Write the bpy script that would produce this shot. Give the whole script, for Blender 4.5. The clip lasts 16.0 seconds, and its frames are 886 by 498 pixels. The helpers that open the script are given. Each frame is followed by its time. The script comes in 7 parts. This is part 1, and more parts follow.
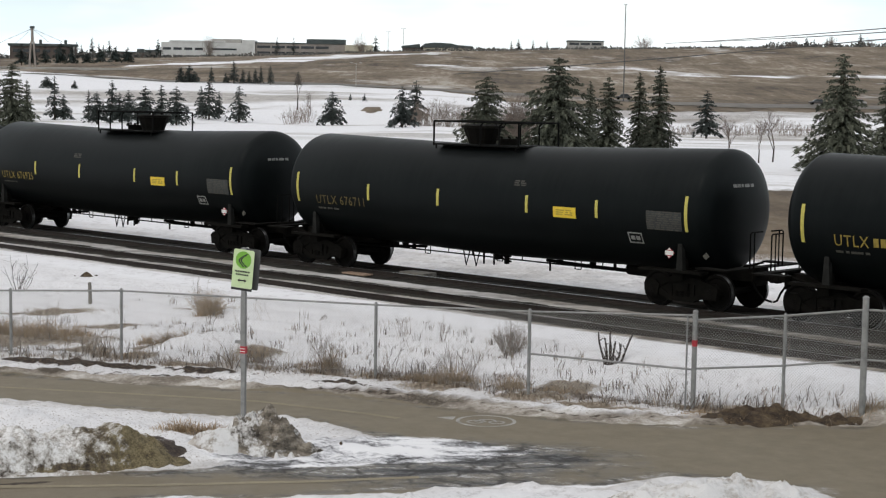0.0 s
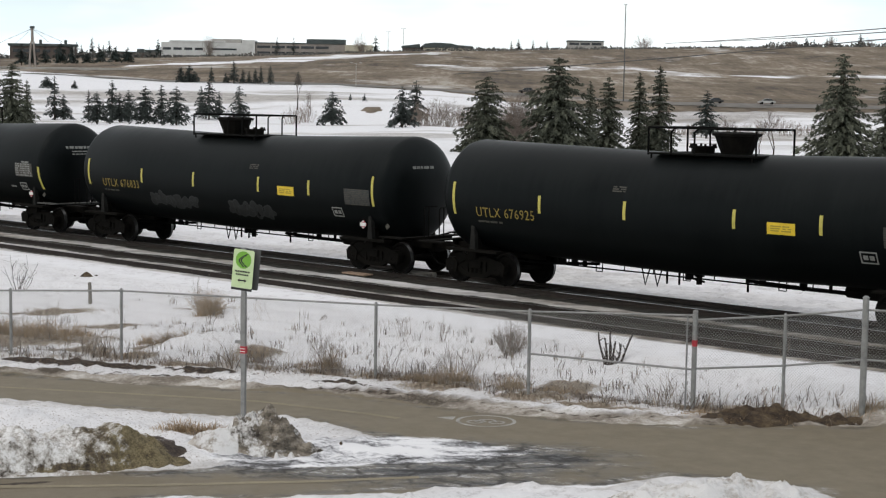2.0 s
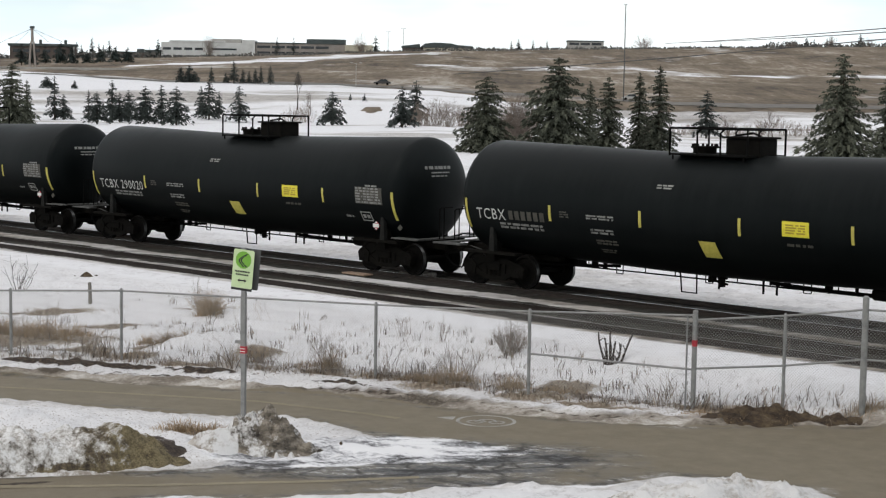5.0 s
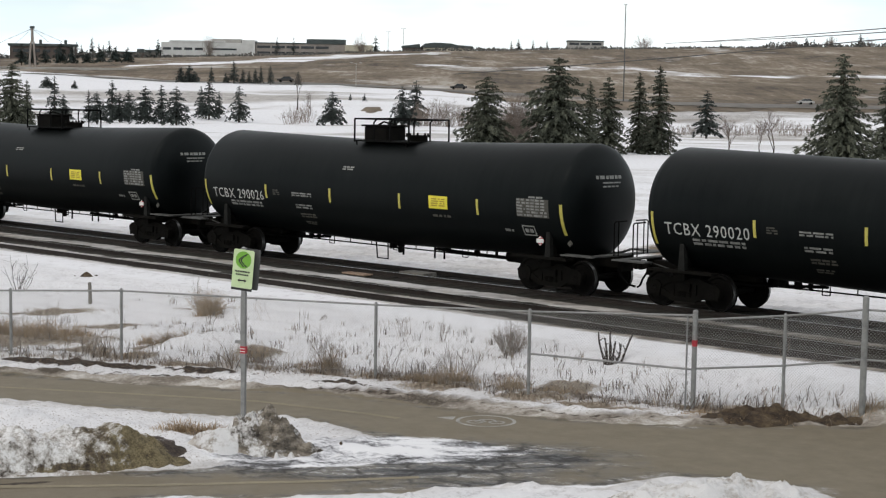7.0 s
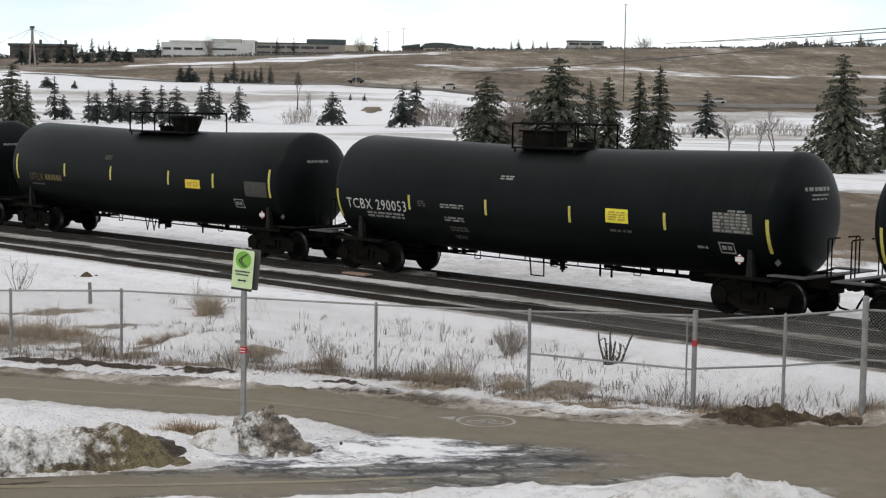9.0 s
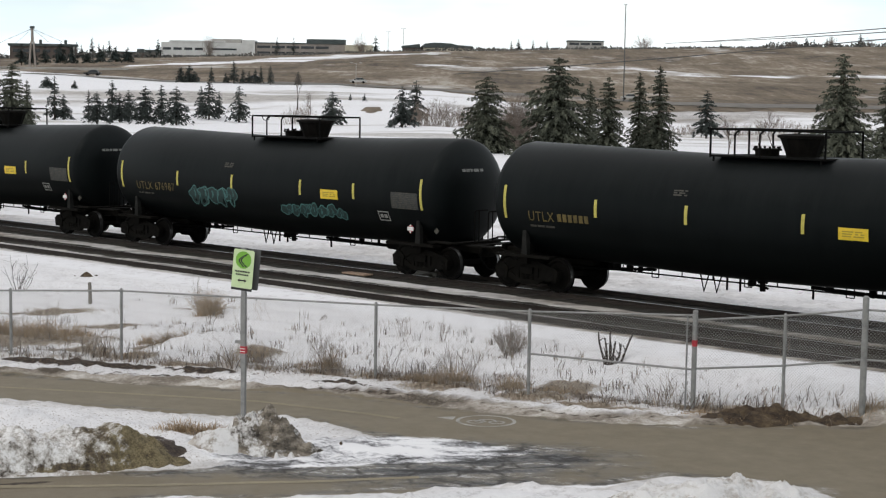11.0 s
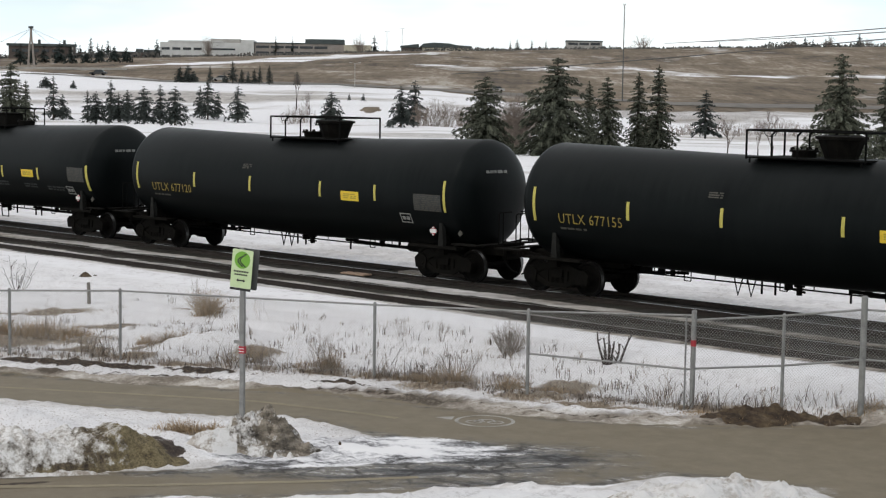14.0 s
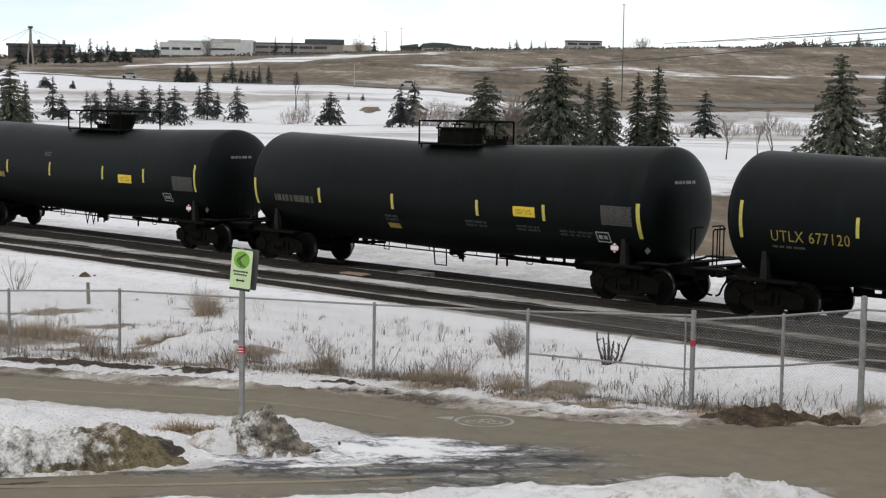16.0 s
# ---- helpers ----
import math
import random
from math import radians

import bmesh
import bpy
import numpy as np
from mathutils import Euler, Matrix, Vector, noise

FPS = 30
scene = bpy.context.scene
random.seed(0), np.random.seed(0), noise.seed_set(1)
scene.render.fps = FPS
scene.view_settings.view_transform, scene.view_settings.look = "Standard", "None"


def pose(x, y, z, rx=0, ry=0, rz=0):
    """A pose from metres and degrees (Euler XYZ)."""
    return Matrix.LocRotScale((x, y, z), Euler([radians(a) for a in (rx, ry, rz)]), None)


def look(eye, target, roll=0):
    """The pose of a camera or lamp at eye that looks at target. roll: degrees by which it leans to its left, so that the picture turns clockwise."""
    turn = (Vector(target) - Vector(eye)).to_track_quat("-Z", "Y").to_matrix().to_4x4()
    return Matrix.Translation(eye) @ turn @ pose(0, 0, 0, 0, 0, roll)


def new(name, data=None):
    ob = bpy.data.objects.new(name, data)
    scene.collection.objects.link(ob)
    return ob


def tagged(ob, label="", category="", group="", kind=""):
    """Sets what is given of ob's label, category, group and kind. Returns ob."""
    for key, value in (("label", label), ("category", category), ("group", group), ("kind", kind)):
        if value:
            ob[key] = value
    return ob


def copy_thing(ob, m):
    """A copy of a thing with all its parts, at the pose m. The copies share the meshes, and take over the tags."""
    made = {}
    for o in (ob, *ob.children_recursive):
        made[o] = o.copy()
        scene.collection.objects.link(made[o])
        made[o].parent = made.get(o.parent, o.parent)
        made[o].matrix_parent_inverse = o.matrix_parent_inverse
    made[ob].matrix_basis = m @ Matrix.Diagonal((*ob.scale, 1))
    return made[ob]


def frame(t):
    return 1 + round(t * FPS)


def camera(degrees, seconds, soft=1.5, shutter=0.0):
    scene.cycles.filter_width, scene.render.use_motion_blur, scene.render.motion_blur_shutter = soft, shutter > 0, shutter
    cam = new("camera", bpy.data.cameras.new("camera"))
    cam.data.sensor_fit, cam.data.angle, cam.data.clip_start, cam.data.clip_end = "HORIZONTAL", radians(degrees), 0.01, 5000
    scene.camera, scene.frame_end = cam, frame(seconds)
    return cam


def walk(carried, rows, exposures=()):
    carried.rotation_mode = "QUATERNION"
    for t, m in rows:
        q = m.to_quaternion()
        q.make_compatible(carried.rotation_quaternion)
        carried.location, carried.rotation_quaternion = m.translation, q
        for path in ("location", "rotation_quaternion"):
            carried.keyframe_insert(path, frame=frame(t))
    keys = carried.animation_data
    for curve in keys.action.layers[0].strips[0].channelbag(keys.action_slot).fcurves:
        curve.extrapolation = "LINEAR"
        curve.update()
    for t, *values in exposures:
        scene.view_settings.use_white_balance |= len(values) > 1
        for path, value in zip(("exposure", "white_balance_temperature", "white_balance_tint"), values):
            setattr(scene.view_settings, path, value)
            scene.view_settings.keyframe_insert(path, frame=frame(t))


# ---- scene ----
cam = camera(29.64, 16.0, soft=1.22)
EYE = Vector((0.0, -35.188, 5.169))
TURN, DIP, LEAN = 44.158, 5.1425, 0.913


def aim(turn):
    a, d = radians(turn), radians(DIP)
    way = Vector((-math.sin(a) * math.cos(d), math.cos(a) * math.cos(d), -math.sin(d)))
    return look(EYE, EYE + way * 10, LEAN)


walk(cam, [(0, aim(TURN)), (12.4, aim(TURN)), (13.0, aim(TURN - 0.02)), (13.8, aim(TURN - 0.035)), (14.6, aim(TURN - 0.055)), (15.2, aim(TURN - 0.058)), (16.0, aim(TURN - 0.058))],
     exposures=[(0, 0.0), (16, 0.0)])

# heading of the view: a runs ahead, b to the right
FW = (-math.sin(radians(TURN)), math.cos(radians(TURN)))
RT = (math.cos(radians(TURN)), math.sin(radians(TURN)))


def spot(a, s):
    """Ground place a metres ahead of the camera's foot and s * a to its right."""
    return (EYE.x + a * FW[0] + a * s * RT[0], EYE.y + a * FW[1] + a * s * RT[1])


# ---- world and sun ----
world = bpy.data.worlds.new("world")
scene.world = world
world.use_nodes = True
wn, wl = world.node_tree.nodes, world.node_tree.links
wn.clear()
w_out = wn.new("ShaderNodeOutputWorld")
w_bg = wn.new("ShaderNodeBackground")
sky = wn.new("ShaderNodeTexSky")
sky.sky_type, sky.sun_disc = "NISHITA", False
sky.sun_elevation, sky.sun_rotation = radians(32), radians(200)
sky.air_density, sky.dust_density = 1.0, 2.0
w_scale = wn.new("ShaderNodeVectorMath")
w_scale.operation = "SCALE"
w_scale.inputs["Scale"].default_value = 0.13
w_tc = wn.new("ShaderNodeTexCoord")
w_map = wn.new("ShaderNodeMapping")
w_map.inputs["Scale"].default_value = (1.5, 1.5, 6.0)
w_noise = wn.new("ShaderNodeTexNoise")
w_noise.inputs["Scale"].default_value = 1.6
w_noise.inputs["Detail"].default_value = 5
w_ramp = wn.new("ShaderNodeValToRGB")
w_ramp.color_ramp.elements[0].position, w_ramp.color_ramp.elements[1].position = 0.36, 0.56
w_ramp.color_ramp.elements[0].color, w_ramp.color_ramp.elements[1].color = (0.72, 0.72, 0.72, 1), (1.0, 1.0, 1.0, 1)
w_mix = wn.new("ShaderNodeMix")
w_mix.data_type = "RGBA"
w_sep = wn.new("ShaderNodeSeparateXYZ")
w_elev = wn.new("ShaderNodeValToRGB")
w_elev.color_ramp.elements[0].position, w_elev.color_ramp.elements[1].position = 0.02, 0.65
w_elev.color_ramp.elements[0].color, w_elev.color_ramp.elements[1].color = (0.95, 1.0, 1.015, 1), (0.638, 0.615, 0.606, 1)
wl.new(w_tc.outputs["Generated"], w_sep.inputs[0])
wl.new(w_sep.outputs["Z"], w_elev.inputs["Fac"])
wl.new(w_elev.outputs["Color"], w_mix.inputs["B"])
wl.new(sky.outputs["Color"], w_scale.inputs[0])
wl.new(w_tc.outputs["Generated"], w_map.inputs["Vector"])
wl.new(w_map.outputs["Vector"], w_noise.inputs["Vector"])
wl.new(w_noise.outputs["Fac"], w_ramp.inputs["Fac"])
wl.new(w_ramp.outputs["Color"], w_mix.inputs["Factor"])
wl.new(w_scale.outputs["Vector"], w_mix.inputs["A"])
w_thin = wn.new("ShaderNodeTexNoise")
w_thin.inputs["Scale"].default_value, w_thin.inputs["Detail"].default_value = 3.4, 4
w_veil = wn.new("ShaderNodeValToRGB")
w_veil.color_ramp.elements[0].position, w_veil.color_ramp.elements[1].position = 0.40, 0.54
w_veil.color_ramp.elements[0].color, w_veil.color_ramp.elements[1].color = (0.83, 0.91, 0.95, 1), (1.0, 1.0, 1.0, 1)
w_mul = wn.new("ShaderNodeVectorMath")
w_mul.operation = "MULTIPLY"
wl.new(w_map.outputs["Vector"], w_thin.inputs["Vector"])
wl.new(w_thin.outputs["Fac"], w_veil.inputs["Fac"])
wl.new(w_mix.outputs["Result"], w_mul.inputs[0])
wl.new(w_veil.outputs["Color"], w_mul.inputs[1])
wl.new(w_mul.outputs[0], w_bg.inputs["Color"])
w_bg.inputs["Strength"].default_value = 1.21
wl.new(w_bg.outputs["Background"], w_out.inputs["Surface"])

sun_data = bpy.data.lights.new("sun", "SUN")
sun_data.energy, sun_data.angle, sun_data.color = 0.6, radians(14), (1.0, 0.93, 0.84)
sun_ob = new("sun", sun_data)
sun_ob.matrix_world = look((-30, -60, 60), (-24, -10, 0))


# ---- materials ----
def mat_new(name, rough=0.7, metal=0.0):
    m = bpy.data.materials.new(name)
    m.use_nodes = True
    b = m.node_tree.nodes["Principled BSDF"]
    b.inputs["Roughness"].default_value, b.inputs["Metallic"].default_value = rough, metal
    return m, m.node_tree.nodes, m.node_tree.links, b


def noise_node(n, l, scale, detail=4, rough=0.6, vec=None, stretch=None):
    t = n.new("ShaderNodeTexNoise")
    t.inputs["Scale"].default_value, t.inputs["Detail"].default_value, t.inputs["Roughness"].default_value = scale, detail, rough
    if vec is None:
        g = n.new("ShaderNodeTexCoord")
        vec = g.outputs["Object"]
    if stretch:
        mp = n.new("ShaderNodeMapping")
        mp.inputs["Scale"].default_value = stretch
        l.new(vec, mp.inputs["Vector"])
        vec = mp.outputs["Vector"]
    l.new(vec, t.inputs["Vector"])
    return t.outputs["Fac"]


def ramp_node(n, l, fac, stops):
    r = n.new("ShaderNodeValToRGB")
    e = r.color_ramp.elements
    while len(e) < len(stops):
        e.new(0.5)
    for k, (pos, col) in enumerate(stops):
        e[k].position = pos
        e[k].color = (*col, 1) if len(col) == 3 else col
    l.new(fac, r.inputs["Fac"])
    return r.outputs["Color"]


def mix_node(n, l, fac, a, b):
    m = n.new("ShaderNodeMix")
    m.data_type = "RGBA"
    for sock, v in (("Factor", fac), ("A", a), ("B", b)):
        if isinstance(v, (int, float)):
            m.inputs[sock].default_value = v
        elif isinstance(v, tuple):
            m.inputs[sock].default_value = (*v, 1)
        else:
            l.new(v, m.inputs[sock])
    return m.outputs["Result"]


def math_node(n, l, op, a, b=0.0, clamp=False):
    m = n.new("ShaderNodeMath")
    m.operation, m.use_clamp = op, clamp
    for k, v in ((0, a), (1, b)):
        if isinstance(v, (int, float)):
            m.inputs[k].default_value = v
        else:
            l.new(v, m.inputs[k])
    return m.outputs[0]


def bump_node(n, l, bsdf, height, strength, dist):
    b = n.new("ShaderNodeBump")
    b.inputs["Strength"].default_value, b.inputs["Distance"].default_value = strength, dist
    l.new(height, b.inputs["Height"])
    l.new(b.outputs["Normal"], bsdf.inputs["Normal"])


def worn(name, a, b, scale=3.0, rough=0.7, metal=0.0, fine=40.0, bump=0.15, stretch=None, dist=0.01, spec=0.5):
    """Two tones at a coarse and a fine scale with slight relief."""
    m, n, l, bs = mat_new(name, rough, metal)
    bs.inputs["Specular IOR Level"].default_value = spec
    coarse = noise_node(n, l, scale, 5, 0.65, stretch=stretch)
    fine_n = noise_node(n, l, fine, 3, 0.6)
    both = math_node(n, l, "ADD", math_node(n, l, "MULTIPLY", coarse, 0.7), math_node(n, l, "MULTIPLY", fine_n, 0.3))
    l.new(ramp_node(n, l, both, [(0.35, a), (0.65, b)]), bs.inputs["Base Color"])
    if bump:
        bump_node(n, l, bs, both, bump, dist)
    return m


def tank_paint(name, base, dust):
    m, n, l, bs = mat_new(name, 0.42)
    g = n.new("ShaderNodeTexCoord")
    info = n.new("ShaderNodeObjectInfo")
    shift = n.new("ShaderNodeVectorMath")
    l.new(g.outputs["Object"], shift.inputs[0])
    comb = n.new("ShaderNodeCombineXYZ")
    l.new(math_node(n, l, "MULTIPLY", info.outputs["Random"], 60.0), comb.inputs["X"])
    l.new(comb.outputs[0], shift.inputs[1])
    vec = shift.outputs[0]
    broad = noise_node(n, l, 0.55, 4, 0.6, vec)
    streak = noise_node(n, l, 1.0, 5, 0.65, vec, stretch=(5.0, 0.8, 0.5))
    grain = noise_node(n, l, 26, 3, 0.6, vec)
    mixn = math_node(n, l, "ADD", math_node(n, l, "MULTIPLY", broad, 0.55), math_node(n, l, "MULTIPLY", streak, 0.45))
    col = ramp_node(n, l, mixn, [(0.36, base), (0.66, dust)])
    grime = mix_node(n, l, math_node(n, l, "MULTIPLY", math_node(n, l, "SUBTRACT", grain, 0.45, True), 0.6), col, (0.014, 0.0135, 0.012))
    # crown painted paler with height for the sky's sheen, edge broken by noise
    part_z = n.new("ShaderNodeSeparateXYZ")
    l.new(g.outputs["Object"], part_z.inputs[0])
    sheen_fac = math_node(n, l, "ADD", math_node(n, l, "MULTIPLY", math_node(n, l, "SUBTRACT", part_z.outputs["Z"], 2.75), 0.85), math_node(n, l, "MULTIPLY", math_node(n, l, "SUBTRACT", mixn, 0.5), 1.2))
    crown_sheen = mix_node(n, l, math_node(n, l, "MULTIPLY", sheen_fac, 0.9, True), grime, (0.0150, 0.0168, 0.0172))
    l.new(crown_sheen, bs.inputs["Base Color"])
    rr = math_node(n, l, "ADD", math_node(n, l, "MULTIPLY", mixn, 0.30), 0.30)
    l.new(rr, bs.inputs["Roughness"])
    bs.inputs["Specular IOR Level"].default_value = 0.085
    bs.inputs["Specular Tint"].default_value = (0.86, 0.97, 1.0, 1)
    bump_node(n, l, bs, broad, 0.12, 0.03)
    return m


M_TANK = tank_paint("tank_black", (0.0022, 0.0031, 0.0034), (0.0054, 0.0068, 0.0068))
M_IRON = worn("dark_iron", (0.0024, 0.0022, 0.0020), (0.0095, 0.0084, 0.0066), 4, 0.85, 0.0, 30, 0.3, spec=0.08)
M_RAILING = worn("black_steel", (0.003, 0.003, 0.003), (0.007, 0.007, 0.0065), 4, 0.85, 0.0, 30, 0.1, spec=0.06)
M_WHEEL = worn("wheel_steel", (0.003, 0.0028, 0.0025), (0.009, 0.008, 0.007), 6, 0.85, 0.0, 40, 0.2, spec=0.08)
M_PAD = worn("dusty_pad", (0.008, 0.008, 0.0075), (0.026, 0.026, 0.024), 4, 0.8, 0.0, 30, 0.1, spec=0.1)
M_SILL = worn("dusty_sill", (0.03, 0.03, 0.028), (0.10, 0.10, 0.095), 3, 0.7, 0.0, 30, 0.1)
M_TREAD = worn("bright_tread", (0.10, 0.10, 0.10), (0.20, 0.20, 0.20), 6, 0.4, 1.0, 40, 0.05)
M_YELLOW = worn("yellow_reflective", (0.40, 0.35, 0.06), (0.58, 0.50, 0.11), 9, 0.5, 0.0, 60, 0.03)
M_PLACARD = worn("yellow_placard", (0.62, 0.43, 0.02), (0.78, 0.56, 0.03), 6, 0.5, 0.0, 60, 0.03)
M_PLACARD_ALT = worn("lemon_placard", (0.64, 0.55, 0.03), (0.80, 0.70, 0.05), 6, 0.5, 0.0, 60, 0.03)
M_LETTER_YELLOW = worn("letter_yellow", (0.16, 0.115, 0.02), (0.36, 0.26, 0.045), 3, 0.6, 0.0, 25, 0.02)
M_LETTER_FAINT = worn("letter_faint", (0.055, 0.040, 0.010), (0.15, 0.108, 0.024), 3, 0.6, 0.0, 25, 0.02)
M_LETTER_WHITE = worn("letter_white", (0.38, 0.38, 0.36), (0.60, 0.60, 0.58), 3, 0.6, 0.0, 25, 0.02)
M_STENCIL = worn("stencil_grey", (0.16, 0.16, 0.15), (0.34, 0.34, 0.32), 5, 0.7, 0.0, 40, 0.02)
M_STENCIL_DIM = worn("stencil_faded", (0.035, 0.033, 0.028), (0.075, 0.07, 0.055), 5, 0.7, 0.0, 40, 0.02)
M_STENCIL_MID = worn("stencil_worn", (0.10, 0.10, 0.095), (0.30, 0.30, 0.285), 6, 0.7, 0.0, 30, 0.02)
M_TEAL = worn("teal_spray_paint", (0.014, 0.05, 0.048), (0.075, 0.205, 0.195), 3, 0.6, 0.0, 20, 0.02)
M_TEAL_DARK = worn("dark_teal_spray_paint", (0.004, 0.014, 0.014), (0.012, 0.045, 0.043), 3, 0.6, 0.0, 20, 0.02)
M_GREY_DARK = worn("dark_grey_spray_paint", (0.005, 0.006, 0.006), (0.012, 0.014, 0.014), 3, 0.6, 0.0, 20, 0.02)
M_GREY_SPRAY = worn("grey_spray_paint", (0.010, 0.012, 0.012), (0.030, 0.034, 0.033), 3, 0.6, 0.0, 20, 0.02)
M_WHITE_SIGN = worn("white_sign", (0.62, 0.62, 0.60), (0.8, 0.8, 0.78), 6, 0.5, 0.0, 60, 0.02)
M_RED = worn("red_paint", (0.34, 0.018, 0.03), (0.48, 0.035, 0.05), 9, 0.45, 0.0, 60, 0.03)
M_GALV = worn("galvanised_steel", (0.19, 0.19, 0.19), (0.33, 0.33, 0.32), 7, 0.5, 0.35, 50, 0.06)
M_WIRE = worn("fence_wire", (0.36, 0.36, 0.36), (0.52, 0.52, 0.51), 5, 0.5, 0.4, 50, 0.0)
M_GREEN = worn("sign_green", (0.14, 0.36, 0.03), (0.20, 0.46, 0.05), 7, 0.45, 0.0, 60, 0.02)
M_PALE = worn("sign_pale_green", (0.52, 0.66, 0.36), (0.64, 0.76, 0.46), 7, 0.45, 0.0, 60, 0.02)
M_BLACK = worn("sign_black", (0.010, 0.011, 0.010), (0.02, 0.02, 0.02), 7, 0.5, 0.0, 60, 0.02)
M_RAIL = worn("rail_steel", (0.016, 0.012, 0.010), (0.045, 0.032, 0.026), 5, 0.6, 0.4, 40, 0.1)
M_RAILTOP = worn("rail_head", (0.25, 0.25, 0.26), (0.40, 0.40, 0.40), 4, 0.35, 1.0, 40, 0.02)
M_SLEEPER = worn("sleeper_wood", (0.014, 0.012, 0.010), (0.04, 0.033, 0.028), 6, 0.9, 0.0, 50, 0.5, stretch=(6, 1, 1))
M_PLANK = worn("crossing_plank", (0.24, 0.16, 0.11), (0.42, 0.30, 0.22), 5, 0.85, 0.0, 40, 0.4, stretch=(1, 6, 1))
M_PLANKGREY = worn("grey_plank", (0.12, 0.11, 0.10), (0.24, 0.22, 0.19), 5, 0.85, 0.0, 40, 0.4, stretch=(1, 6, 1))
M_STRAW = worn("dry_grass", (0.22, 0.16, 0.10), (0.50, 0.39, 0.26), 2, 0.9, 0.0, 20, 0.0)
M_TWIG = worn("bare_twigs", (0.15, 0.12, 0.10), (0.33, 0.275, 0.235), 2, 0.9, 0.0, 20, 0.0)
M_TWIG_DARK = worn("dark_stems", (0.018, 0.012, 0.010), (0.05, 0.034, 0.028), 3, 0.9, 0.0, 20, 0.0)
M_BARK = worn("spruce_bark", (0.035, 0.028, 0.022), (0.085, 0.065, 0.05), 5, 0.95, 0.0, 30, 0.4)
M_ASPHALT_FAR = worn("road_asphalt", (0.12, 0.11, 0.10), (0.20, 0.185, 0.165), 0.2, 0.9, 0.0, 3, 0.05)


def needles_mat(name, a, b):
    m, n, l, bs = mat_new(name, 0.85)
    geo = n.new("ShaderNodeNewGeometry")
    info = n.new("ShaderNodeObjectInfo")
    mixr = math_node(n, l, "ADD", math_node(n, l, "MULTIPLY", geo.outputs["Random Per Island"], 0.75), math_node(n, l, "MULTIPLY", info.outputs["Random"], 0.25))
    l.new(ramp_node(n, l, mixr, [(0.1, a), (0.9, b)]), bs.inputs["Base Color"])
    bs.inputs["Specular IOR Level"].default_value = 0.15
    return m


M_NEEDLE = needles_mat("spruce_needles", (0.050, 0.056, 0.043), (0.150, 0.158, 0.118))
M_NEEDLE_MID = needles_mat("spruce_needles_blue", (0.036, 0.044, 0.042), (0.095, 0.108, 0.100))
# the haze over the skyline spruces is put into their needle colour
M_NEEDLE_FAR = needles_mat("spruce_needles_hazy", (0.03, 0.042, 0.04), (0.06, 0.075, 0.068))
M_BARE_CROWN = needles_mat("bare_crown", (0.09, 0.07, 0.06), (0.20, 0.165, 0.145))
M_BROWNWALL = worn("brown_brick_wall", (0.07, 0.055, 0.05), (0.13, 0.105, 0.09), 0.3, 0.9, 0.0, 2, 0.0)
M_WHITEWALL = worn("white_concrete", (0.56, 0.56, 0.55), (0.72, 0.72, 0.71), 0.2, 0.85, 0.0, 2, 0.0)
M_TANWALL = worn("tan_panels", (0.25, 0.22, 0.20), (0.36, 0.32, 0.29), 0.2, 0.85, 0.0, 2, 0.0)
M_CREAM = worn("cream_wall", (0.50, 0.46, 0.36), (0.62, 0.58, 0.47), 0.2, 0.85, 0.0, 2, 0.0)
M_DARKROOF = worn("dark_roof", (0.05, 0.065, 0.065), (0.09, 0.105, 0.105), 0.3, 0.8, 0.0, 2, 0.0)
M_GLASS = worn("dark_window", (0.02, 0.024, 0.028), (0.05, 0.055, 0.06), 0.3, 0.25, 0.0, 2, 0.0)
M_CONCRETE = worn("pale_concrete", (0.30, 0.29, 0.27), (0.45, 0.43, 0.40), 0.4, 0.85, 0.0, 4, 0.05)
M_YELLINE = worn("worn_yellow_line", (0.20, 0.17, 0.118), (0.295, 0.255, 0.172), 2.5, 0.8, 0.0, 22, 0.05)
M_MARK = worn("worn_white_marking", (0.24, 0.225, 0.20), (0.46, 0.45, 0.43), 3.0, 0.8, 0.0, 18, 0.05)
M_POLE = worn("grey_pole", (0.07, 0.07, 0.07), (0.12, 0.12, 0.12), 1.0, 0.6, 0.3, 9, 0.0)


def pile_mat(name, snow_share, soil_a, soil_b, soil_c):
    """Soil in three tones with snow lying on it in patches."""
    m, n, l, bs = mat_new(name, 0.9)
    geo = n.new("ShaderNodeNewGeometry")
    c = noise_node(n, l, 1.7, 6, 0.68, geo.outputs["Position"])
    d = noise_node(n, l, 2.6, 5, 0.6, geo.outputs["Position"], stretch=(1.0, 1.0, 2.5))
    f = noise_node(n, l, 24, 5, 0.7, geo.outputs["Position"])
    mixn = math_node(n, l, "ADD", math_node(n, l, "MULTIPLY", c, 0.85), math_node(n, l, "MULTIPLY", f, 0.15))
    tone = math_node(n, l, "ADD", math_node(n, l, "MULTIPLY", d, 0.75), math_node(n, l, "MULTIPLY", f, 0.25))
    soil = ramp_node(n, l, tone, [(0.38, soil_a), (0.50, soil_b), (0.62, soil_c)])
    lo = 0.66 - 0.32 * snow_share
    fac = ramp_node(n, l, mixn, [(lo, (0, 0, 0)), (lo + 0.07, (1, 1, 1))])
    white = ramp_node(n, l, tone, [(0.36, (0.50, 0.47, 0.44)), (0.5, (0.74, 0.73, 0.73))])
    l.new(mix_node(n, l, fac, soil, white), bs.inputs["Base Color"])
    h = math_node(n, l, "ADD", math_node(n, l, "MULTIPLY", mixn, 0.6), math_node(n, l, "MULTIPLY", f, 0.4))
    bump_node(n, l, bs, h, 0.7, 0.07)
    return m


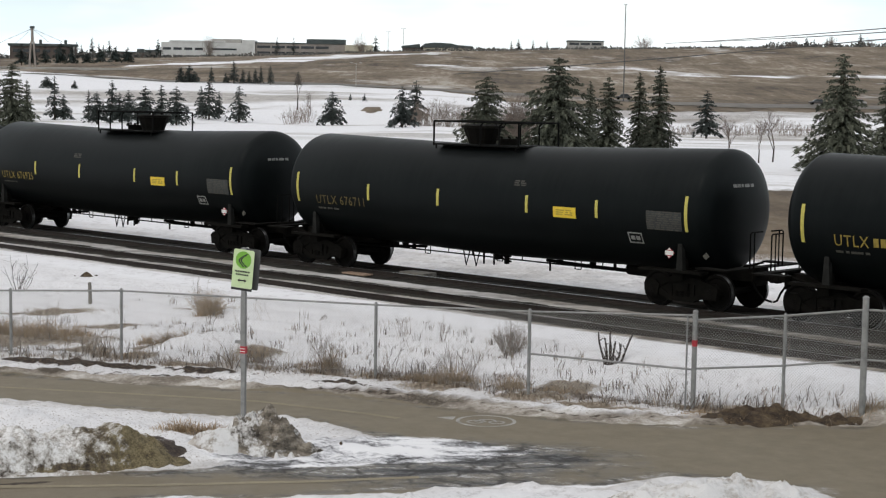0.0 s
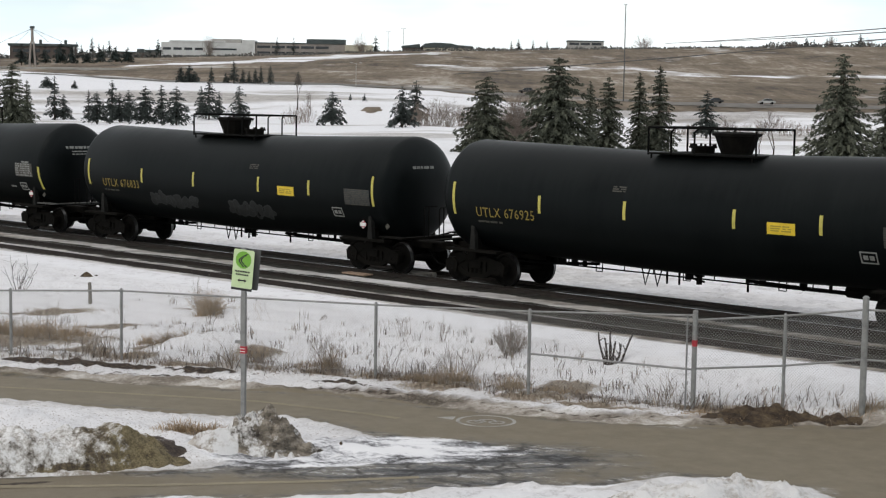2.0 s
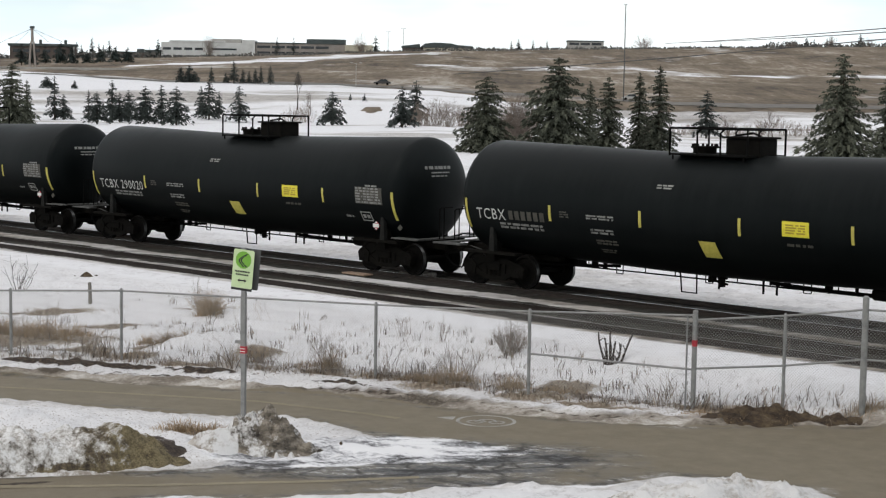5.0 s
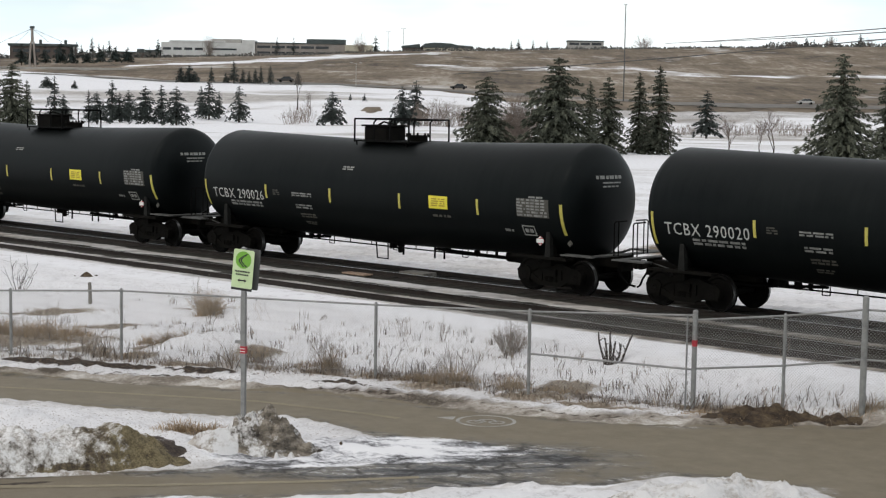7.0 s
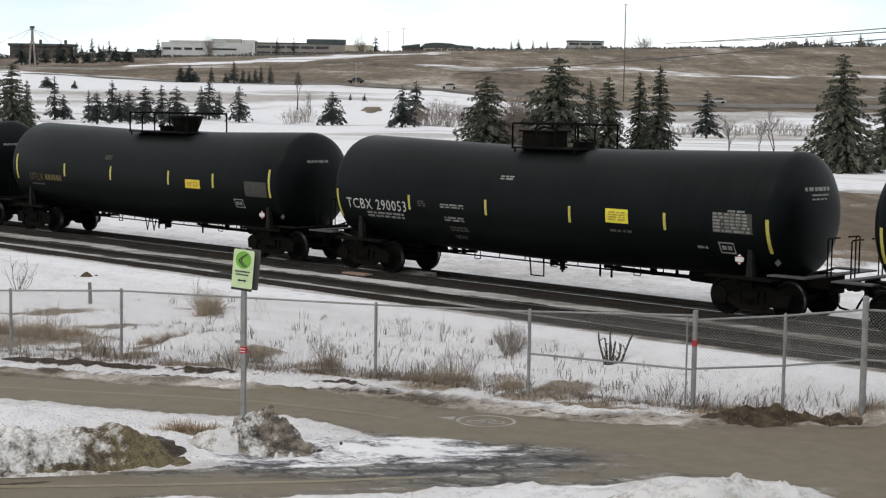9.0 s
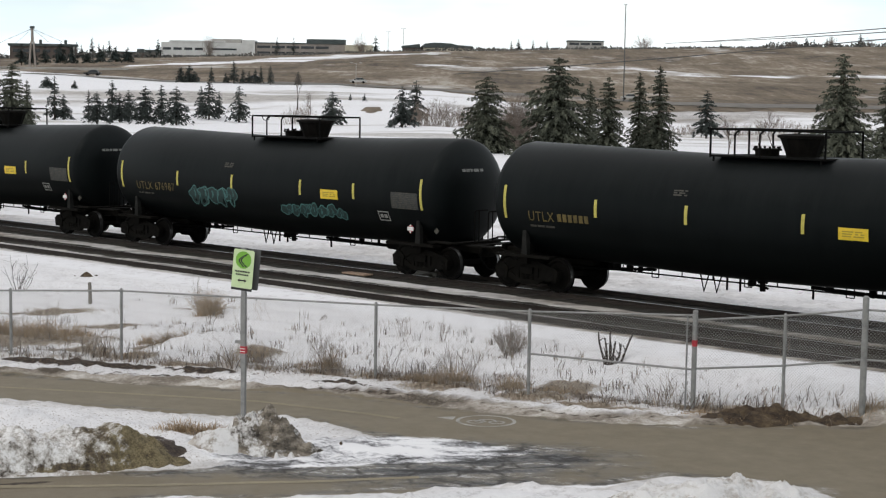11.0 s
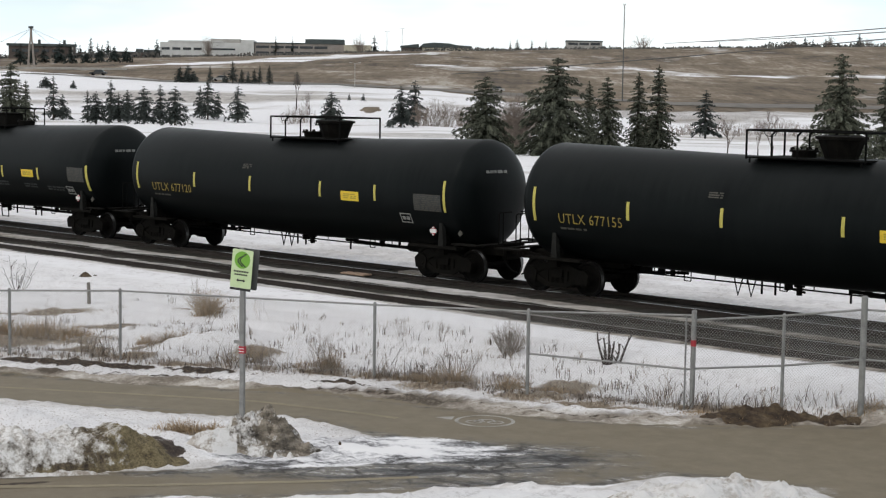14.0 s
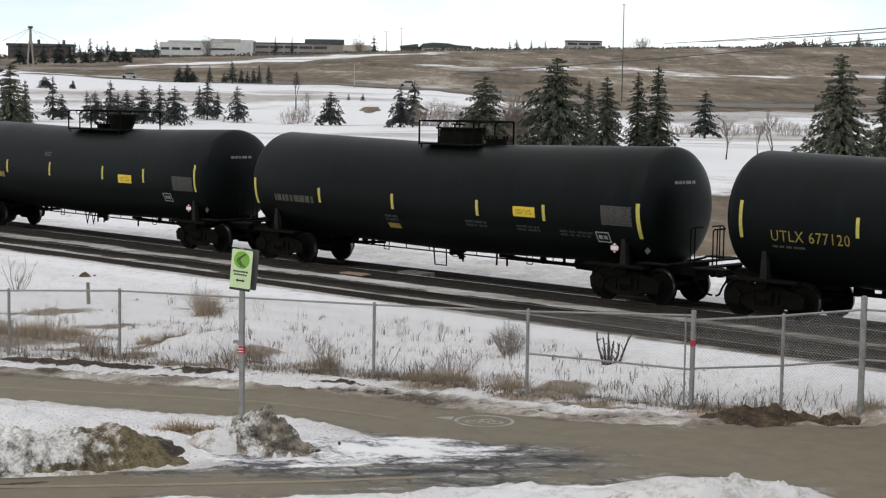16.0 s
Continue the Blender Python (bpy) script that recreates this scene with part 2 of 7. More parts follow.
M_PILE_GREY = pile_mat("dirty_snow", 0.46, (0.035, 0.029, 0.023), (0.17, 0.145, 0.115), (0.38, 0.335, 0.28))
M_PILE_CLEAN = pile_mat("crusted_snow", 0.74, (0.16, 0.13, 0.105), (0.36, 0.32, 0.28), (0.58, 0.54, 0.50))
M_PILE_WHITE = pile_mat("fresh_heaped_snow", 0.85, (0.26, 0.22, 0.18), (0.46, 0.42, 0.38), (0.62, 0.59, 0.56))
M_SOIL = pile_mat("dark_soil", 0.06, (0.020, 0.013, 0.008), (0.066, 0.044, 0.026), (0.14, 0.105, 0.062))




# ---- building helpers ----
def mesh_from(name, bm, mat, smooth=False):
    me = bpy.data.meshes.new(name)
    bm.normal_update()
    bm.to_mesh(me)
    bm.free()
    for mt in (mat if isinstance(mat, (list, tuple)) else [mat]):
        me.materials.append(mt)
    if smooth:
        me.polygons.foreach_set("use_smooth", [True] * len(me.polygons))
    return me


def part(name, bm, material, parent=None, label="", smooth=False):
    ob = new(name, mesh_from(name, bm, material, smooth))
    ob.parent = parent
    if label:
        tagged(ob, label)
    return ob


def share(name, me, parent, m=None, label=""):
    ob = new(name, me)
    ob.parent = parent
    if m is not None:
        ob.matrix_basis = m
    if label:
        tagged(ob, label)
    return ob


def empty(name, m=None):
    ob = new(name)
    ob.empty_display_size = 0.2
    if m is not None:
        ob.matrix_basis = m
    return ob


def box(bm, x0, x1, y0, y1, z0, z1, bevel=0.0, mi=0):
    vs = [bm.verts.new((x, y, z)) for x in (x0, x1) for y in (y0, y1) for z in (z0, z1)]
    fs = [bm.faces.new([vs[i] for i in q]) for q in ((0, 1, 3, 2), (4, 6, 7, 5), (0, 4, 5, 1), (2, 3, 7, 6), (0, 2, 6, 4), (1, 5, 7, 3))]
    for f in fs:
        f.material_index = mi
    if bevel:
        es = list({e for f in fs for e in f.edges})
        bmesh.ops.bevel(bm, geom=es, offset=bevel, segments=1, affect="EDGES")
    return vs


def tube(bm, p, q, r, n=6, r2=None, mi=0, caps=True):
    p, q = Vector(p), Vector(q)
    d = (q - p).normalized()
    u = d.orthogonal().normalized()
    w = d.cross(u)
    r2 = r if r2 is None else r2
    rings = []
    for c, rad in ((p, r), (q, r2)):
        rings.append([bm.verts.new(c + (u * math.cos(t) + w * math.sin(t)) * rad) for t in (2 * math.pi * k / n for k in range(n))])
    for k in range(n):
        f = bm.faces.new((rings[0][k], rings[0][(k + 1) % n], rings[1][(k + 1) % n], rings[1][k]))
        f.material_index = mi
    if caps:
        bm.faces.new(rings[0][::-1]).material_index = mi
        bm.faces.new(rings[1]).material_index = mi


def pipe(bm, pts, r, n=6):
    """One bent bar through all the points."""
    pts = [Vector(p) for p in pts]
    rings = []
    for k, p in enumerate(pts):
        d = ((p - pts[k - 1]).normalized() if k else Vector()) + ((pts[k + 1] - p).normalized() if k + 1 < len(pts) else Vector())
        d.normalize()
        u = d.orthogonal().normalized()
        if rings:
            u = ref - d * ref.dot(d)
            u.normalize()
        ref = u
        w = d.cross(u)
        rings.append([bm.verts.new(p + (u * math.cos(2 * math.pi * q / n) + w * math.sin(2 * math.pi * q / n)) * r) for q in range(n)])
    for a, b in zip(rings, rings[1:]):
        for q in range(n):
            bm.faces.new((a[q], a[(q + 1) % n], b[(q + 1) % n], b[q]))
    bm.faces.new(rings[0][::-1])
    bm.faces.new(rings[-1])


def prism(bm, outline, y0, y1, mi=0):
    """Outline in x, z pushed from y0 to y1."""
    a = [bm.verts.new((x, y0, z)) for x, z in outline]
    b = [bm.verts.new((x, y1, z)) for x, z in outline]
    n = len(outline)
    fs = [bm.faces.new(a), bm.faces.new(b[::-1])]
    for k in range(n):
        fs.append(bm.faces.new((a[k], b[k], b[(k + 1) % n], a[(k + 1) % n])))
    for f in fs:
        f.material_index = mi
    bmesh.ops.recalc_face_normals(bm, faces=fs)


# ---- ground ----
S_COLS = (-0.265, -0.131, -0.002, 0.138, 0.261)
A_ROWS = (220, 330, 430, 445, 475, 700, 745, 1000, 1100, 3600)
Z_TABLE = ((-0.4, -0.3, -0.3, -0.5, -0.6), (-0.2, 0.0, -0.1, -0.9, -1.2), (9.4, 8.1, 6.8, 3.8, 3.5), (9.9, 8.6, 7.7, 4.8, 4.5), (10.4, 9.2, 8.5, 5.6, 5.1),
           (14.5, 18.1, 17.8, 15.4, 15.4), (16.1, 19.6, 20.7, 18.3, 18.0), (24.1, 27.6, 33.3, 36.8, 39.8), (24.6, 28.0, 33.6, 37.2, 40.2), (24.0, 28.0, 33.0, 37.0, 40.0))
FENCE_U = (-60, -34.5, -33.0, -28.2, -25.5, -21.9, -18.9, -17.0, -10)
FENCE_V = (-34, -16.4, -15.1, -12.35, -10.95, -10.1, -8.7, -8.2, -8.0)
EDGE = ((-45, -29), (-31.6, -17.3), (-30.9, -16.7), (-28.6, -15.4), (-26.2, -14.1), (-24.5, -13.0), (-21.8, -12.3), (-19.7, -11.5), (-17.9, -10.4), (-16.5, -8.9), (-15.4, -7.6), (-12, -7.2), (20, -6.8), (20, -34), (-45, -34))
ISLAND = ((-33, -22), (-29.0, -18.8), (-28.3, -18.3), (-26.2, -17.1), (-23.9, -15.9), (-23.0, -15.1), (-21.4, -15.2), (-19.5, -15.2), (-18.9, -15.6), (-19.7, -17.2), (-20.85, -18.5), (-21.05, -19.3), (-22.65, -21.7), (-26, -26))
FRONT = ((-20, -21), (-18.6, -19.4), (-17.8, -17.8), (-16.9, -16.2), (-15.8, -15.3), (-15.8, -14.5), (-15.5, -13.8), (-14.7, -13.3), (-13.6, -12.9), (-13.0, -13.2), (-11.1, -16.4), (-10, -34), (-20, -34))


VERGE = ((-36.5, -18.3), (-33.35, -16.05), (-32.66, -15.61), (-31.16, -14.75), (-29.98, -14.2), (-28.74, -13.45), (-27.45, -12.98), (-26.34, -12.48), (-24.91, -11.9), (-23.3, -11.6))
# matted dry grass: place, reach along and across the view
THATCH = ((-34.3, -13.5, 1.9, 0.6), (-35.8, -14.4, 1.4, 0.7), (-31.7, -12.0, 1.0, 0.45), (-34.2, -8.75, 0.8, 0.35), (-29.0, -11.2, 0.7, 0.4), (-26.7, -11.3, 0.6, 0.6), (-23.7, -10.65, 1.0, 0.45), (-21.7, -10.0, 0.9, 0.4), (-20.3, -10.35, 1.7, 0.4), (-18.4, -8.9, 0.9, 0.3), (-22.75, -17.8, 0.6, 0.3), (-31.16, -13.31, 0.9, 0.3), (-34.45, -11.51, 0.9, 0.25), (-21.83, -9.04, 0.7, 0.4), (-37.2, -11.6, 1.2, 0.35), (-20.47, -9.99, 0.9, 0.35), (-32.72, -13.52, 0.9, 0.35), (-29.5, -13.0, 0.6, 0.25))


def inside(poly, x, y):
    """Signed distance to a polygon, positive inside."""
    x, y = np.asarray(x, float), np.asarray(y, float)
    best = np.full(x.shape, 1e9)
    odd = np.zeros(x.shape, bool)
    for (x0, y0), (x1, y1) in zip(poly, poly[1:] + poly[:1]):
        dx, dy = x1 - x0, y1 - y0
        t = np.clip(((x - x0) * dx + (y - y0) * dy) / (dx * dx + dy * dy), 0, 1)
        best = np.minimum(best, np.hypot(x - x0 - t * dx, y - y0 - t * dy))
        hit = ((y0 > y) != (y1 > y)) & (x < (x1 - x0) * (y - y0) / ((y1 - y0) if y1 != y0 else 1e-9) + x0)
        odd ^= hit
    return np.where(odd, best, -best)


def smooth01(x, lo, hi):
    t = np.clip((x - lo) / (hi - lo), 0, 1)
    return t * t * (3 - 2 * t)


_rng = np.random.default_rng(7)
_waves = [(_rng.uniform(0, 2 * math.pi), _rng.uniform(0, 6.28), 0.35 * 1.33 ** k) for k in range(18)]


def ripple(x, y, lo=0, hi=18):
    """Sum of waves in many directions, about -1 to 1."""
    z = np.zeros(np.shape(x))
    tot = 0.0
    for th, ph, fr in _waves[lo:hi]:
        am = fr ** -0.8
        z = z + am * np.sin((x * math.cos(th) + y * math.sin(th)) * fr * 2.2 + ph + 1.3 * np.sin(y * fr * 0.7 + ph * 2))
        tot += am
    return z / tot * 1.9


def mound(x, y, cx, cy, rx, ry, turn=0.0):
    c, s = math.cos(radians(turn)), math.sin(radians(turn))
    u, v = (x - cx) * c + (y - cy) * s, -(x - cx) * s + (y - cy) * c
    return np.exp(-((u / rx) ** 2 + (v / ry) ** 2))


def inside_oval(x, y, cx, cy, rb, ra):
    """1 within an oval that lies along the heading."""
    b, a = (x - cx) * RT[0] + (y - cy) * RT[1], (x - cx) * FW[0] + (y - cy) * FW[1]
    return 1 - smooth01((b / rb) ** 2 + (a / ra) ** 2, 0.7, 1.2)


def ground_parts(x, y):
    """Height of the ground and its cover: paved, gravel, bare and slush shares."""
    x, y = np.asarray(x, float), np.asarray(y, float)
    dx, dy = x - EYE.x, y - EYE.y
    a, b = dx * FW[0] + dy * FW[1], dx * RT[0] + dy * RT[1]
    s = b / np.maximum(a, 30.0)
    rows = np.stack([np.interp(s, S_COLS, r) for r in Z_TABLE])
    aa = np.clip(a, A_ROWS[0], A_ROWS[-1] - 1)
    k = np.clip(np.searchsorted(A_ROWS, aa, "right") - 1, 0, len(A_ROWS) - 2)
    ar = np.asarray(A_ROWS, float)
    t = (aa - ar[k]) / (ar[k + 1] - ar[k])
    lin = np.take_along_axis(rows, k[None], 0)[0] * (1 - t) + np.take_along_axis(rows, k[None] + 1, 0)[0] * t
    far = lin + np.where(a > 60, ripple(x / 14, y / 14, 0, 10) * np.clip((a - 60) / 300, 0, 1.0) * 0.55, 0)
    near_far = np.interp(y, (2.2, 3.0, 6, 60), (-0.2, -0.42, -0.40, -0.3))
    w = smooth01(a, 90, 200)
    behind = near_far * (1 - w) + far * w
    fv = np.interp(x, FENCE_U, FENCE_V)
    up = np.clip((y - fv) / np.maximum(-6.4 - fv, 0.5), 0, 1)
    slope = -0.75 + 0.5 * smooth01(up, 0.0, 1.0)
    bed = np.interp(y, (-6.7, -5.6, -5.0, -2.75, -2.5, -1.6, -1.35, 1.6, 2.2), (-0.25, -0.16, -0.13, -0.13, -0.10, -0.10, -0.14, -0.14, -0.2))
    z = np.where(y > 2.2, behind, np.where(y > -6.7, bed, slope))
    field = smooth01(up, 0.02, 0.2) * (1 - smooth01(up, 0.8, 1.0)) * np.where(y < -6.4, 1, 0)
    z = z + field * (0.09 * ripple(x * 0.45 + 1, y * 0.45, 0, 9) + 0.34 * mound(x, y, -30.5, -11.3, 1.15, 0.8, 44) - 0.13 * mound(x, y, -32.0, -12.1, 1.1, 0.6, 44))
    paved = inside(EDGE, x, y)
    isl, fro = inside(ISLAND, x, y), inside(FRONT, x, y)
    wob = ripple(x * 1.3, y * 1.3) * 0.22
    pave = smooth01(paved + wob * 0.8, -0.12, 0.12) * (1 - smooth01(isl + wob * 0.9, -0.2, 0.12)) * (1 - smooth01(fro + wob, -0.15, 0.15))
    snow_up = np.clip(ripple(x * 1.1 + 3, y * 1.1), -0.6, 1)
    rim = -paved + 0.14 * ripple(x * 1.5 + 7, y * 1.5)
    ridge = 0.08 * np.exp(-((rim - 0.25) / 0.15) ** 2) * (1 + 0.8 * snow_up) + 0.075 * np.exp(-((rim - 0.80) / 0.24) ** 2) * (1 + 0.5 * snow_up)
    z = z + np.where((y < -6.7), ridge * (1 - smooth01(x, -17.6, -16.6)), 0)
    lump = np.clip(isl, 0, 1.2)
    z = z + np.where(isl > 0, lump * (0.10 + 0.10 * snow_up) * smooth01(-x, 19.6, 22.0), 0)
    z = z + 0.30 * mound(x, y, -25.4, -19.8, 2.4, 0.9, 38)
    z = z + np.where(fro > 0, np.clip(fro, 0, 0.7) * (0.12 + 0.10 * snow_up), 0)
    off = (1 - pave) * np.where((y > -6.7) & (y < 2.4), 0, 1)
    z = z + off * np.where(a < 120, ripple(x * 2.2, y * 2.2, 4, 18) * 0.065, 0)
    slush = smooth01(1.2 * mound(x, y, -20.3, -16.6, 2.7, 1.25, 55) + 0.25 * ripple(x * 1.6, y * 1.6), 0.35, 0.75) * (1 - smooth01(-x, 22.5, 24.0)) + 0.5 * inside_oval(x, y, -20.15, -15.65, 0.85, 1.0)
    gravel = smooth01(y + 0.10 * ripple(x * 2, y * 2), -5.12, -4.98) * (1 - smooth01(y + 0.2 * ripple(x * 2 + 9, y * 2), 1.7, 2.1))
    patchy = ripple(x * 1.7 + 4, y * 3.5)
    olive = 0.62 * smooth01(x, -32, -21)
    gravel = gravel * (1 - (0.95 - 0.6 * olive) * smooth01(np.exp(-((y + 2.15) / 0.55) ** 2) + 0.30 * patchy, 0.42, 0.85))
    gravel = gravel * (1 - (0.92 - olive) * smooth01(np.exp(-((y + 4.2) / 0.55) ** 2) + 0.35 * patchy - 0.5 * olive, 0.45, 0.85))
    beside = np.where((y > -5.3) & (y < -1.2), 0.68 + 0.6 * olive + 0.25 * ripple(x * 0.8, y * 3), 0)
    beside = np.maximum(beside, np.where((y > 1.6) & (a < 140), 0.30 + 0.35 * ripple(x * 0.35, y * 1.1 + 5) - 0.02 * np.clip(y - 2, 0, 12), 0))
    # brown hillside beyond the road, with the snow field in front of it
    foot = np.interp(s, (-0.25, -0.20, -0.16, -0.01, 0.011, 0.038, 0.071, 0.122, 0.172, 0.25), (420, 466, 440, 436, 426, 404, 400, 406, 414, 428))
    bare = smooth01(a + 7 * ripple(x / 9, y / 9, 0, 10), foot - 4, foot + 6)
    bare = np.maximum(bare, smooth01(s, 0.03, 0.07) * smooth01(a + 24 * ripple(x / 7, y / 7, 0, 12), foot - 75, foot - 20) * 0.52)
    lawn = np.interp(s, (-0.20, -0.191, -0.164, -0.131, -0.097, -0.064, -0.03, 0.0), (680, 690, 712, 738, 830, 905, 905, 945))
    thick = np.interp(s, (-0.195, -0.164, -0.131, -0.097, -0.064, -0.03, 0.0), (8, 14, 26, 80, 55, 30, 18))
    front_snow = smooth01(s, -0.196, -0.185) * (1 - smooth01(s, -0.005, 0.01)) * (1 - smooth01(np.abs(a - lawn + 9 * ripple(x / 8, y / 8, 0, 12)) / thick, 0.7, 1.2))
    bare = bare * (1 - 0.92 * front_snow)
    bare = bare * (1 - smooth01(-s, 0.205, 0.225) * (1 - smooth01(a, 470, 520)))
    lane = np.interp(s, (-0.02, 0.037, 0.075, 0.104, 0.13, 0.155, 0.222, 0.3), (712, 722, 745, 765, 735, 716, 728, 735))
    strip = np.exp(-((a - lane - 7 * ripple(x / 12, y / 12, 0, 12)) / 20) ** 2) * (0.72 + 0.55 * ripple(x / 6, y / 6, 0, 12)) * smooth01(s, -0.04, 0.0)
    upper = np.exp(-((a - 905 - 1500 * (s - 0.14) ** 2 - 420 * (s - 0.14) - 12 * ripple(x / 15, y / 15, 0, 12)) / 10) ** 2) * (0.35 + 0.5 * ripple(x / 8, y / 8, 0, 12)) * smooth01(s, 0.0, 0.06)
    bare = bare * (1 - np.clip(0.8 * strip + 0.6 * np.clip(upper, 0, 1), 0, 0.85))
    # tan rough grass behind the tracks
    tan = smooth01(s + 0.02 * ripple(x / 4, y / 4, 0, 12), 0.11, 0.17) * smooth01(a + 3 * ripple(x / 3, y / 3, 0, 12), 55, 62) * (1 - smooth01(a + 5 * ripple(x / 3, y / 3, 0, 12), 98, 112))
    bare = np.maximum(bare, tan * (0.92 + 0.28 * ripple(x / 1.6, y / 1.6)))
    sand = inside_oval(x, y, *spot(362, -0.0437), 2.4, 5.0)
    bare = np.maximum(bare, sand)
    soil = np.maximum(mound(x, y, -17.35, -9.0, 0.85, 0.42, 44), mound(x, y, -16.4, -8.15, 1.0, 0.32, 46)) + 0.15 * ripple(x * 2.3, y * 2.3)
    soil = np.maximum(soil, 0.75 * mound(x, y, -21.9, -21.75, 1.0, 0.13, 62) + 0.25 * ripple(x * 3.1, y * 3.1) - 0.05)
    reach = 0.26 + 0.30 * smooth01(x, -26.5, -23.5)
    grime = np.where((y < -6.4) & (y > -34), 0.10 + np.where((isl > -0.35) | (fro > -0.35), 0.0, 0.95) * (1 - smooth01(rim, reach, reach + 0.30)), 0)
    grime = np.maximum(grime, np.where(isl > 0, 0.42 * np.exp(-isl / 0.5) + 0.16, 0))
    grime = np.maximum(grime, np.where(fro > 0, 0.18 + 0.5 * np.exp(-fro / 0.25), 0))
    weeds = np.where((y < -6.4) & (paved < 0), 0.30 * np.exp(-np.maximum(y - fv, 0) / 1.3), 0)
    grime = np.clip(np.maximum(np.maximum(grime, weeds), beside), 0, 1)
    verge = np.full(x.shape, 9.0)
    for (x0, y0), (x1, y1) in zip(VERGE, VERGE[1:]):
        ex, ey = x1 - x0, y1 - y0
        t = np.clip(((x - x0) * ex + (y - y0) * ey) / (ex * ex + ey * ey), 0, 1)
        verge = np.minimum(verge, np.hypot(x - x0 - t * ex, y - y0 - t * ey))
    cut = smooth01(0.27 - 0.19 * smooth01(x, -28.4, -26.8) + 0.24 * ripple(x * 2.6, y * 2.6) - verge, -0.05, 0.05)
    thatch = np.zeros(x.shape)
    for tx, ty, ru, rv in THATCH:
        thatch = np.maximum(thatch, 1.15 * mound(x, y, tx, ty, ru, rv, 44))
    along = np.where((y < -6.4) & (rim > 1.0), np.exp(-((y - fv - 0.15) / 0.55) ** 2), 0) * (0.42 + 0.5 * ripple(x * 1.1 + 5, y * 1.1))
    thatch = np.clip(np.maximum(thatch, along) + 0.30 * ripple(x * 2.4, y * 2.4) * np.where(thatch + along > 0.12, 1, 0), 0, 1) * np.where((y < -6.4) & (isl < 0), smooth01(rim, 0.95, 1.30), 1) * np.where(pave > 0.4, 0, 1)
    seam = np.where((y < -6.4) & (x > -38), smooth01(0.045 + 0.07 * ripple(x * 2.1 + 2, y * 2.1) - np.abs(rim - 0.5), -0.03, 0.04), 0) * 0.8
    tracks = smooth01(ripple(a * 0.16 + 2, b * 0.02) + 0.6 * ripple(a * 0.4, b * 0.05 + 3), 0.10, 0.75) * smooth01(a, 190, 260)
    return z + 0.03 * soil + 0.05 * cut, pave, gravel, bare, slush, a, s, np.maximum(np.maximum(smooth01(soil, 0.30, 0.55), cut), seam), np.maximum(grime, 0.75 * tracks), np.where((y < -6.6) & (paved < -0.2), np.clip(1.0 - 0.55 * up, 0, 1), 0) + np.where(isl > 0, 0.8, 0), np.clip(np.maximum(1.25 * mound(x, y, -19.2, -16.1, 3.4, 1.5, 50), 1.1 * mound(x, y, -18.3, -15.0, 2.0, 1.1, 44)) + 0.5 * np.exp(-np.abs(fro + 0.15) / 0.22) + 0.5 * np.exp(-np.abs(paved - 0.12) / 0.22) + 0.45 * np.exp(-np.abs(isl + 0.18) / 0.22), 0, 1), thatch


def ground_z(x, y):
    return float(ground_parts(np.array([x]), np.array([y]))[0][0])


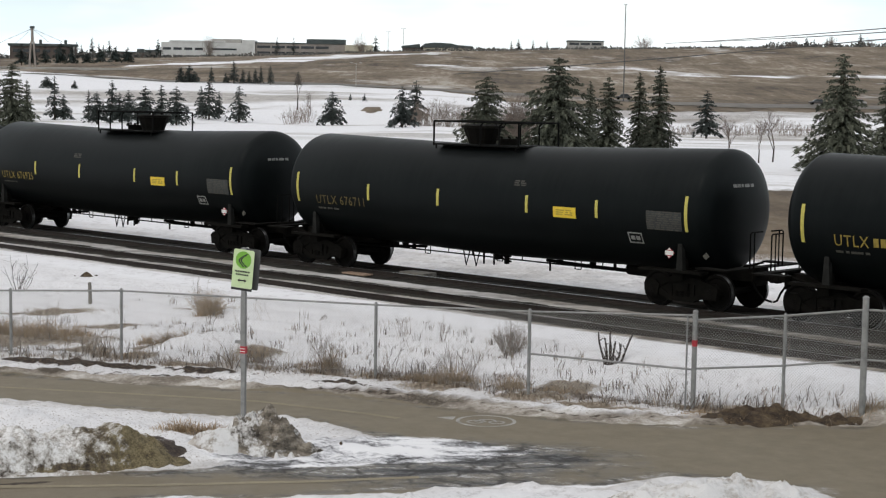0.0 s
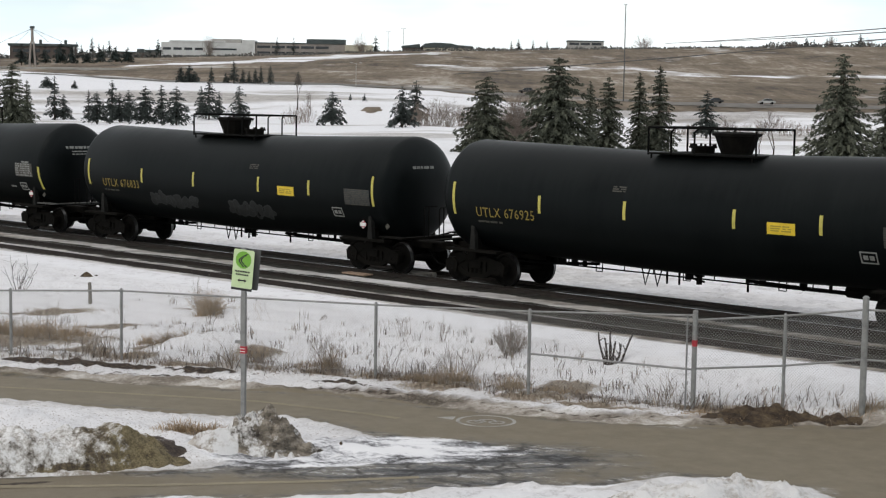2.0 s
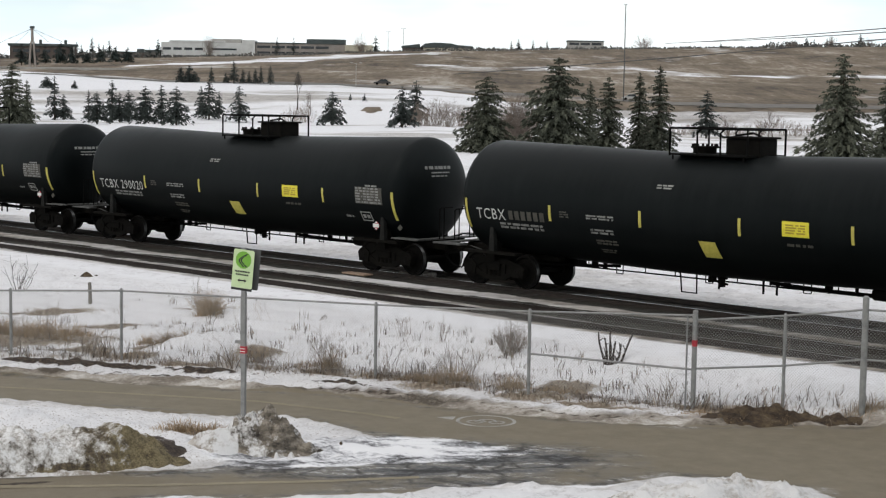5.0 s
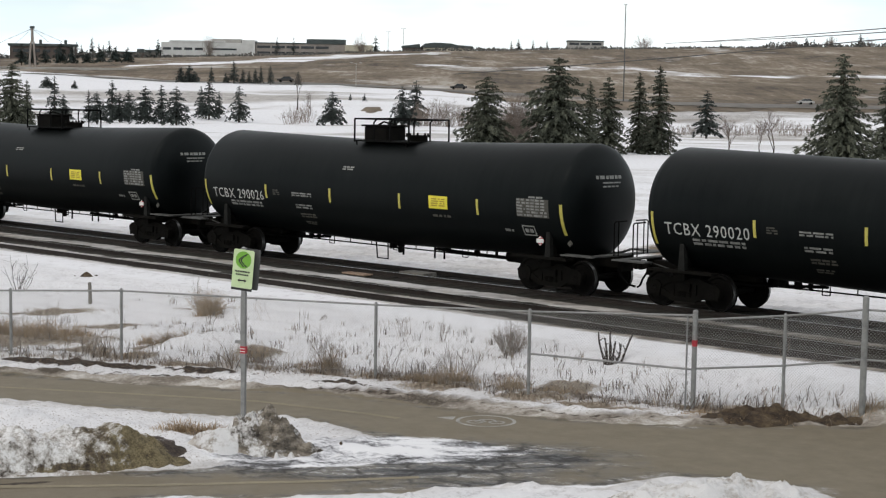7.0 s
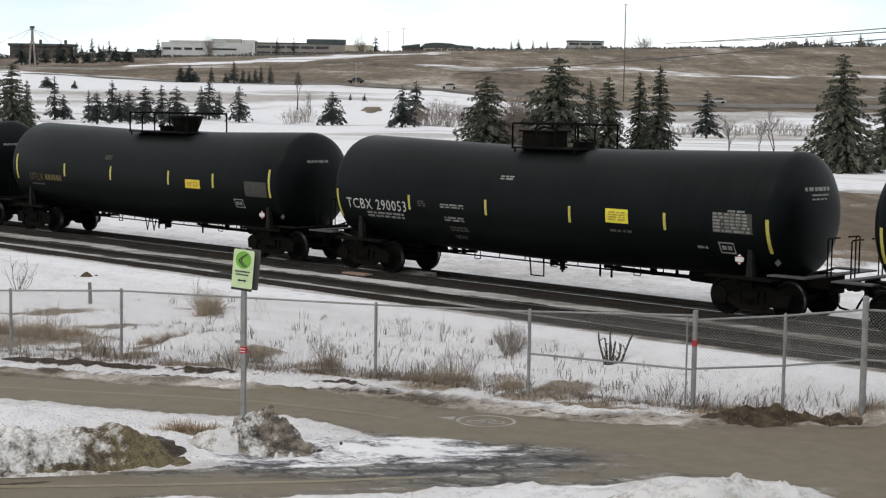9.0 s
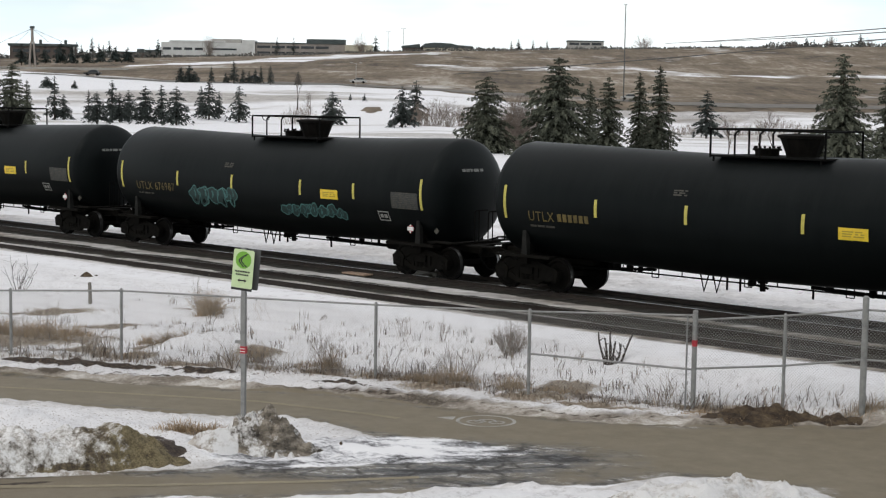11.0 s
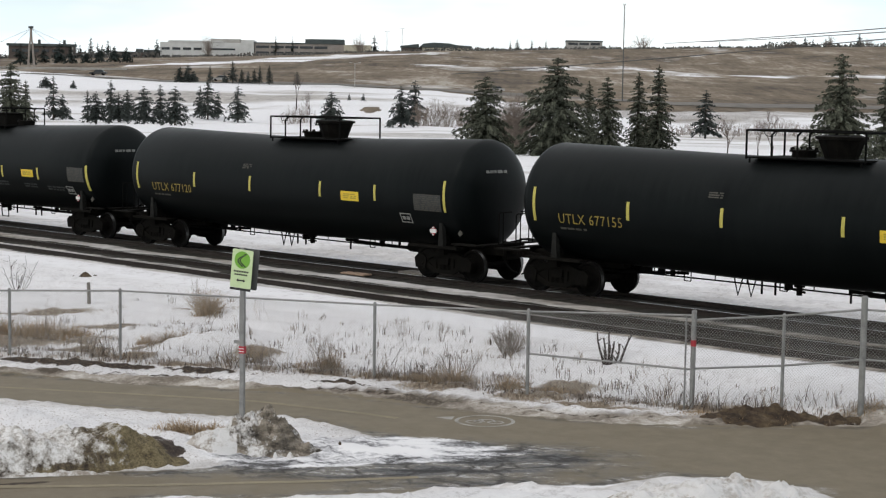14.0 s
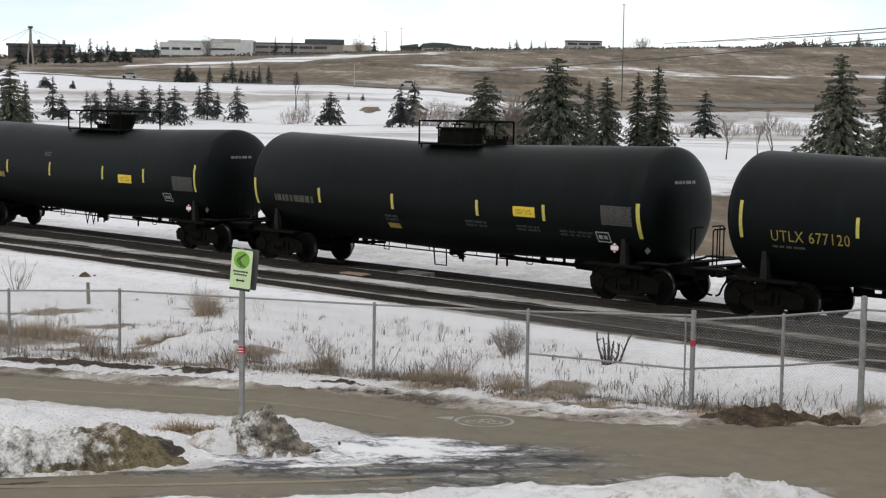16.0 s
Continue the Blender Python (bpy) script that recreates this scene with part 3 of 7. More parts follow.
def ground_material():
    m, n, l, bs = mat_new("ground_cover", 0.85)
    geo = n.new("ShaderNodeNewGeometry")
    pos = geo.outputs["Position"]

    def att(name):
        t = n.new("ShaderNodeAttribute")
        t.attribute_name = name
        return t.outputs["Fac"]

    n_mid = noise_node(n, l, 2.2, 6, 0.7, pos)
    n_fine = noise_node(n, l, 14, 5, 0.7, pos)
    n_grit = noise_node(n, l, 60, 3, 0.7, pos)
    turned = n.new("ShaderNodeMapping")
    turned.inputs["Rotation"].default_value = (0, 0, radians(-TURN))
    l.new(pos, turned.inputs["Vector"])
    n_band = noise_node(n, l, 0.08, 8, 0.70, turned.outputs["Vector"], stretch=(0.5, 0.32, 1.0))
    n_band2 = noise_node(n, l, 0.05, 6, 0.66, turned.outputs["Vector"], stretch=(0.5, 0.30, 1.0))
    n_patch = noise_node(n, l, 0.05, 6, 0.66, turned.outputs["Vector"], stretch=(0.7, 0.10, 1.0))
    n_clod = noise_node(n, l, 0.5, 5, 0.7, turned.outputs["Vector"], stretch=(1.0, 0.15, 1.0))
    # snow, with dirt specks
    dirt = math_node(n, l, "MULTIPLY", math_node(n, l, "ADD", math_node(n, l, "MULTIPLY", n_mid, 0.6), math_node(n, l, "MULTIPLY", n_fine, 0.4)), 1.0)
    snow = ramp_node(n, l, dirt, [(0.30, (0.42, 0.40, 0.40)), (0.38, (0.68, 0.67, 0.69)), (0.47, (0.85, 0.85, 0.88)), (0.75, (0.92, 0.92, 0.95))])
    # wet gritty tarmac
    tar_mix = math_node(n, l, "ADD", math_node(n, l, "MULTIPLY", n_mid, 0.6), math_node(n, l, "MULTIPLY", n_grit, 0.4))
    tar = ramp_node(n, l, tar_mix, [(0.26, (0.150, 0.126, 0.089)), (0.5, (0.186, 0.157, 0.111)), (0.76, (0.225, 0.192, 0.140))])
    grav = ramp_node(n, l, math_node(n, l, "ADD", math_node(n, l, "MULTIPLY", n_mid, 0.35), math_node(n, l, "MULTIPLY", n_grit, 0.65)), [(0.34, (0.009, 0.008, 0.0065)), (0.50, (0.028, 0.026, 0.020)), (0.60, (0.055, 0.050, 0.038)), (0.72, (0.15, 0.14, 0.12))])
    # brown grass hillside with lying snow
    brown = ramp_node(n, l, math_node(n, l, "ADD", math_node(n, l, "ADD", math_node(n, l, "MULTIPLY", n_band, 0.36), math_node(n, l, "MULTIPLY", n_clod, 0.24)), math_node(n, l, "MULTIPLY", n_patch, 0.40)), [(0.41, (0.060, 0.044, 0.031)), (0.46, (0.115, 0.086, 0.058)), (0.51, (0.165, 0.127, 0.088)), (0.55, (0.225, 0.178, 0.13)), (0.61, (0.40, 0.36, 0.31))])
    lying = math_node(n, l, "MULTIPLY", math_node(n, l, "SUBTRACT", n_band2, 0.585, True), 8.0, True)
    hill = mix_node(n, l, lying, brown, (0.56, 0.54, 0.52))
    n_wet = noise_node(n, l, 1.5, 7, 0.7, turned.outputs["Vector"], stretch=(0.55, 1.5, 1.0))
    icy = math_node(n, l, "MULTIPLY", math_node(n, l, "SUBTRACT", att("slush"), 0.95, True), 0.10)
    slush_c = ramp_node(n, l, math_node(n, l, "ADD", math_node(n, l, "ADD", math_node(n, l, "MULTIPLY", n_wet, 0.8), math_node(n, l, "MULTIPLY", n_fine, 0.2)), icy), [(0.40, (0.06, 0.058, 0.056)), (0.445, (0.17, 0.17, 0.18)), (0.475, (0.40, 0.40, 0.42)), (0.51, (0.66, 0.66, 0.69)), (0.56, (0.86, 0.86, 0.88))])
    wet_c = ramp_node(n, l, math_node(n, l, "ADD", math_node(n, l, "MULTIPLY", n_wet, 0.75), math_node(n, l, "MULTIPLY", n_fine, 0.25)), [(0.41, (0.020, 0.019, 0.019)), (0.45, (0.070, 0.069, 0.071)), (0.50, (0.135, 0.134, 0.136)), (0.55, (0.185, 0.168, 0.14)), (0.60, (0.46, 0.46, 0.47))])
    wet_f = math_node(n, l, "MULTIPLY", math_node(n, l, "SUBTRACT", math_node(n, l, "ADD", att("wet"), math_node(n, l, "MULTIPLY", math_node(n, l, "SUBTRACT", n_mid, 0.5), 0.9)), 0.30), 2.4, True)
    tar = mix_node(n, l, wet_f, tar, wet_c)
    shift = n.new("ShaderNodeVectorMath")
    shift.operation = "SCALE"
    shift.inputs["Scale"].default_value = 0.9
    cloud = n.new("ShaderNodeTexNoise")
    cloud.inputs["Scale"].default_value, cloud.inputs["Detail"].default_value = 1.6, 5
    l.new(pos, cloud.inputs["Vector"])
    l.new(cloud.outputs["Color"], shift.inputs[0])
    moved = n.new("ShaderNodeVectorMath")
    l.new(turned.outputs["Vector"], moved.inputs[0])
    l.new(shift.outputs[0], moved.inputs[1])
    vor = n.new("ShaderNodeTexVoronoi")
    vor.feature = "DISTANCE_TO_EDGE"
    vor.inputs["Scale"].default_value = 1.1
    l.new(moved.outputs[0], vor.inputs["Vector"])
    crack = math_node(n, l, "SUBTRACT", 1.0, math_node(n, l, "MULTIPLY", vor.outputs["Distance"], 10.0), True)
    crack = math_node(n, l, "MULTIPLY", math_node(n, l, "MULTIPLY", crack, wet_f), math_node(n, l, "MULTIPLY", math_node(n, l, "SUBTRACT", n_mid, 0.36, True), 7.0, True))
    tar = mix_node(n, l, crack, tar, (0.028, 0.024, 0.021))
    soil_c = ramp_node(n, l, n_fine, [(0.38, (0.018, 0.013, 0.010)), (0.52, (0.05, 0.037, 0.027)), (0.68, (0.15, 0.115, 0.085))])

    def edge(share, amount=0.5):
        t = math_node(n, l, "ADD", share, math_node(n, l, "MULTIPLY", math_node(n, l, "SUBTRACT", n_fine, 0.5), amount))
        return math_node(n, l, "MULTIPLY", math_node(n, l, "SUBTRACT", t, 0.35), 3.3, True)

    n_lay = noise_node(n, l, 1.3, 5, 0.62, turned.outputs["Vector"], stretch=(0.32, 1.3, 1.0))
    layers = math_node(n, l, "ADD", math_node(n, l, "MULTIPLY", n_lay, 0.55), math_node(n, l, "ADD", math_node(n, l, "MULTIPLY", n_mid, 0.30), math_node(n, l, "MULTIPLY", n_fine, 0.15)))
    dirty = ramp_node(n, l, layers, [(0.40, (0.085, 0.070, 0.055)), (0.47, (0.23, 0.20, 0.168)), (0.54, (0.41, 0.375, 0.335)), (0.62, (0.68, 0.66, 0.64))])
    snow = mix_node(n, l, math_node(n, l, "MULTIPLY", att("grime"), 1.0, True), snow, dirty)
    n_litter = noise_node(n, l, 22, 4, 0.75, pos)
    litter = math_node(n, l, "MULTIPLY", math_node(n, l, "MULTIPLY", math_node(n, l, "SUBTRACT", math_node(n, l, "ADD", n_litter, math_node(n, l, "MULTIPLY", n_mid, 0.35)), 0.745, True), 12.0, True), att("litter"))
    snow = mix_node(n, l, litter, snow, (0.20, 0.155, 0.125))
    n_straw = noise_node(n, l, 9, 6, 0.75, turned.outputs["Vector"], stretch=(2.2, 0.8, 1.0))
    straw = ramp_node(n, l, n_straw, [(0.36, (0.075, 0.058, 0.043)), (0.48, (0.20, 0.16, 0.12)), (0.60, (0.36, 0.305, 0.24)), (0.68, (0.62, 0.59, 0.56))])
    mat_f = math_node(n, l, "ADD", att("thatch"), math_node(n, l, "ADD", math_node(n, l, "MULTIPLY", math_node(n, l, "SUBTRACT", n_straw, 0.5), 1.5), math_node(n, l, "MULTIPLY", math_node(n, l, "SUBTRACT", n_mid, 0.5), 0.9)))
    mat_f = math_node(n, l, "MULTIPLY", math_node(n, l, "MULTIPLY", math_node(n, l, "SUBTRACT", mat_f, 0.33), 3.0, True), math_node(n, l, "MULTIPLY", att("thatch"), 3.0, True))
    snow = mix_node(n, l, mat_f, snow, straw)
    col = mix_node(n, l, edge(att("bare"), 0.7), snow, hill)
    col = mix_node(n, l, edge(att("gravel"), 0.9), col, grav)
    col = mix_node(n, l, edge(att("pave"), 0.5), col, tar)
    col = mix_node(n, l, edge(att("slush"), 0.8), col, slush_c)
    col = mix_node(n, l, edge(att("soil"), 0.9), col, soil_c)
    l.new(col, bs.inputs["Base Color"])
    wet = math_node(n, l, "SUBTRACT", 0.88, math_node(n, l, "MULTIPLY", att("pave"), math_node(n, l, "ADD", 0.12, math_node(n, l, "MULTIPLY", n_mid, 0.18))))
    l.new(wet, bs.inputs["Roughness"])
    bs.inputs["Specular IOR Level"].default_value = 0.3
    h = math_node(n, l, "ADD", math_node(n, l, "MULTIPLY", n_mid, 0.5), math_node(n, l, "MULTIPLY", n_fine, 0.5))
    hs = math_node(n, l, "MULTIPLY", h, math_node(n, l, "SUBTRACT", 1.0, math_node(n, l, "MULTIPLY", att("pave"), 0.9)))
    bump_node(n, l, bs, hs, 0.5, 0.06)
    return m


def build_ground():
    def axis(spans):
        out = []
        for lo, hi, step in spans:
            out += list(np.arange(lo, hi, step))
        return np.array(out)
    av = list(axis([(-60, 8, 8), (8, 18, 1), (18, 52, 0.11)]))
    while av[-1] < 1150:
        av.append(av[-1] + max(0.12, (av[-1] - 50) * 0.012))
    av += [1300, 1700, 2400, 3600, 4800]
    half = list(np.arange(0.06, 9.5, 0.125))
    while half[-1] < 420:
        half.append(half[-1] * 1.022)
    half += [600, 1000, 1800, 3000]
    bv = np.array([-h for h in half[::-1]] + half)
    av = np.array(av)
    A, B = np.meshgrid(av, bv, indexing="ij")
    X = EYE.x + A * FW[0] + B * RT[0]
    Y = EYE.y + A * FW[1] + B * RT[1]
    z, pave, grav, bare, slush, _, _, soil, grime, litter, wet, thatch = ground_parts(X.ravel(), Y.ravel())
    co = np.stack([X.ravel(), Y.ravel(), z], 1)
    na, nb = len(av), len(bv)
    i = np.arange(na * nb).reshape(na, nb)
    quads = np.stack([i[:-1, :-1], i[:-1, 1:], i[1:, 1:], i[1:, :-1]], -1).reshape(-1, 4)
    me = bpy.data.meshes.new("ground")
    me.vertices.add(len(co))
    me.vertices.foreach_set("co", co.astype(np.float32).ravel())
    me.loops.add(quads.size)
    me.loops.foreach_set("vertex_index", quads.astype(np.int32).ravel())
    me.polygons.add(len(quads))
    me.polygons.foreach_set("loop_start", np.arange(0, quads.size, 4, dtype=np.int32))
    me.polygons.foreach_set("use_smooth", np.ones(len(quads), bool))
    me.update(calc_edges=True)
    for name, val in (("pave", pave), ("gravel", grav), ("bare", bare), ("slush", slush), ("soil", soil), ("grime", grime), ("litter", litter), ("wet", wet), ("thatch", thatch)):
        at = me.attributes.new(name, "FLOAT", "POINT")
        at.data.foreach_set("value", val.astype(np.float32))
    me.materials.append(ground_material())
    return tagged(new("ground", me), "snow-covered ground with wet path, gravel bed and brown hillside", "ground", kind="structure")


build_ground()


# ---- railway tracks ----
def rail_mesh(x0, x1):
    bm = bmesh.new()
    prof = [(-0.07, -0.17), (0.07, -0.17), (0.07, -0.155), (0.012, -0.13), (0.012, -0.045), (0.036, -0.03), (0.036, -0.004), (0.03, 0.0), (-0.03, 0.0), (-0.036, -0.004), (-0.036, -0.03), (-0.012, -0.045), (-0.012, -0.13), (-0.07, -0.155)]
    a = [bm.verts.new((x0, y, z)) for y, z in prof]
    b = [bm.verts.new((x1, y, z)) for y, z in prof]
    for k in range(len(prof)):
        f = bm.faces.new((a[k], a[(k + 1) % len(prof)], b[(k + 1) % len(prof)], b[k]))
        f.material_index = 1 if k == 7 else 0
    bm.faces.new(a[::-1])
    bm.faces.new(b)
    bmesh.ops.recalc_face_normals(bm, faces=bm.faces[:])
    return mesh_from("rail", bm, [M_RAIL, M_RAILTOP])


def build_track(yc, label, ties=True):
    tr = tagged(empty("railway_track", pose(0, yc, 0)), label, "railway track", kind="structure")
    me = rail_mesh(-330, 60)
    for y in (-0.755, 0.755):
        share("rail", me, tr, pose(0, y, 0))
    if not ties:
        return tr
    bm = bmesh.new()
    box(bm, -0.115, 0.115, -1.3, 1.3, -0.30, 0.0, 0.012)
    tie = mesh_from("sleeper", bm, M_SLEEPER)
    rnd = random.Random(int(abs(yc) * 10) + 2)
    for k in range(118):
        share("sleeper", tie, tr, pose(-74 + k * 0.56 + rnd.uniform(-0.03, 0.03), rnd.uniform(-0.05, 0.05), -0.125 + rnd.uniform(-0.03, 0.008), 0, 0, rnd.uniform(-1.5, 1.5)))
    return tr


build_track(0.0, "steel rails on dark gravel and sleepers under the train")
build_track(-4.15, "empty side track with rusty rails half sunk in snow", False)


# ---- tank cars ----
R_TANK, L_CYL, HEAD = 1.55, 7.5, 0.60


def axis_z(x):
    """The two halves of the tank fall slightly to its middle."""
    f = min(abs(x), L_CYL) / L_CYL
    return 2.325 + 0.15 * (math.sqrt(f * f + 0.04) - 0.2) / 0.82


def on_tank(x, z, off=0.0):
    """A point of the tank's camera-side wall at that length and height."""
    c = axis_z(x)
    over = min(max(abs(x) - L_CYL, 0.0) / HEAD, 0.98)
    r0 = R_TANK * math.sqrt(1 - over * over)
    d = max(-1.0, min(1.0, (z - c) / r0))
    r = r0 + off
    t = math.asin(d)
    return (x, -r * math.cos(t), c + r * math.sin(t))


def on_head(y, z, off=0.0):
    """A point of the tank's head at the +x end."""
    q = (y * y + (z - axis_z(L_CYL)) ** 2) / (R_TANK * R_TANK)
    return (L_CYL + off + HEAD * math.sqrt(max(0.0, 1 - q)), y, z)


def tank_mesh():
    bm = bmesh.new()
    n = 56
    secs = []
    for k in range(9):
        t = math.pi / 2 * (1 - k / 8)
        secs.append((-L_CYL - HEAD * math.sin(t), R_TANK * math.cos(t)))
    for x in (-5.0, -2.5, -1.6, -0.9, -0.4, 0.0, 0.4, 0.9, 1.6, 2.5, 5.0):
        secs.append((x, R_TANK))
    for k in range(9):
        t = math.pi / 2 * k / 8
        secs.append((L_CYL + HEAD * math.sin(t), R_TANK * math.cos(t)))
    rings = []
    for x, r in secs:
        c = axis_z(x)
        if r < 1e-4:
            rings.append([bm.verts.new((x, 0, c))])
        else:
            rings.append([bm.verts.new((x, -r * math.cos(2 * math.pi * k / n), c + r * math.sin(2 * math.pi * k / n))) for k in range(n)])
    for a, b in zip(rings, rings[1:]):
        for k in range(n):
            k2 = (k + 1) % n
            if len(a) == 1:
                bm.faces.new((a[0], b[k2], b[k]))
            elif len(b) == 1:
                bm.faces.new((a[k], a[k2], b[0]))
            else:
                bm.faces.new((a[k], a[k2], b[k2], b[k]))
    bmesh.ops.recalc_face_normals(bm, faces=bm.faces[:])
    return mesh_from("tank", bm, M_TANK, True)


def patch(bm, x0, x1, z0, z1, off=0.006, slant=0.0, mi=0, nx=2, nz=4):
    """A thin plate bent to the tank's wall."""
    g = []
    for o in (off, -0.004):
        g.append([[bm.verts.new(on_tank(x0 + (x1 - x0) * i / nx + slant * j / nz, z0 + (z1 - z0) * j / nz, o)) for i in range(nx + 1)] for j in range(nz + 1)])
    for j in range(nz):
        for i in range(nx):
            f = bm.faces.new((g[0][j][i], g[0][j][i + 1], g[0][j + 1][i + 1], g[0][j + 1][i]))
            f.material_index = mi
    for j in range(nz):
        for i in (0, nx):
            f = bm.faces.new((g[0][j][i], g[0][j + 1][i], g[1][j + 1][i], g[1][j][i]))
            f.material_index = mi
    for i in range(nx):
        for j in (0, nz):
            f = bm.faces.new((g[0][j][i], g[0][j][i + 1], g[1][j][i + 1], g[1][j][i]))
            f.material_index = mi


def letters(name, body, x0, x1, z0, z1, mat, parent, label, place=on_tank):
    """Words bent to the tank's wall or head, filling the given stretch."""
    cu = bpy.data.curves.new("letters", "FONT")
    cu.space_character = 1.12
    cu.body, cu.extrude, cu.resolution_u, cu.offset = body, 0.0, 2, 0.0
    ob = bpy.data.objects.new("letters_draft", cu)
    scene.collection.objects.link(ob)
    bpy.context.view_layer.update()
    me = bpy.data.meshes.new_from_object(ob.evaluated_get(bpy.context.evaluated_depsgraph_get()))
    bpy.data.objects.remove(ob)
    bm = bmesh.new()
    bm.from_mesh(me)
    ys = [v.co.y for v in bm.verts]
    for k in range(1, 7):
        cut = Vector((0, min(ys) + (max(ys) - min(ys)) * k / 7, 0))
        bmesh.ops.bisect_plane(bm, geom=bm.verts[:] + bm.edges[:] + bm.faces[:], plane_co=cut, plane_no=(0, 1, 0))
    bm.to_mesh(me)
    bm.free()
    n = len(me.vertices)
    co = np.empty(n * 3, np.float32)
    me.vertices.foreach_get("co", co)
    co = co.reshape(-1, 3)
    lo, hi = co.min(0), co.max(0)
    out = [place(x0 + (x1 - x0) * (c[0] - lo[0]) / (hi[0] - lo[0]), z0 + (z1 - z0) * (c[1] - lo[1]) / (hi[1] - lo[1]), 0.007) for c in co]
    me.vertices.foreach_set("co", np.array(out, np.float32).ravel())
    me.update()
    me.materials.clear()
    me.materials.append(mat)
    return tagged(share(name, me, parent, None, label), kind="stuff")


M_PRINT = worn("faint_print", (0.30, 0.22, 0.02), (0.42, 0.31, 0.03), 8, 0.6, 0.0, 50, 0.0)


def stencil(name, bm, mat, parent, label=""):
    return tagged(part(name, bm, mat, parent, label), kind="stuff")


def head_bars(bm, y0, y1, z0, z1, seed):
    """A line of unreadable print on the tank's head."""
    rnd = random.Random(seed)
    y = y0
    while y < y1 - 0.03:
        w = min(rnd.uniform(0.08, 0.22), y1 - y)
        bm.faces.new([bm.verts.new(on_head(yy, zz, 0.008)) for yy, zz in ((y, z0), (y + w, z0), (y + w, z1), (y, z1))])
        y += w + rnd.uniform(0.02, 0.05)


def text_bars(bm, x0, x1, z0, z1, rows, seed, off=0.006):
    rnd = random.Random(seed)
    h = (z1 - z0) / (rows * 1.7 - 0.7)
    for r in range(rows):
        zb = z0 + r * h * 1.7
        x = x0
        while x < x1 - 0.05:
            w = rnd.uniform(0.08, 0.32)
            patch(bm, x, min(x + w, x1), zb, zb + h, off, 0, 0, 1, 1)
            x += w + rnd.uniform(0.03, 0.08)


TANK = tank_mesh()


def wheelset_mesh():
    bm = bmesh.new()
    n = 28
    for y, o in ((-0.755, -1), (0.755, 1)):
        # plate, tread and flange, with a hub
        prof = [(0.07, 0.09), (0.13, 0.09), (0.16, 0.03), (0.36, 0.025), (0.40, 0.065), (0.455, 0.065), (0.46, -0.045), (0.488, -0.055), (0.485, -0.075), (0.40, -0.07), (0.36, -0.025), (0.16, -0.03), (0.12, -0.08), (0.07, -0.08)]
        rings = [[bm.verts.new((r * math.cos(2 * math.pi * k / n), y + o * w, r * math.sin(2 * math.pi * k / n))) for k in range(n)] for r, w in prof]
        for q, (a, b) in enumerate(zip(rings, rings[1:])):
            for k in range(n):
                f = bm.faces.new((a[k], a[(k + 1) % n], b[(k + 1) % n], b[k]))
                f.material_index = 1 if q == 5 else 0
        # marks cast in the plate
        for k in range(3):
            t = 2 * math.pi * k / 3
            tube(bm, (0.26 * math.cos(t), y + o * 0.02, 0.26 * math.sin(t)), (0.26 * math.cos(t), y + o * 0.034, 0.26 * math.sin(t)), 0.035, 8)
    tube(bm, (0, -1.10, 0), (0, 1.10, 0), 0.075, 14)
    for y in (-1, 1):
        tube(bm, (0, y * 0.95, 0), (0, y * 1.13, 0), 0.12, 14)
        for k in range(3):
            t = 2 * math.pi * k / 3 + 0.4
            tube(bm, (0.06 * math.cos(t), y * 1.13, 0.06 * math.sin(t)), (0.06 * math.cos(t), y * 1.15, 0.06 * math.sin(t)), 0.02, 6)
    bmesh.ops.recalc_face_normals(bm, faces=bm.faces[:])
    return mesh_from("wheelset", bm, [M_WHEEL, M_TREAD])


def side_frame_mesh():
    bm = bmesh.new()
    # upper and lower chords with windows left between them
    top = [(-1.12, 0.40), (-1.12, 0.56), (-0.95, 0.66), (-0.45, 0.80), (0.45, 0.80), (0.95, 0.66), (1.12, 0.56), (1.12, 0.40), (0.78, 0.46), (0.42, 0.64), (-0.42, 0.64), (-0.78, 0.46)]
    prism(bm, top, -0.07, 0.07)
    prism(bm, [(-0.80, 0.46), (-0.72, 0.36), (-0.36, 0.19), (0.36, 0.19), (0.72, 0.36), (0.80, 0.46), (0.62, 0.48), (0.30, 0.31), (-0.30, 0.31), (-0.62, 0.48)], -0.065, 0.065)
    # recessed web that closes the windows, and the pedestals over the axle boxes
    prism(bm, [(-1.02, 0.42), (-0.72, 0.30), (-0.36, 0.24), (0.36, 0.24), (0.72, 0.30), (1.02, 0.42), (0.92, 0.62), (0.42, 0.74), (-0.42, 0.74), (-0.92, 0.62)], -0.025, 0.025)
    for x in (-0.89, 0.89):
        prism(bm, [(x - 0.19, 0.30), (x + 0.19, 0.30), (x + 0.24, 0.58), (x + 0.10, 0.70), (x - 0.10, 0.70), (x - 0.24, 0.58)], -0.10, 0.06)
    for x in (-0.34, 0.34):
        prism(bm, [(x - 0.06, 0.30), (x + 0.06, 0.30), (x + 0.06, 0.65), (x - 0.06, 0.65)], -0.06, 0.06)
    for x in (-0.89, 0.89):
        box(bm, x - 0.14, x + 0.14, -0.09, 0.09, 0.52, 0.60, 0.02)
    return mesh_from("side_frame", bm, M_IRON)


def spring_mesh():
    bm = bmesh.new()
    for x in (-0.17, 0.0, 0.17):
        for k in range(5):
            tube(bm, (x, 0, 0.315 + k * 0.045), (x, 0, 0.34 + k * 0.045), 0.075, 10)
    return mesh_from("spring_group", bm, M_IRON)


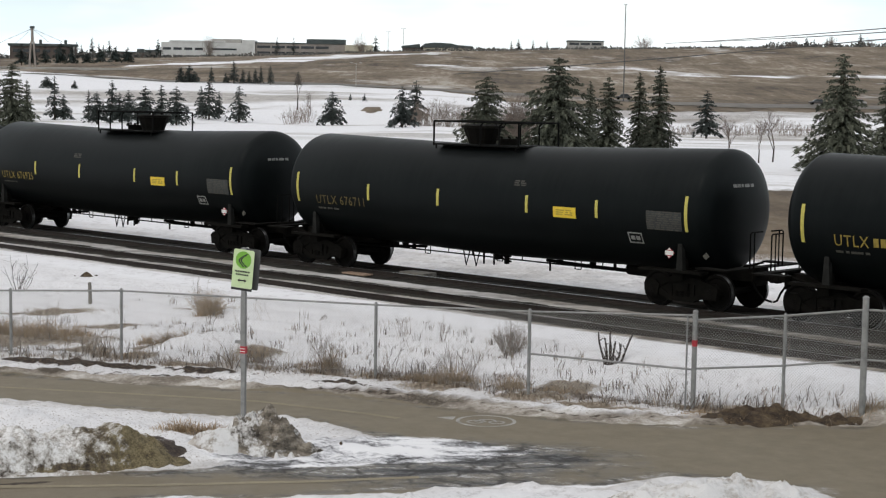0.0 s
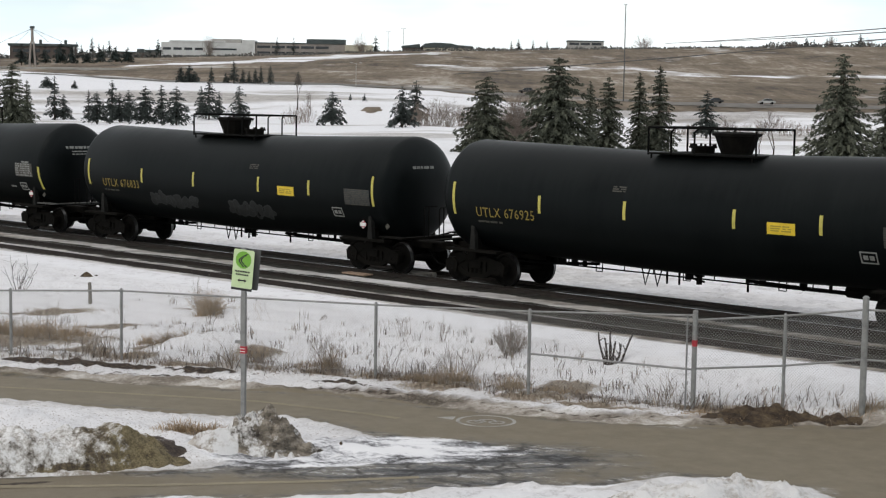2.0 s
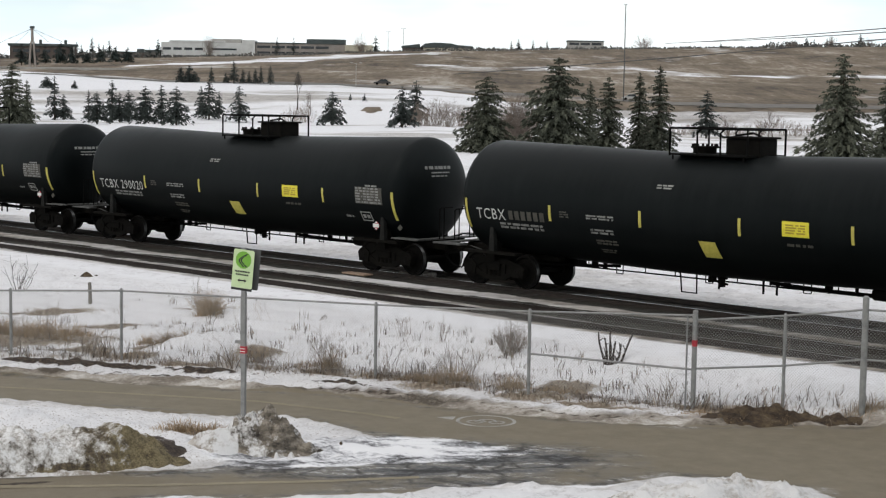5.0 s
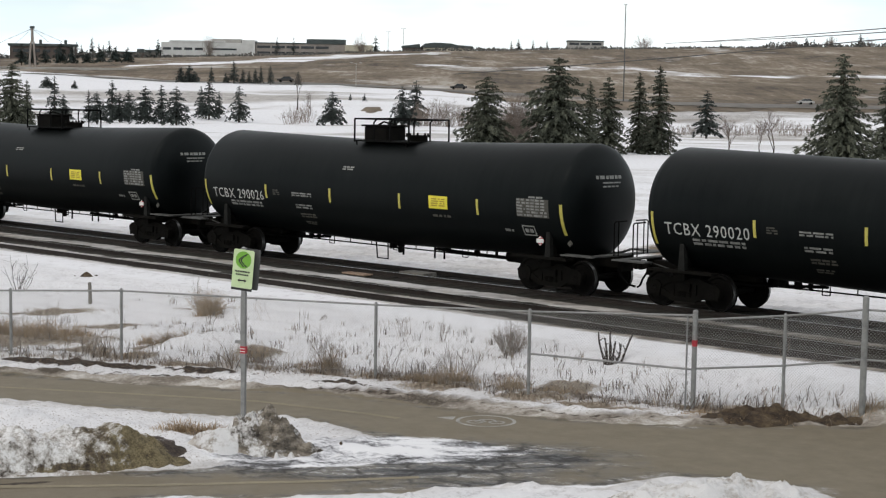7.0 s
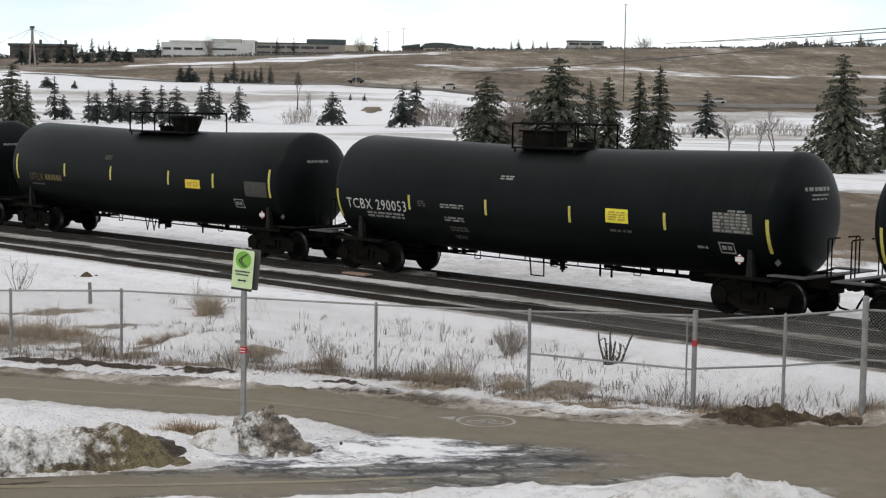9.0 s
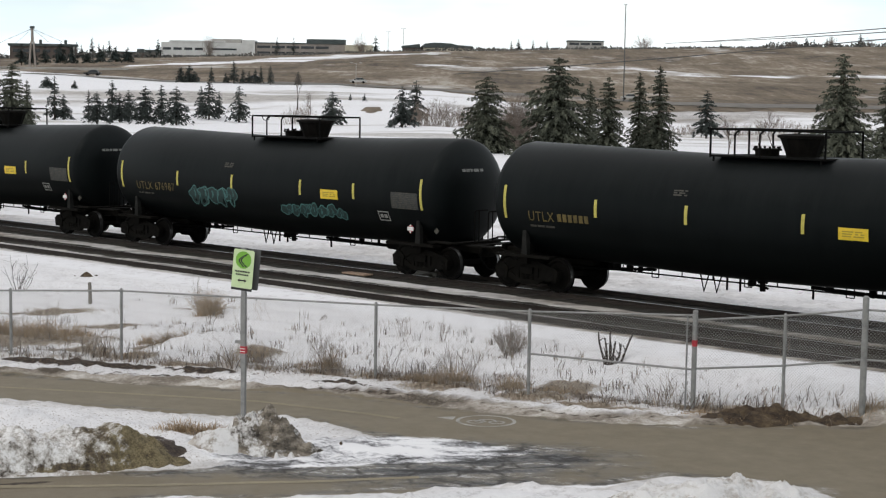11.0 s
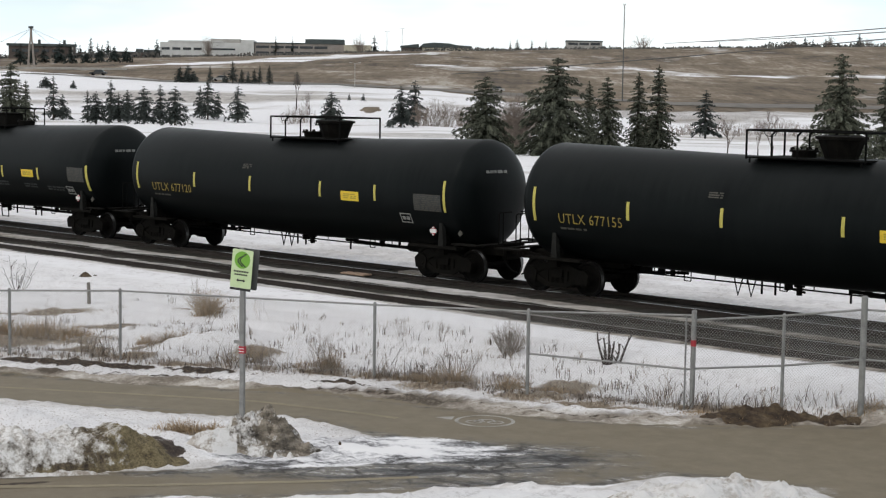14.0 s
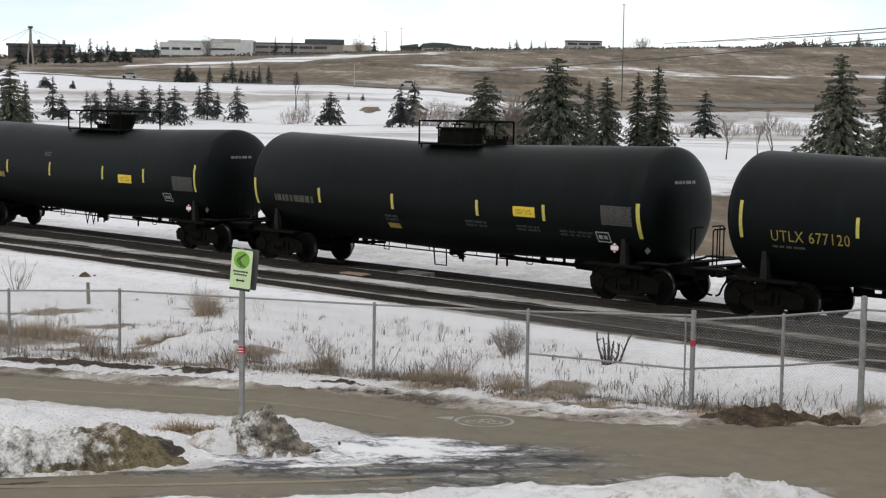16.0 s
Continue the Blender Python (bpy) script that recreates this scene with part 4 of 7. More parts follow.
WHEELSET, SIDE_FRAME, SPRING = wheelset_mesh(), side_frame_mesh(), spring_mesh()


def truck_bolster_mesh():
    bm = bmesh.new()
    prism(bm, [(-0.22, 0.46), (0.22, 0.46), (0.24, 0.66), (-0.24, 0.66)], -1.12, 1.12)
    tube(bm, (0, 0, 0.62), (0, 0, 0.74), 0.2, 16)
    for x in (-0.62, 0.62):
        box(bm, x - 0.05, x + 0.05, -0.7, 0.7, 0.36, 0.48, 0.01)
    return mesh_from("truck", bm, M_IRON)


BOLSTER = truck_bolster_mesh()


def add_truck(car, x):
    tr = share("truck", BOLSTER, car, pose(x, 0, 0), "cast iron two-axle truck caked with dirt")
    for y in (-1.02, 1.02):
        share("side_frame", SIDE_FRAME, tr, pose(0, y, 0))
        share("spring_group", SPRING, tr, pose(0, y, 0))
    for w in (-0.89, 0.89):
        share("wheelset", WHEELSET, tr, pose(w, 0, 0.457))


def under_gear(car, kind, half):
    for e in (-1, 1):
        # stub sill with its striker
        bm = bmesh.new()
        x0, x1 = sorted((e * 5.3, e * (half - 0.48)))
        box(bm, x0, x1, -0.17, 0.17, 0.74, 1.06, 0.02)
        x0, x1 = sorted((e * (half - 0.55), e * (half - 0.42)))
        box(bm, x0, x1, -0.28, 0.28, 0.66, 1.10, 0.02)
        part("stub_sill", bm, M_IRON, car)
    for e in (-1, 1):
        bm = bmesh.new()
        prism(bm, [(e * 6.85 - 0.16, 0.74), (e * 6.85 + 0.16, 0.74), (e * 6.85 + 0.16, 1.02), (e * 6.85 - 0.16, 1.02)], -1.25, 1.25)
        for y0 in (-1, 1):
            prism(bm, [(e * 6.85 - 0.14, 0.95), (e * 6.85 + 0.14, 0.95), (e * 6.85 + 0.10, 1.30), (e * 6.85 - 0.10, 1.30)], y0 * 0.95, y0 * 1.10)
        part("bolster", bm, M_IRON, car)
        # knuckle coupler
        bm = bmesh.new()
        x0, x1 = sorted((e * (half - 0.5), e * (half - 0.12)))
        box(bm, x0, x1, -0.08, 0.08, 0.80, 0.95, 0.02)
        x0, x1 = sorted((e * (half - 0.16), e * (half - 0.01)))
        box(bm, x0, x1, -0.14, 0.14, 0.76, 1.0, 0.04)
        part("coupler", bm, M_IRON, car)
        # air hose that hangs beside the coupler
        bm = bmesh.new()
        pipe(bm, [(e * (half - 0.5), -0.32, 0.75), (e * (half - 0.36), -0.32, 0.55), (e * (half - 0.22), -0.24, 0.36), (e * (half - 0.04), -0.12, 0.30)], 0.028, 6)
        part("air_hose", bm, M_RAILING, car)
        # end platform with its handrail on both sides
        bm = bmesh.new()
        x0, x1 = sorted((e * 7.65, e * (half - 0.34)))
        for y in (-1, 1):
            box(bm, x0, x1, y * 1.46 - 0.17, y * 1.46 + 0.17, 1.10, 1.14, 0.006)
            tube(bm, (e * 7.7, y * 1.3, 1.10), (e * 7.3, y * 1.1, 0.98), 0.03)
        x2, x3 = sorted((e * (half - 0.62), e * (half - 0.34)))
        box(bm, x2, x3, -1.46, 1.46, 1.10, 1.14, 0.006)
        part("end_platform", bm, M_SILL if kind == "white" else M_IRON, car, "narrow steel end platform")
        xe = e * (half - 0.32)
        for y in (-1, 1):
            bm = bmesh.new()
            pipe(bm, [(xe, y * 0.72, 1.12), (xe, y * 0.72, 1.98), (xe, y * 0.66, 2.02), (xe, y * 0.20, 2.02)], 0.019)
            tube(bm, (xe, y * 0.54, 1.12), (xe, y * 0.54, 2.02), 0.017)
            part("end_handrail", bm, M_RAILING, car)
        # running plate along the bolster, and the pad that carries the tank
        for y in (-1, 1):
            bm = bmesh.new()
            x0, x1 = sorted((e * 5.75, e * 7.70))
            box(bm, x0, x1, *sorted((y * 1.12, y * 1.44)), 0.93, 1.0, 0.01)
            tube(bm, (e * 7.68, y * 1.3, 1.10), (e * 7.3, y * 1.2, 0.97), 0.03)
            part("side_sill", bm, M_IRON, car)
            bm = bmesh.new()
            x = e * 6.85 + 0.12
            prism(bm, [(x - 0.10, 0.98), (x + 0.10, 0.98), (x + 0.06, 1.66), (x - 0.06, 1.66)], *sorted((y * 1.20, y * 1.34)))
            part("jacking_pad", bm, M_PAD, car, "upright steel pad with grey dust")
    # bottom outlet and its skid
    bm = bmesh.new()
    tube(bm, (0, 0, 0.98), (0, 0, 0.72), 0.20, 14, 0.13)
    tube(bm, (0, 0, 0.72), (0, 0, 0.52), 0.075, 10)
    tube(bm, (-0.2, 0, 0.66), (0.16, 0, 0.60), 0.03, 8)
    box(bm, -0.36, -0.26, -0.14, 0.14, 0.62, 0.90, 0.02)
    part("bottom_outlet", bm, M_IRON, car)
    # brake pipe and rods slung under the tank
    bm = bmesh.new()
    pipe(bm, [(-half + 0.6, -0.4, 0.72), (-5.4, -0.45, 0.70), (-5.0, 0.62, 0.60), (5.0, 0.62, 0.58), (5.4, 0.4, 0.70), (half - 0.6, 0.4, 0.72)], 0.024, 6)
    pipe(bm, [(-5.6, 0.72, 0.84), (5.6, 0.72, 0.80)], 0.018, 6)
    for k in range(11):
        x = -4.9 + k * 0.98
        tube(bm, (x, 0.66, 0.50 if k % 3 == 1 else 0.57), (x, 0.66, 1.04), 0.016, 5)
        if k % 3 == 1:
            tube(bm, (x + 0.22, 0.66, 0.50), (x + 0.22, 0.66, 1.0), 0.016, 5)
            tube(bm, (x, 0.66, 0.50), (x + 0.22, 0.66, 0.50), 0.014, 5)
    part("brake_pipe", bm, M_RAILING, car)
    # levers and rods of the brake rigging, in a ragged band below the tank
    rnd = random.Random(6)
    bm = bmesh.new()
    pipe(bm, [(-5.9, 0.2, 0.62), (-4.9, 0.35, 0.66), (-3.6, 0.40, 0.74)], 0.045, 6)
    pipe(bm, [(1.2, 0.35, 0.70), (3.0, 0.32, 0.66), (4.3, 0.30, 0.66)], 0.05, 6)
    for k in range(9):
        x = rnd.choice((rnd.uniform(-5.4, -3.5), rnd.uniform(1.0, 4.2)))
        z = rnd.uniform(0.56, 0.68)
        box(bm, x, x + rnd.uniform(0.06, 0.28), 0.25, 0.32, z, 0.86, 0.008)
    tagged(part("brake_rigging", bm, M_RAILING, car), kind="stuff")
    bm = bmesh.new()
    tube(bm, (4.15, 0.30, 0.72), (4.95, 0.30, 0.70), 0.17, 14)
    box(bm, 4.95, 5.35, 0.1, 0.5, 0.58, 0.84, 0.03)
    tube(bm, (4.4, 0.30, 0.72), (4.4, 0.30, 1.02), 0.03)
    tube(bm, (5.15, 0.30, 0.80), (5.15, 0.30, 1.04), 0.03)
    part("brake_cylinder", bm, M_IRON, car)
    bm = bmesh.new()
    if kind == "yellow":
        for x in (-2.45, -2.05):
            pipe(bm, [(x, 0.75, 0.86), (x + 0.16, 0.75, 0.26), (x + 0.34, 0.75, 0.84)], 0.022)
    else:
        pipe(bm, [(-1.9, 0.78, 0.86), (-1.82, 0.78, 0.18), (-1.34, 0.78, 0.18), (-1.36, 0.78, 0.86)], 0.024)
    part("stirrup_step", bm, M_RAILING, car)
    for x in ((-1.55, -1.15, 1.0) if kind == "yellow" else (-0.6, 0.75, 1.15)):
        bm = bmesh.new()
        tube(bm, (x, 0.72, 0.95), (x, 0.72, 0.36), 0.03)
        part("hanger", bm, M_RAILING, car)


def top_gear(car, kind, flip=False):
    side = -1 if flip else 1
    x0, x1 = sorted((-1.1 * side, 2.15 * side)) if kind == "yellow" else sorted((-1.18 * side, 1.14 * side))
    if kind == "plain":
        x0, x1 = -0.95, 1.2
    zt = axis_z(0) + R_TANK
    bm = bmesh.new()
    # grating: frame and cross bars
    box(bm, x0, x1, -0.88, 0.88, zt - 0.03, zt + 0.01, 0.006)
    part("top_platform", bm, M_RAILING, car, "steel grating platform on the tank's crown")
    bm = bmesh.new()
    zr = 4.52
    for x in (x0, x1):
        for y in (-0.84, 0.84):
            tube(bm, (x, y, zt - 0.05), (x, y, zr), 0.027, 6)
        tube(bm, (x, -0.84, zr), (x, 0.84, zr), 0.026, 6)
    for y in (-0.84, 0.84):
        tube(bm, (x0, y, zr), (x1, y, zr), 0.025, 6)
        mids = ((0.56, 0.78) if flip else (0.22, 0.44)) if kind == "yellow" else (0.36, 0.66)
        for q in mids:
            x = x0 + (x1 - x0) * q
            tube(bm, (x, y, zt - 0.05), (x, y, zr - 0.1), 0.024, 6)
            tube(bm, (x, y, zr - 0.1), (x + 0.12, y, zr), 0.024, 6)
    part("top_handrail", bm, M_RAILING, car)
    for x in (x0 + 0.1, x1 - 0.1):
        for y in (-0.84, 0.84):
            bm = bmesh.new()
            tube(bm, (x, y, zt - 0.14), (x, y, zt - 0.03), 0.025)
            part("platform_bracket", bm, M_RAILING, car)
    bm = bmesh.new()
    n = 8 if kind == "yellow" else 4
    cx = 1.02 * side if kind == "yellow" else (-0.74 * side if kind == "white" else -0.1)
    lo, hi = (0.40, 0.60) if kind == "yellow" else (0.50, 0.50)
    if kind == "yellow":
        rings = []
        for r, z in ((lo, zt - 0.12), (lo + 0.03, zt + 0.05), (hi, 4.34), (hi + 0.07, 4.35), (hi + 0.07, 4.41), (hi - 0.1, 4.44)):
            rings.append([bm.verts.new((cx + r * math.cos(2 * math.pi * (k + 0.5) / 12), 0.85 * r * math.sin(2 * math.pi * (k + 0.5) / 12), z)) for k in range(12)])
        for a, b in zip(rings, rings[1:]):
            for k in range(12):
                bm.faces.new((a[k], a[(k + 1) % 12], b[(k + 1) % 12], b[k]))
        bm.faces.new(rings[-1])
    else:
        box(bm, cx - 0.5, cx + 0.5, -0.4, 0.4, zt - 0.12, 4.29, 0.03)
        box(bm, cx - 0.57, cx + 0.57, -0.46, 0.46, 4.29, 4.34, 0.01)
    dome = part("valve_housing", bm, M_IRON, car, "black steel valve housing with a lid")
    bm = bmesh.new()
    if kind == "white":
        pipe(bm, [(cx + side * dx, 0, z) for dx, z in ((-0.3, 4.33), (-0.05, 4.43), (0.45, 4.36), (0.52, 4.30))], 0.03)
    else:
        tube(bm, (cx - 0.25, -0.1, 4.43), (cx + 0.25, -0.1, 4.43), 0.025)
    part("lid_handle", bm, M_RAILING, dome)
    # manway with its ring of bolts, and a small valve
    mx = 0.0 if kind == "yellow" else cx + 1.4 * side
    bm = bmesh.new()
    tube(bm, (mx, 0, zt - 0.1), (mx, 0, zt + 0.14), 0.30, 18)
    tube(bm, (mx, 0, zt + 0.14), (mx, 0, zt + 0.19), 0.36, 18)
    for k in range(8):
        t = 2 * math.pi * k / 8
        tube(bm, (mx + 0.31 * math.cos(t), 0.31 * math.sin(t), zt + 0.19), (mx + 0.31 * math.cos(t), 0.31 * math.sin(t), zt + 0.25), 0.03, 6)
    part("manway", bm, M_IRON, car)
    if kind == "yellow":
        bm = bmesh.new()
        pipe(bm, [(dx * side, -0.84, zr - dz) for dx, dz in ((-0.62, 0.02), (-0.55, 0.12), (-0.42, 0.14), (-0.30, 0.12), (-0.24, 0.02))], 0.012, 4)
        part("safety_chain", bm, M_RAILING, car)


def side_marks(car, kind):
    if kind == "yellow":
        bars = [(-7.28, 1.97, 2.86), (-4.13, 2.16, 2.63), (-1.28, 2.16, 2.63), (2.05, 2.16, 2.62), (4.45, 2.16, 2.62), (7.27, 1.98, 2.86)]
        w = 0.045
    elif kind == "white":
        bars = [(-7.52, 1.62, 2.44), (-4.49, 1.98, 2.40), (-1.5, 2.0, 2.42), (1.49, 1.99, 2.42), (4.56, 1.99, 2.42), (7.56, 1.61, 2.43)]
        w = 0.04
    else:
        bars = [(-7.5, 1.80, 2.60), (-4.5, 1.98, 2.42), (-1.33, 1.96, 2.40), (2.02, 1.97, 2.40), (4.43, 1.97, 2.40), (7.56, 1.70, 2.60)]
        w = 0.05
    for x, z0, z1 in bars:
        bm = bmesh.new()
        patch(bm, x - w, x + w, z0, z1, 0.008, 0, 0, 1, 6)
        part("reflective_stripe", bm, M_YELLOW, car)
    bm = bmesh.new()
    pl = {"yellow": (2.99, 3.76, 2.10, 2.38), "white": (2.69, 3.42, 2.07, 2.43), "plain": (3.35, 4.12, 2.04, 2.31)}[kind]
    patch(bm, *pl, 0.008, 0, 0, 2, 3)
    plac = part("placard", bm, M_PLACARD if kind != "white" else M_PLACARD_ALT, car, "yellow warning placard with small dark print")
    bm = bmesh.new()
    text_bars(bm, pl[0] + 0.10, pl[1] - 0.10, pl[2] + 0.07, pl[3] - 0.07, 3 if kind == "yellow" else 4, 5, 0.011)
    stencil("print", bm, M_PRINT, plac)
    bm = bmesh.new()
    dim = kind != "white"
    st = {"yellow": (6.05, 7.13, 1.98, 2.45), "white": (6.02, 7.12, 2.06, 2.60), "plain": (6.37, 7.36, 2.0, 2.50)}[kind]
    if dim:
        text_bars(bm, st[0], st[1], st[2], st[3], 9, 11)
    else:
        # a table of blocks with a raised tab, in dense rows
        text_bars(bm, st[0] + 0.42, st[1] - 0.12, st[3] - 0.05, st[3], 1, 10)
        for c0, c1, q0, q1 in ((0.0, 0.30, 0.17, 0.46), (0.34, 0.46, 0.17, 0.46), (0.50, 0.62, 0.17, 0.46), (0.66, 0.80, 0.17, 0.46), (0.84, 0.98, 0.17, 0.46), (0.0, 0.30, 0.0, 0.14), (0.34, 1.05, 0.0, 0.14)):
            text_bars(bm, st[0] + c0, st[0] + c1, st[2] + q0, st[2] + q1, 4 if q1 > 0.2 else 2, 11)
    stencil("stencil_table", bm, M_STENCIL_DIM if dim else M_STENCIL_MID, car, "faded stencilled data table")
    bm = bmesh.new()
    if kind == "white":
        patch(bm, st[0] - 0.02, st[1] + 0.02, st[2] - 0.02, st[3] - 0.07, 0.003, 0, 0, 2, 3)
        part("stencil_panel", bm, M_STENCIL_DIM, car)
        bm = bmesh.new()
    else:
        patch(bm, st[0] + 0.0, st[1], st[2], st[3], 0.003, 0, 0, 2, 3)
        part("stencil_panel", bm, M_GREY_SPRAY, car)
        bm = bmesh.new()
    rx, rz = (5.6, 1.72) if kind == "yellow" else (6.3, 1.66)
    for s0, s1, t0, t1 in ((-0.2, 0.24, 0.11, 0.14), (-0.2, 0.24, -0.14, -0.11), (-0.2, -0.17, -0.11, 0.11), (0.21, 0.24, -0.11, 0.11), (-0.12, 0.0, -0.05, 0.05), (0.04, 0.16, -0.05, 0.05)):
        patch(bm, rx + s0, rx + s1, rz + t0, rz + t1, 0.006, 0, 0, 1, 1)
    stencil("stencil_frame", bm, M_STENCIL, car)
    bm = bmesh.new()
    if kind == "white":
        text_bars(bm, -3.05, -2.35, 1.46, 1.58, 2, 4)
        text_bars(bm, -3.0, -2.5, 1.24, 1.33, 2, 7)
        text_bars(bm, -4.15, -3.85, 2.10, 2.26, 3, 8)
        text_bars(bm, 2.8, 3.5, 1.84, 1.90, 1, 9)
        stencil("stencil_text", bm, M_STENCIL_DIM, car)
        bm = bmesh.new()
        text_bars(bm, -3.25, -2.35, 2.11, 2.22, 2, 3)
        text_bars(bm, -3.15, -2.4, 1.74, 1.86, 2, 5)
        text_bars(bm, -6.35, -4.8, 1.68, 1.83, 2, 6)
        text_bars(bm, 5.45, 5.75, 1.60, 1.66, 1, 9)
        stencil("stencil_lines", bm, M_STENCIL_MID, car)
        bm = bmesh.new()
        text_bars(bm, -1.1, -0.62, 3.0, 3.10, 2, 13)
        stencil("small_stencil", bm, M_STENCIL, car)
        bm = bmesh.new()
        head_bars(bm, -0.62, 0.42, 3.10, 3.19, 14)
        head_bars(bm, -0.40, 0.34, 2.98, 3.02, 15)
        head_bars(bm, -0.40, 0.26, 2.88, 2.92, 16)
        stencil("end_stencil", bm, M_STENCIL, car)
    else:
        head_bars(bm, -0.60, 0.22, 3.09, 3.17, 4)
        stencil("end_stencil", bm, M_STENCIL_MID, car)
    if kind == "plain":
        bm = bmesh.new()
        text_bars(bm, -1.73, -1.2, 1.62, 1.78, 2, 21)
        text_bars(bm, 1.5, 2.3, 1.66, 1.82, 2, 22)
        text_bars(bm, 3.4, 4.2, 1.66, 1.80, 2, 23)
        text_bars(bm, 4.9, 6.0, 1.62, 1.76, 2, 24)
        stencil("faded_stencils", bm, M_GREY_SPRAY, car)
        bm = bmesh.new()
        patch(bm, -1.7, -1.2, 1.40, 1.54, 0.007, 0, 0, 1, 1)
        part("yellow_label", bm, M_LETTER_YELLOW, car)
    # diamond placard in a holder above the right-hand truck
    for e in (1, -1):
        bm = bmesh.new()
        x = 6.62 if e > 0 else 7.85
        dd = 0.14 if e > 0 else 0.09
        y, z = (-1.22, 1.40) if e > 0 else (-1.45, 1.42)
        if kind == "yellow" and e > 0:
            x = 6.58
        vs = [bm.verts.new((x + dx, y - 0.02, z + dz)) for dx, dz in ((-dd, 0), (0, -dd), (dd, 0), (0, dd))]
        bk = [bm.verts.new((x + dx, y + 0.01, z + dz)) for dx, dz in ((-dd, 0), (0, -dd), (dd, 0), (0, dd))]
        bm.faces.new(vs)
        bm.faces.new(bk[::-1])
        for k in range(4):
            bm.faces.new((vs[k], bk[k], bk[(k + 1) % 4], vs[(k + 1) % 4]))
        d = part("hazard_diamond", bm, M_RED if e > 0 else M_STENCIL_DIM, car, "red and white diamond sign" if e > 0 else "small grey diamond sign")
        if e > 0:
            bm = bmesh.new()
            box(bm, x - 0.125, x + 0.125, y - 0.028, y - 0.021, z - 0.055, z + 0.055)
            prism(bm, [(x - 0.055, z + 0.075), (x + 0.055, z + 0.075), (x, z + 0.13)], y - 0.028, y - 0.021)
            prism(bm, [(x - 0.045, z - 0.08), (x, z - 0.125), (x + 0.045, z - 0.08)], y - 0.028, y - 0.021)
            part("white_band", bm, M_WHITE_SIGN, d)


def build_car(kind, half, label, flip=False):
    car = tagged(empty("tank_car"), label, "tank car", "tank cars of the train")
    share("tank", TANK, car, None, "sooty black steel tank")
    for x in (-6.85, 6.85):
        add_truck(car, x)
    under_gear(car, kind, half)
    top_gear(car, kind, flip)
    side_marks(car, kind)
    return car


def scrawl(car, x0, x1, z0, z1, mat, seed, count, fill):
    """Bulging spray-painted shapes with an outline, which spell nothing."""
    rnd = random.Random(seed)
    bf, bm = bmesh.new(), bmesh.new()
    step = (x1 - x0) / count

    def stroke(pts, w, closed):
        prev = first = None
        m = len(pts)
        for q in range(m):
            (xa, za), (xb, zb) = pts[max(q - 1, 0) if not closed else q - 1], pts[(q + 1) % m if closed else min(q + 1, m - 1)]
            d = math.hypot(xb - xa, zb - za) or 1.0
            nx, nz = -(zb - za) / d * w, (xb - xa) / d * w
            x, z = pts[q]
            row = (bm.verts.new(on_tank(x + nx, z + nz, 0.010)), bm.verts.new(on_tank(x - nx, z - nz, 0.010)))
            if prev:
                bm.faces.new((prev[0], prev[1], row[1], row[0]))
            first = first or row
            prev = row
        if closed:
            bm.faces.new((prev[0], prev[1], first[1], first[0]))

    for k in range(count):
        cx = x0 + step * (k + 0.5)
        cz = (z0 + z1) / 2 + rnd.uniform(-0.05, 0.05)
        rx, rz = step * rnd.uniform(0.50, 0.66), (z1 - z0) / 2 * rnd.uniform(0.75, 1.0)
        h = [(rnd.uniform(0.05, 0.17), rnd.uniform(0, 6.28), n) for n in (2, 3, 4, 5)]
        loop = []
        for q in range(22):
            t = 2 * math.pi * q / 22
            r = 1 + sum(am * math.sin(n * t + ph) for am, ph, n in h)
            loop.append((cx + rx * r * math.cos(t) + 0.2 * rz * math.sin(t), cz + rz * r * math.sin(t)))
        mid = bf.verts.new(on_tank(cx, cz, 0.0068))
        rim = [bf.verts.new(on_tank(x, z, 0.0055 + 0.0004 * (k % 3))) for x, z in loop]
        for q in range(22):
            bf.faces.new((mid, rim[q], rim[(q + 1) % 22]))
        stroke(loop, 0.020, True)
        for _ in range(2):
            a, b = rnd.uniform(-0.5, 0.5), rnd.uniform(-0.5, 0.5)
            stroke([(cx + rx * (a + 0.25 * math.sin(3 * f + a)), cz + rz * (b + (f - 0.5) * 0.9)) for f in (0, 0.25, 0.5, 0.75, 1)], 0.016, False)
    body = part("graffiti", bf, fill, car, "spray-painted scrawl on the tank's side")
    tagged(part("graffiti_outline", bm, mat, body), kind="stuff")
    tagged(body, kind="stuff")


# cars in order from the head: kind, place of the middle at the start, mark
L_Y = "sooty black tank car with yellow lettering and stripes"
L_W = "black tank car with white lettering and yellow stripes"
CARS = [
    ("yellow", -13.77, "UTLX"), ("yellow", -31.635, "UTLX 676711"), ("yellow", -49.47, "UTLX 676925"), ("yellow", -67.34, "UTLX 676833"),
    ("white", -85.46, "TCBX"), ("white", -103.52, "TCBX 290020"), ("white", -121.6, "TCBX 290026"), ("white", -139.69, "TCBX 290053"),
    ("yellow", -157.67, "UTLX"), ("yellow", -175.45, "UTLX 676987"), ("yellow", -193.285, "UTLX 677155"), ("yellow", -211.185, "UTLX 677120"),
    ("plain", -229.12, ""), ("yellow", -247.02, "UTLX")]
protos = {}
cars = []
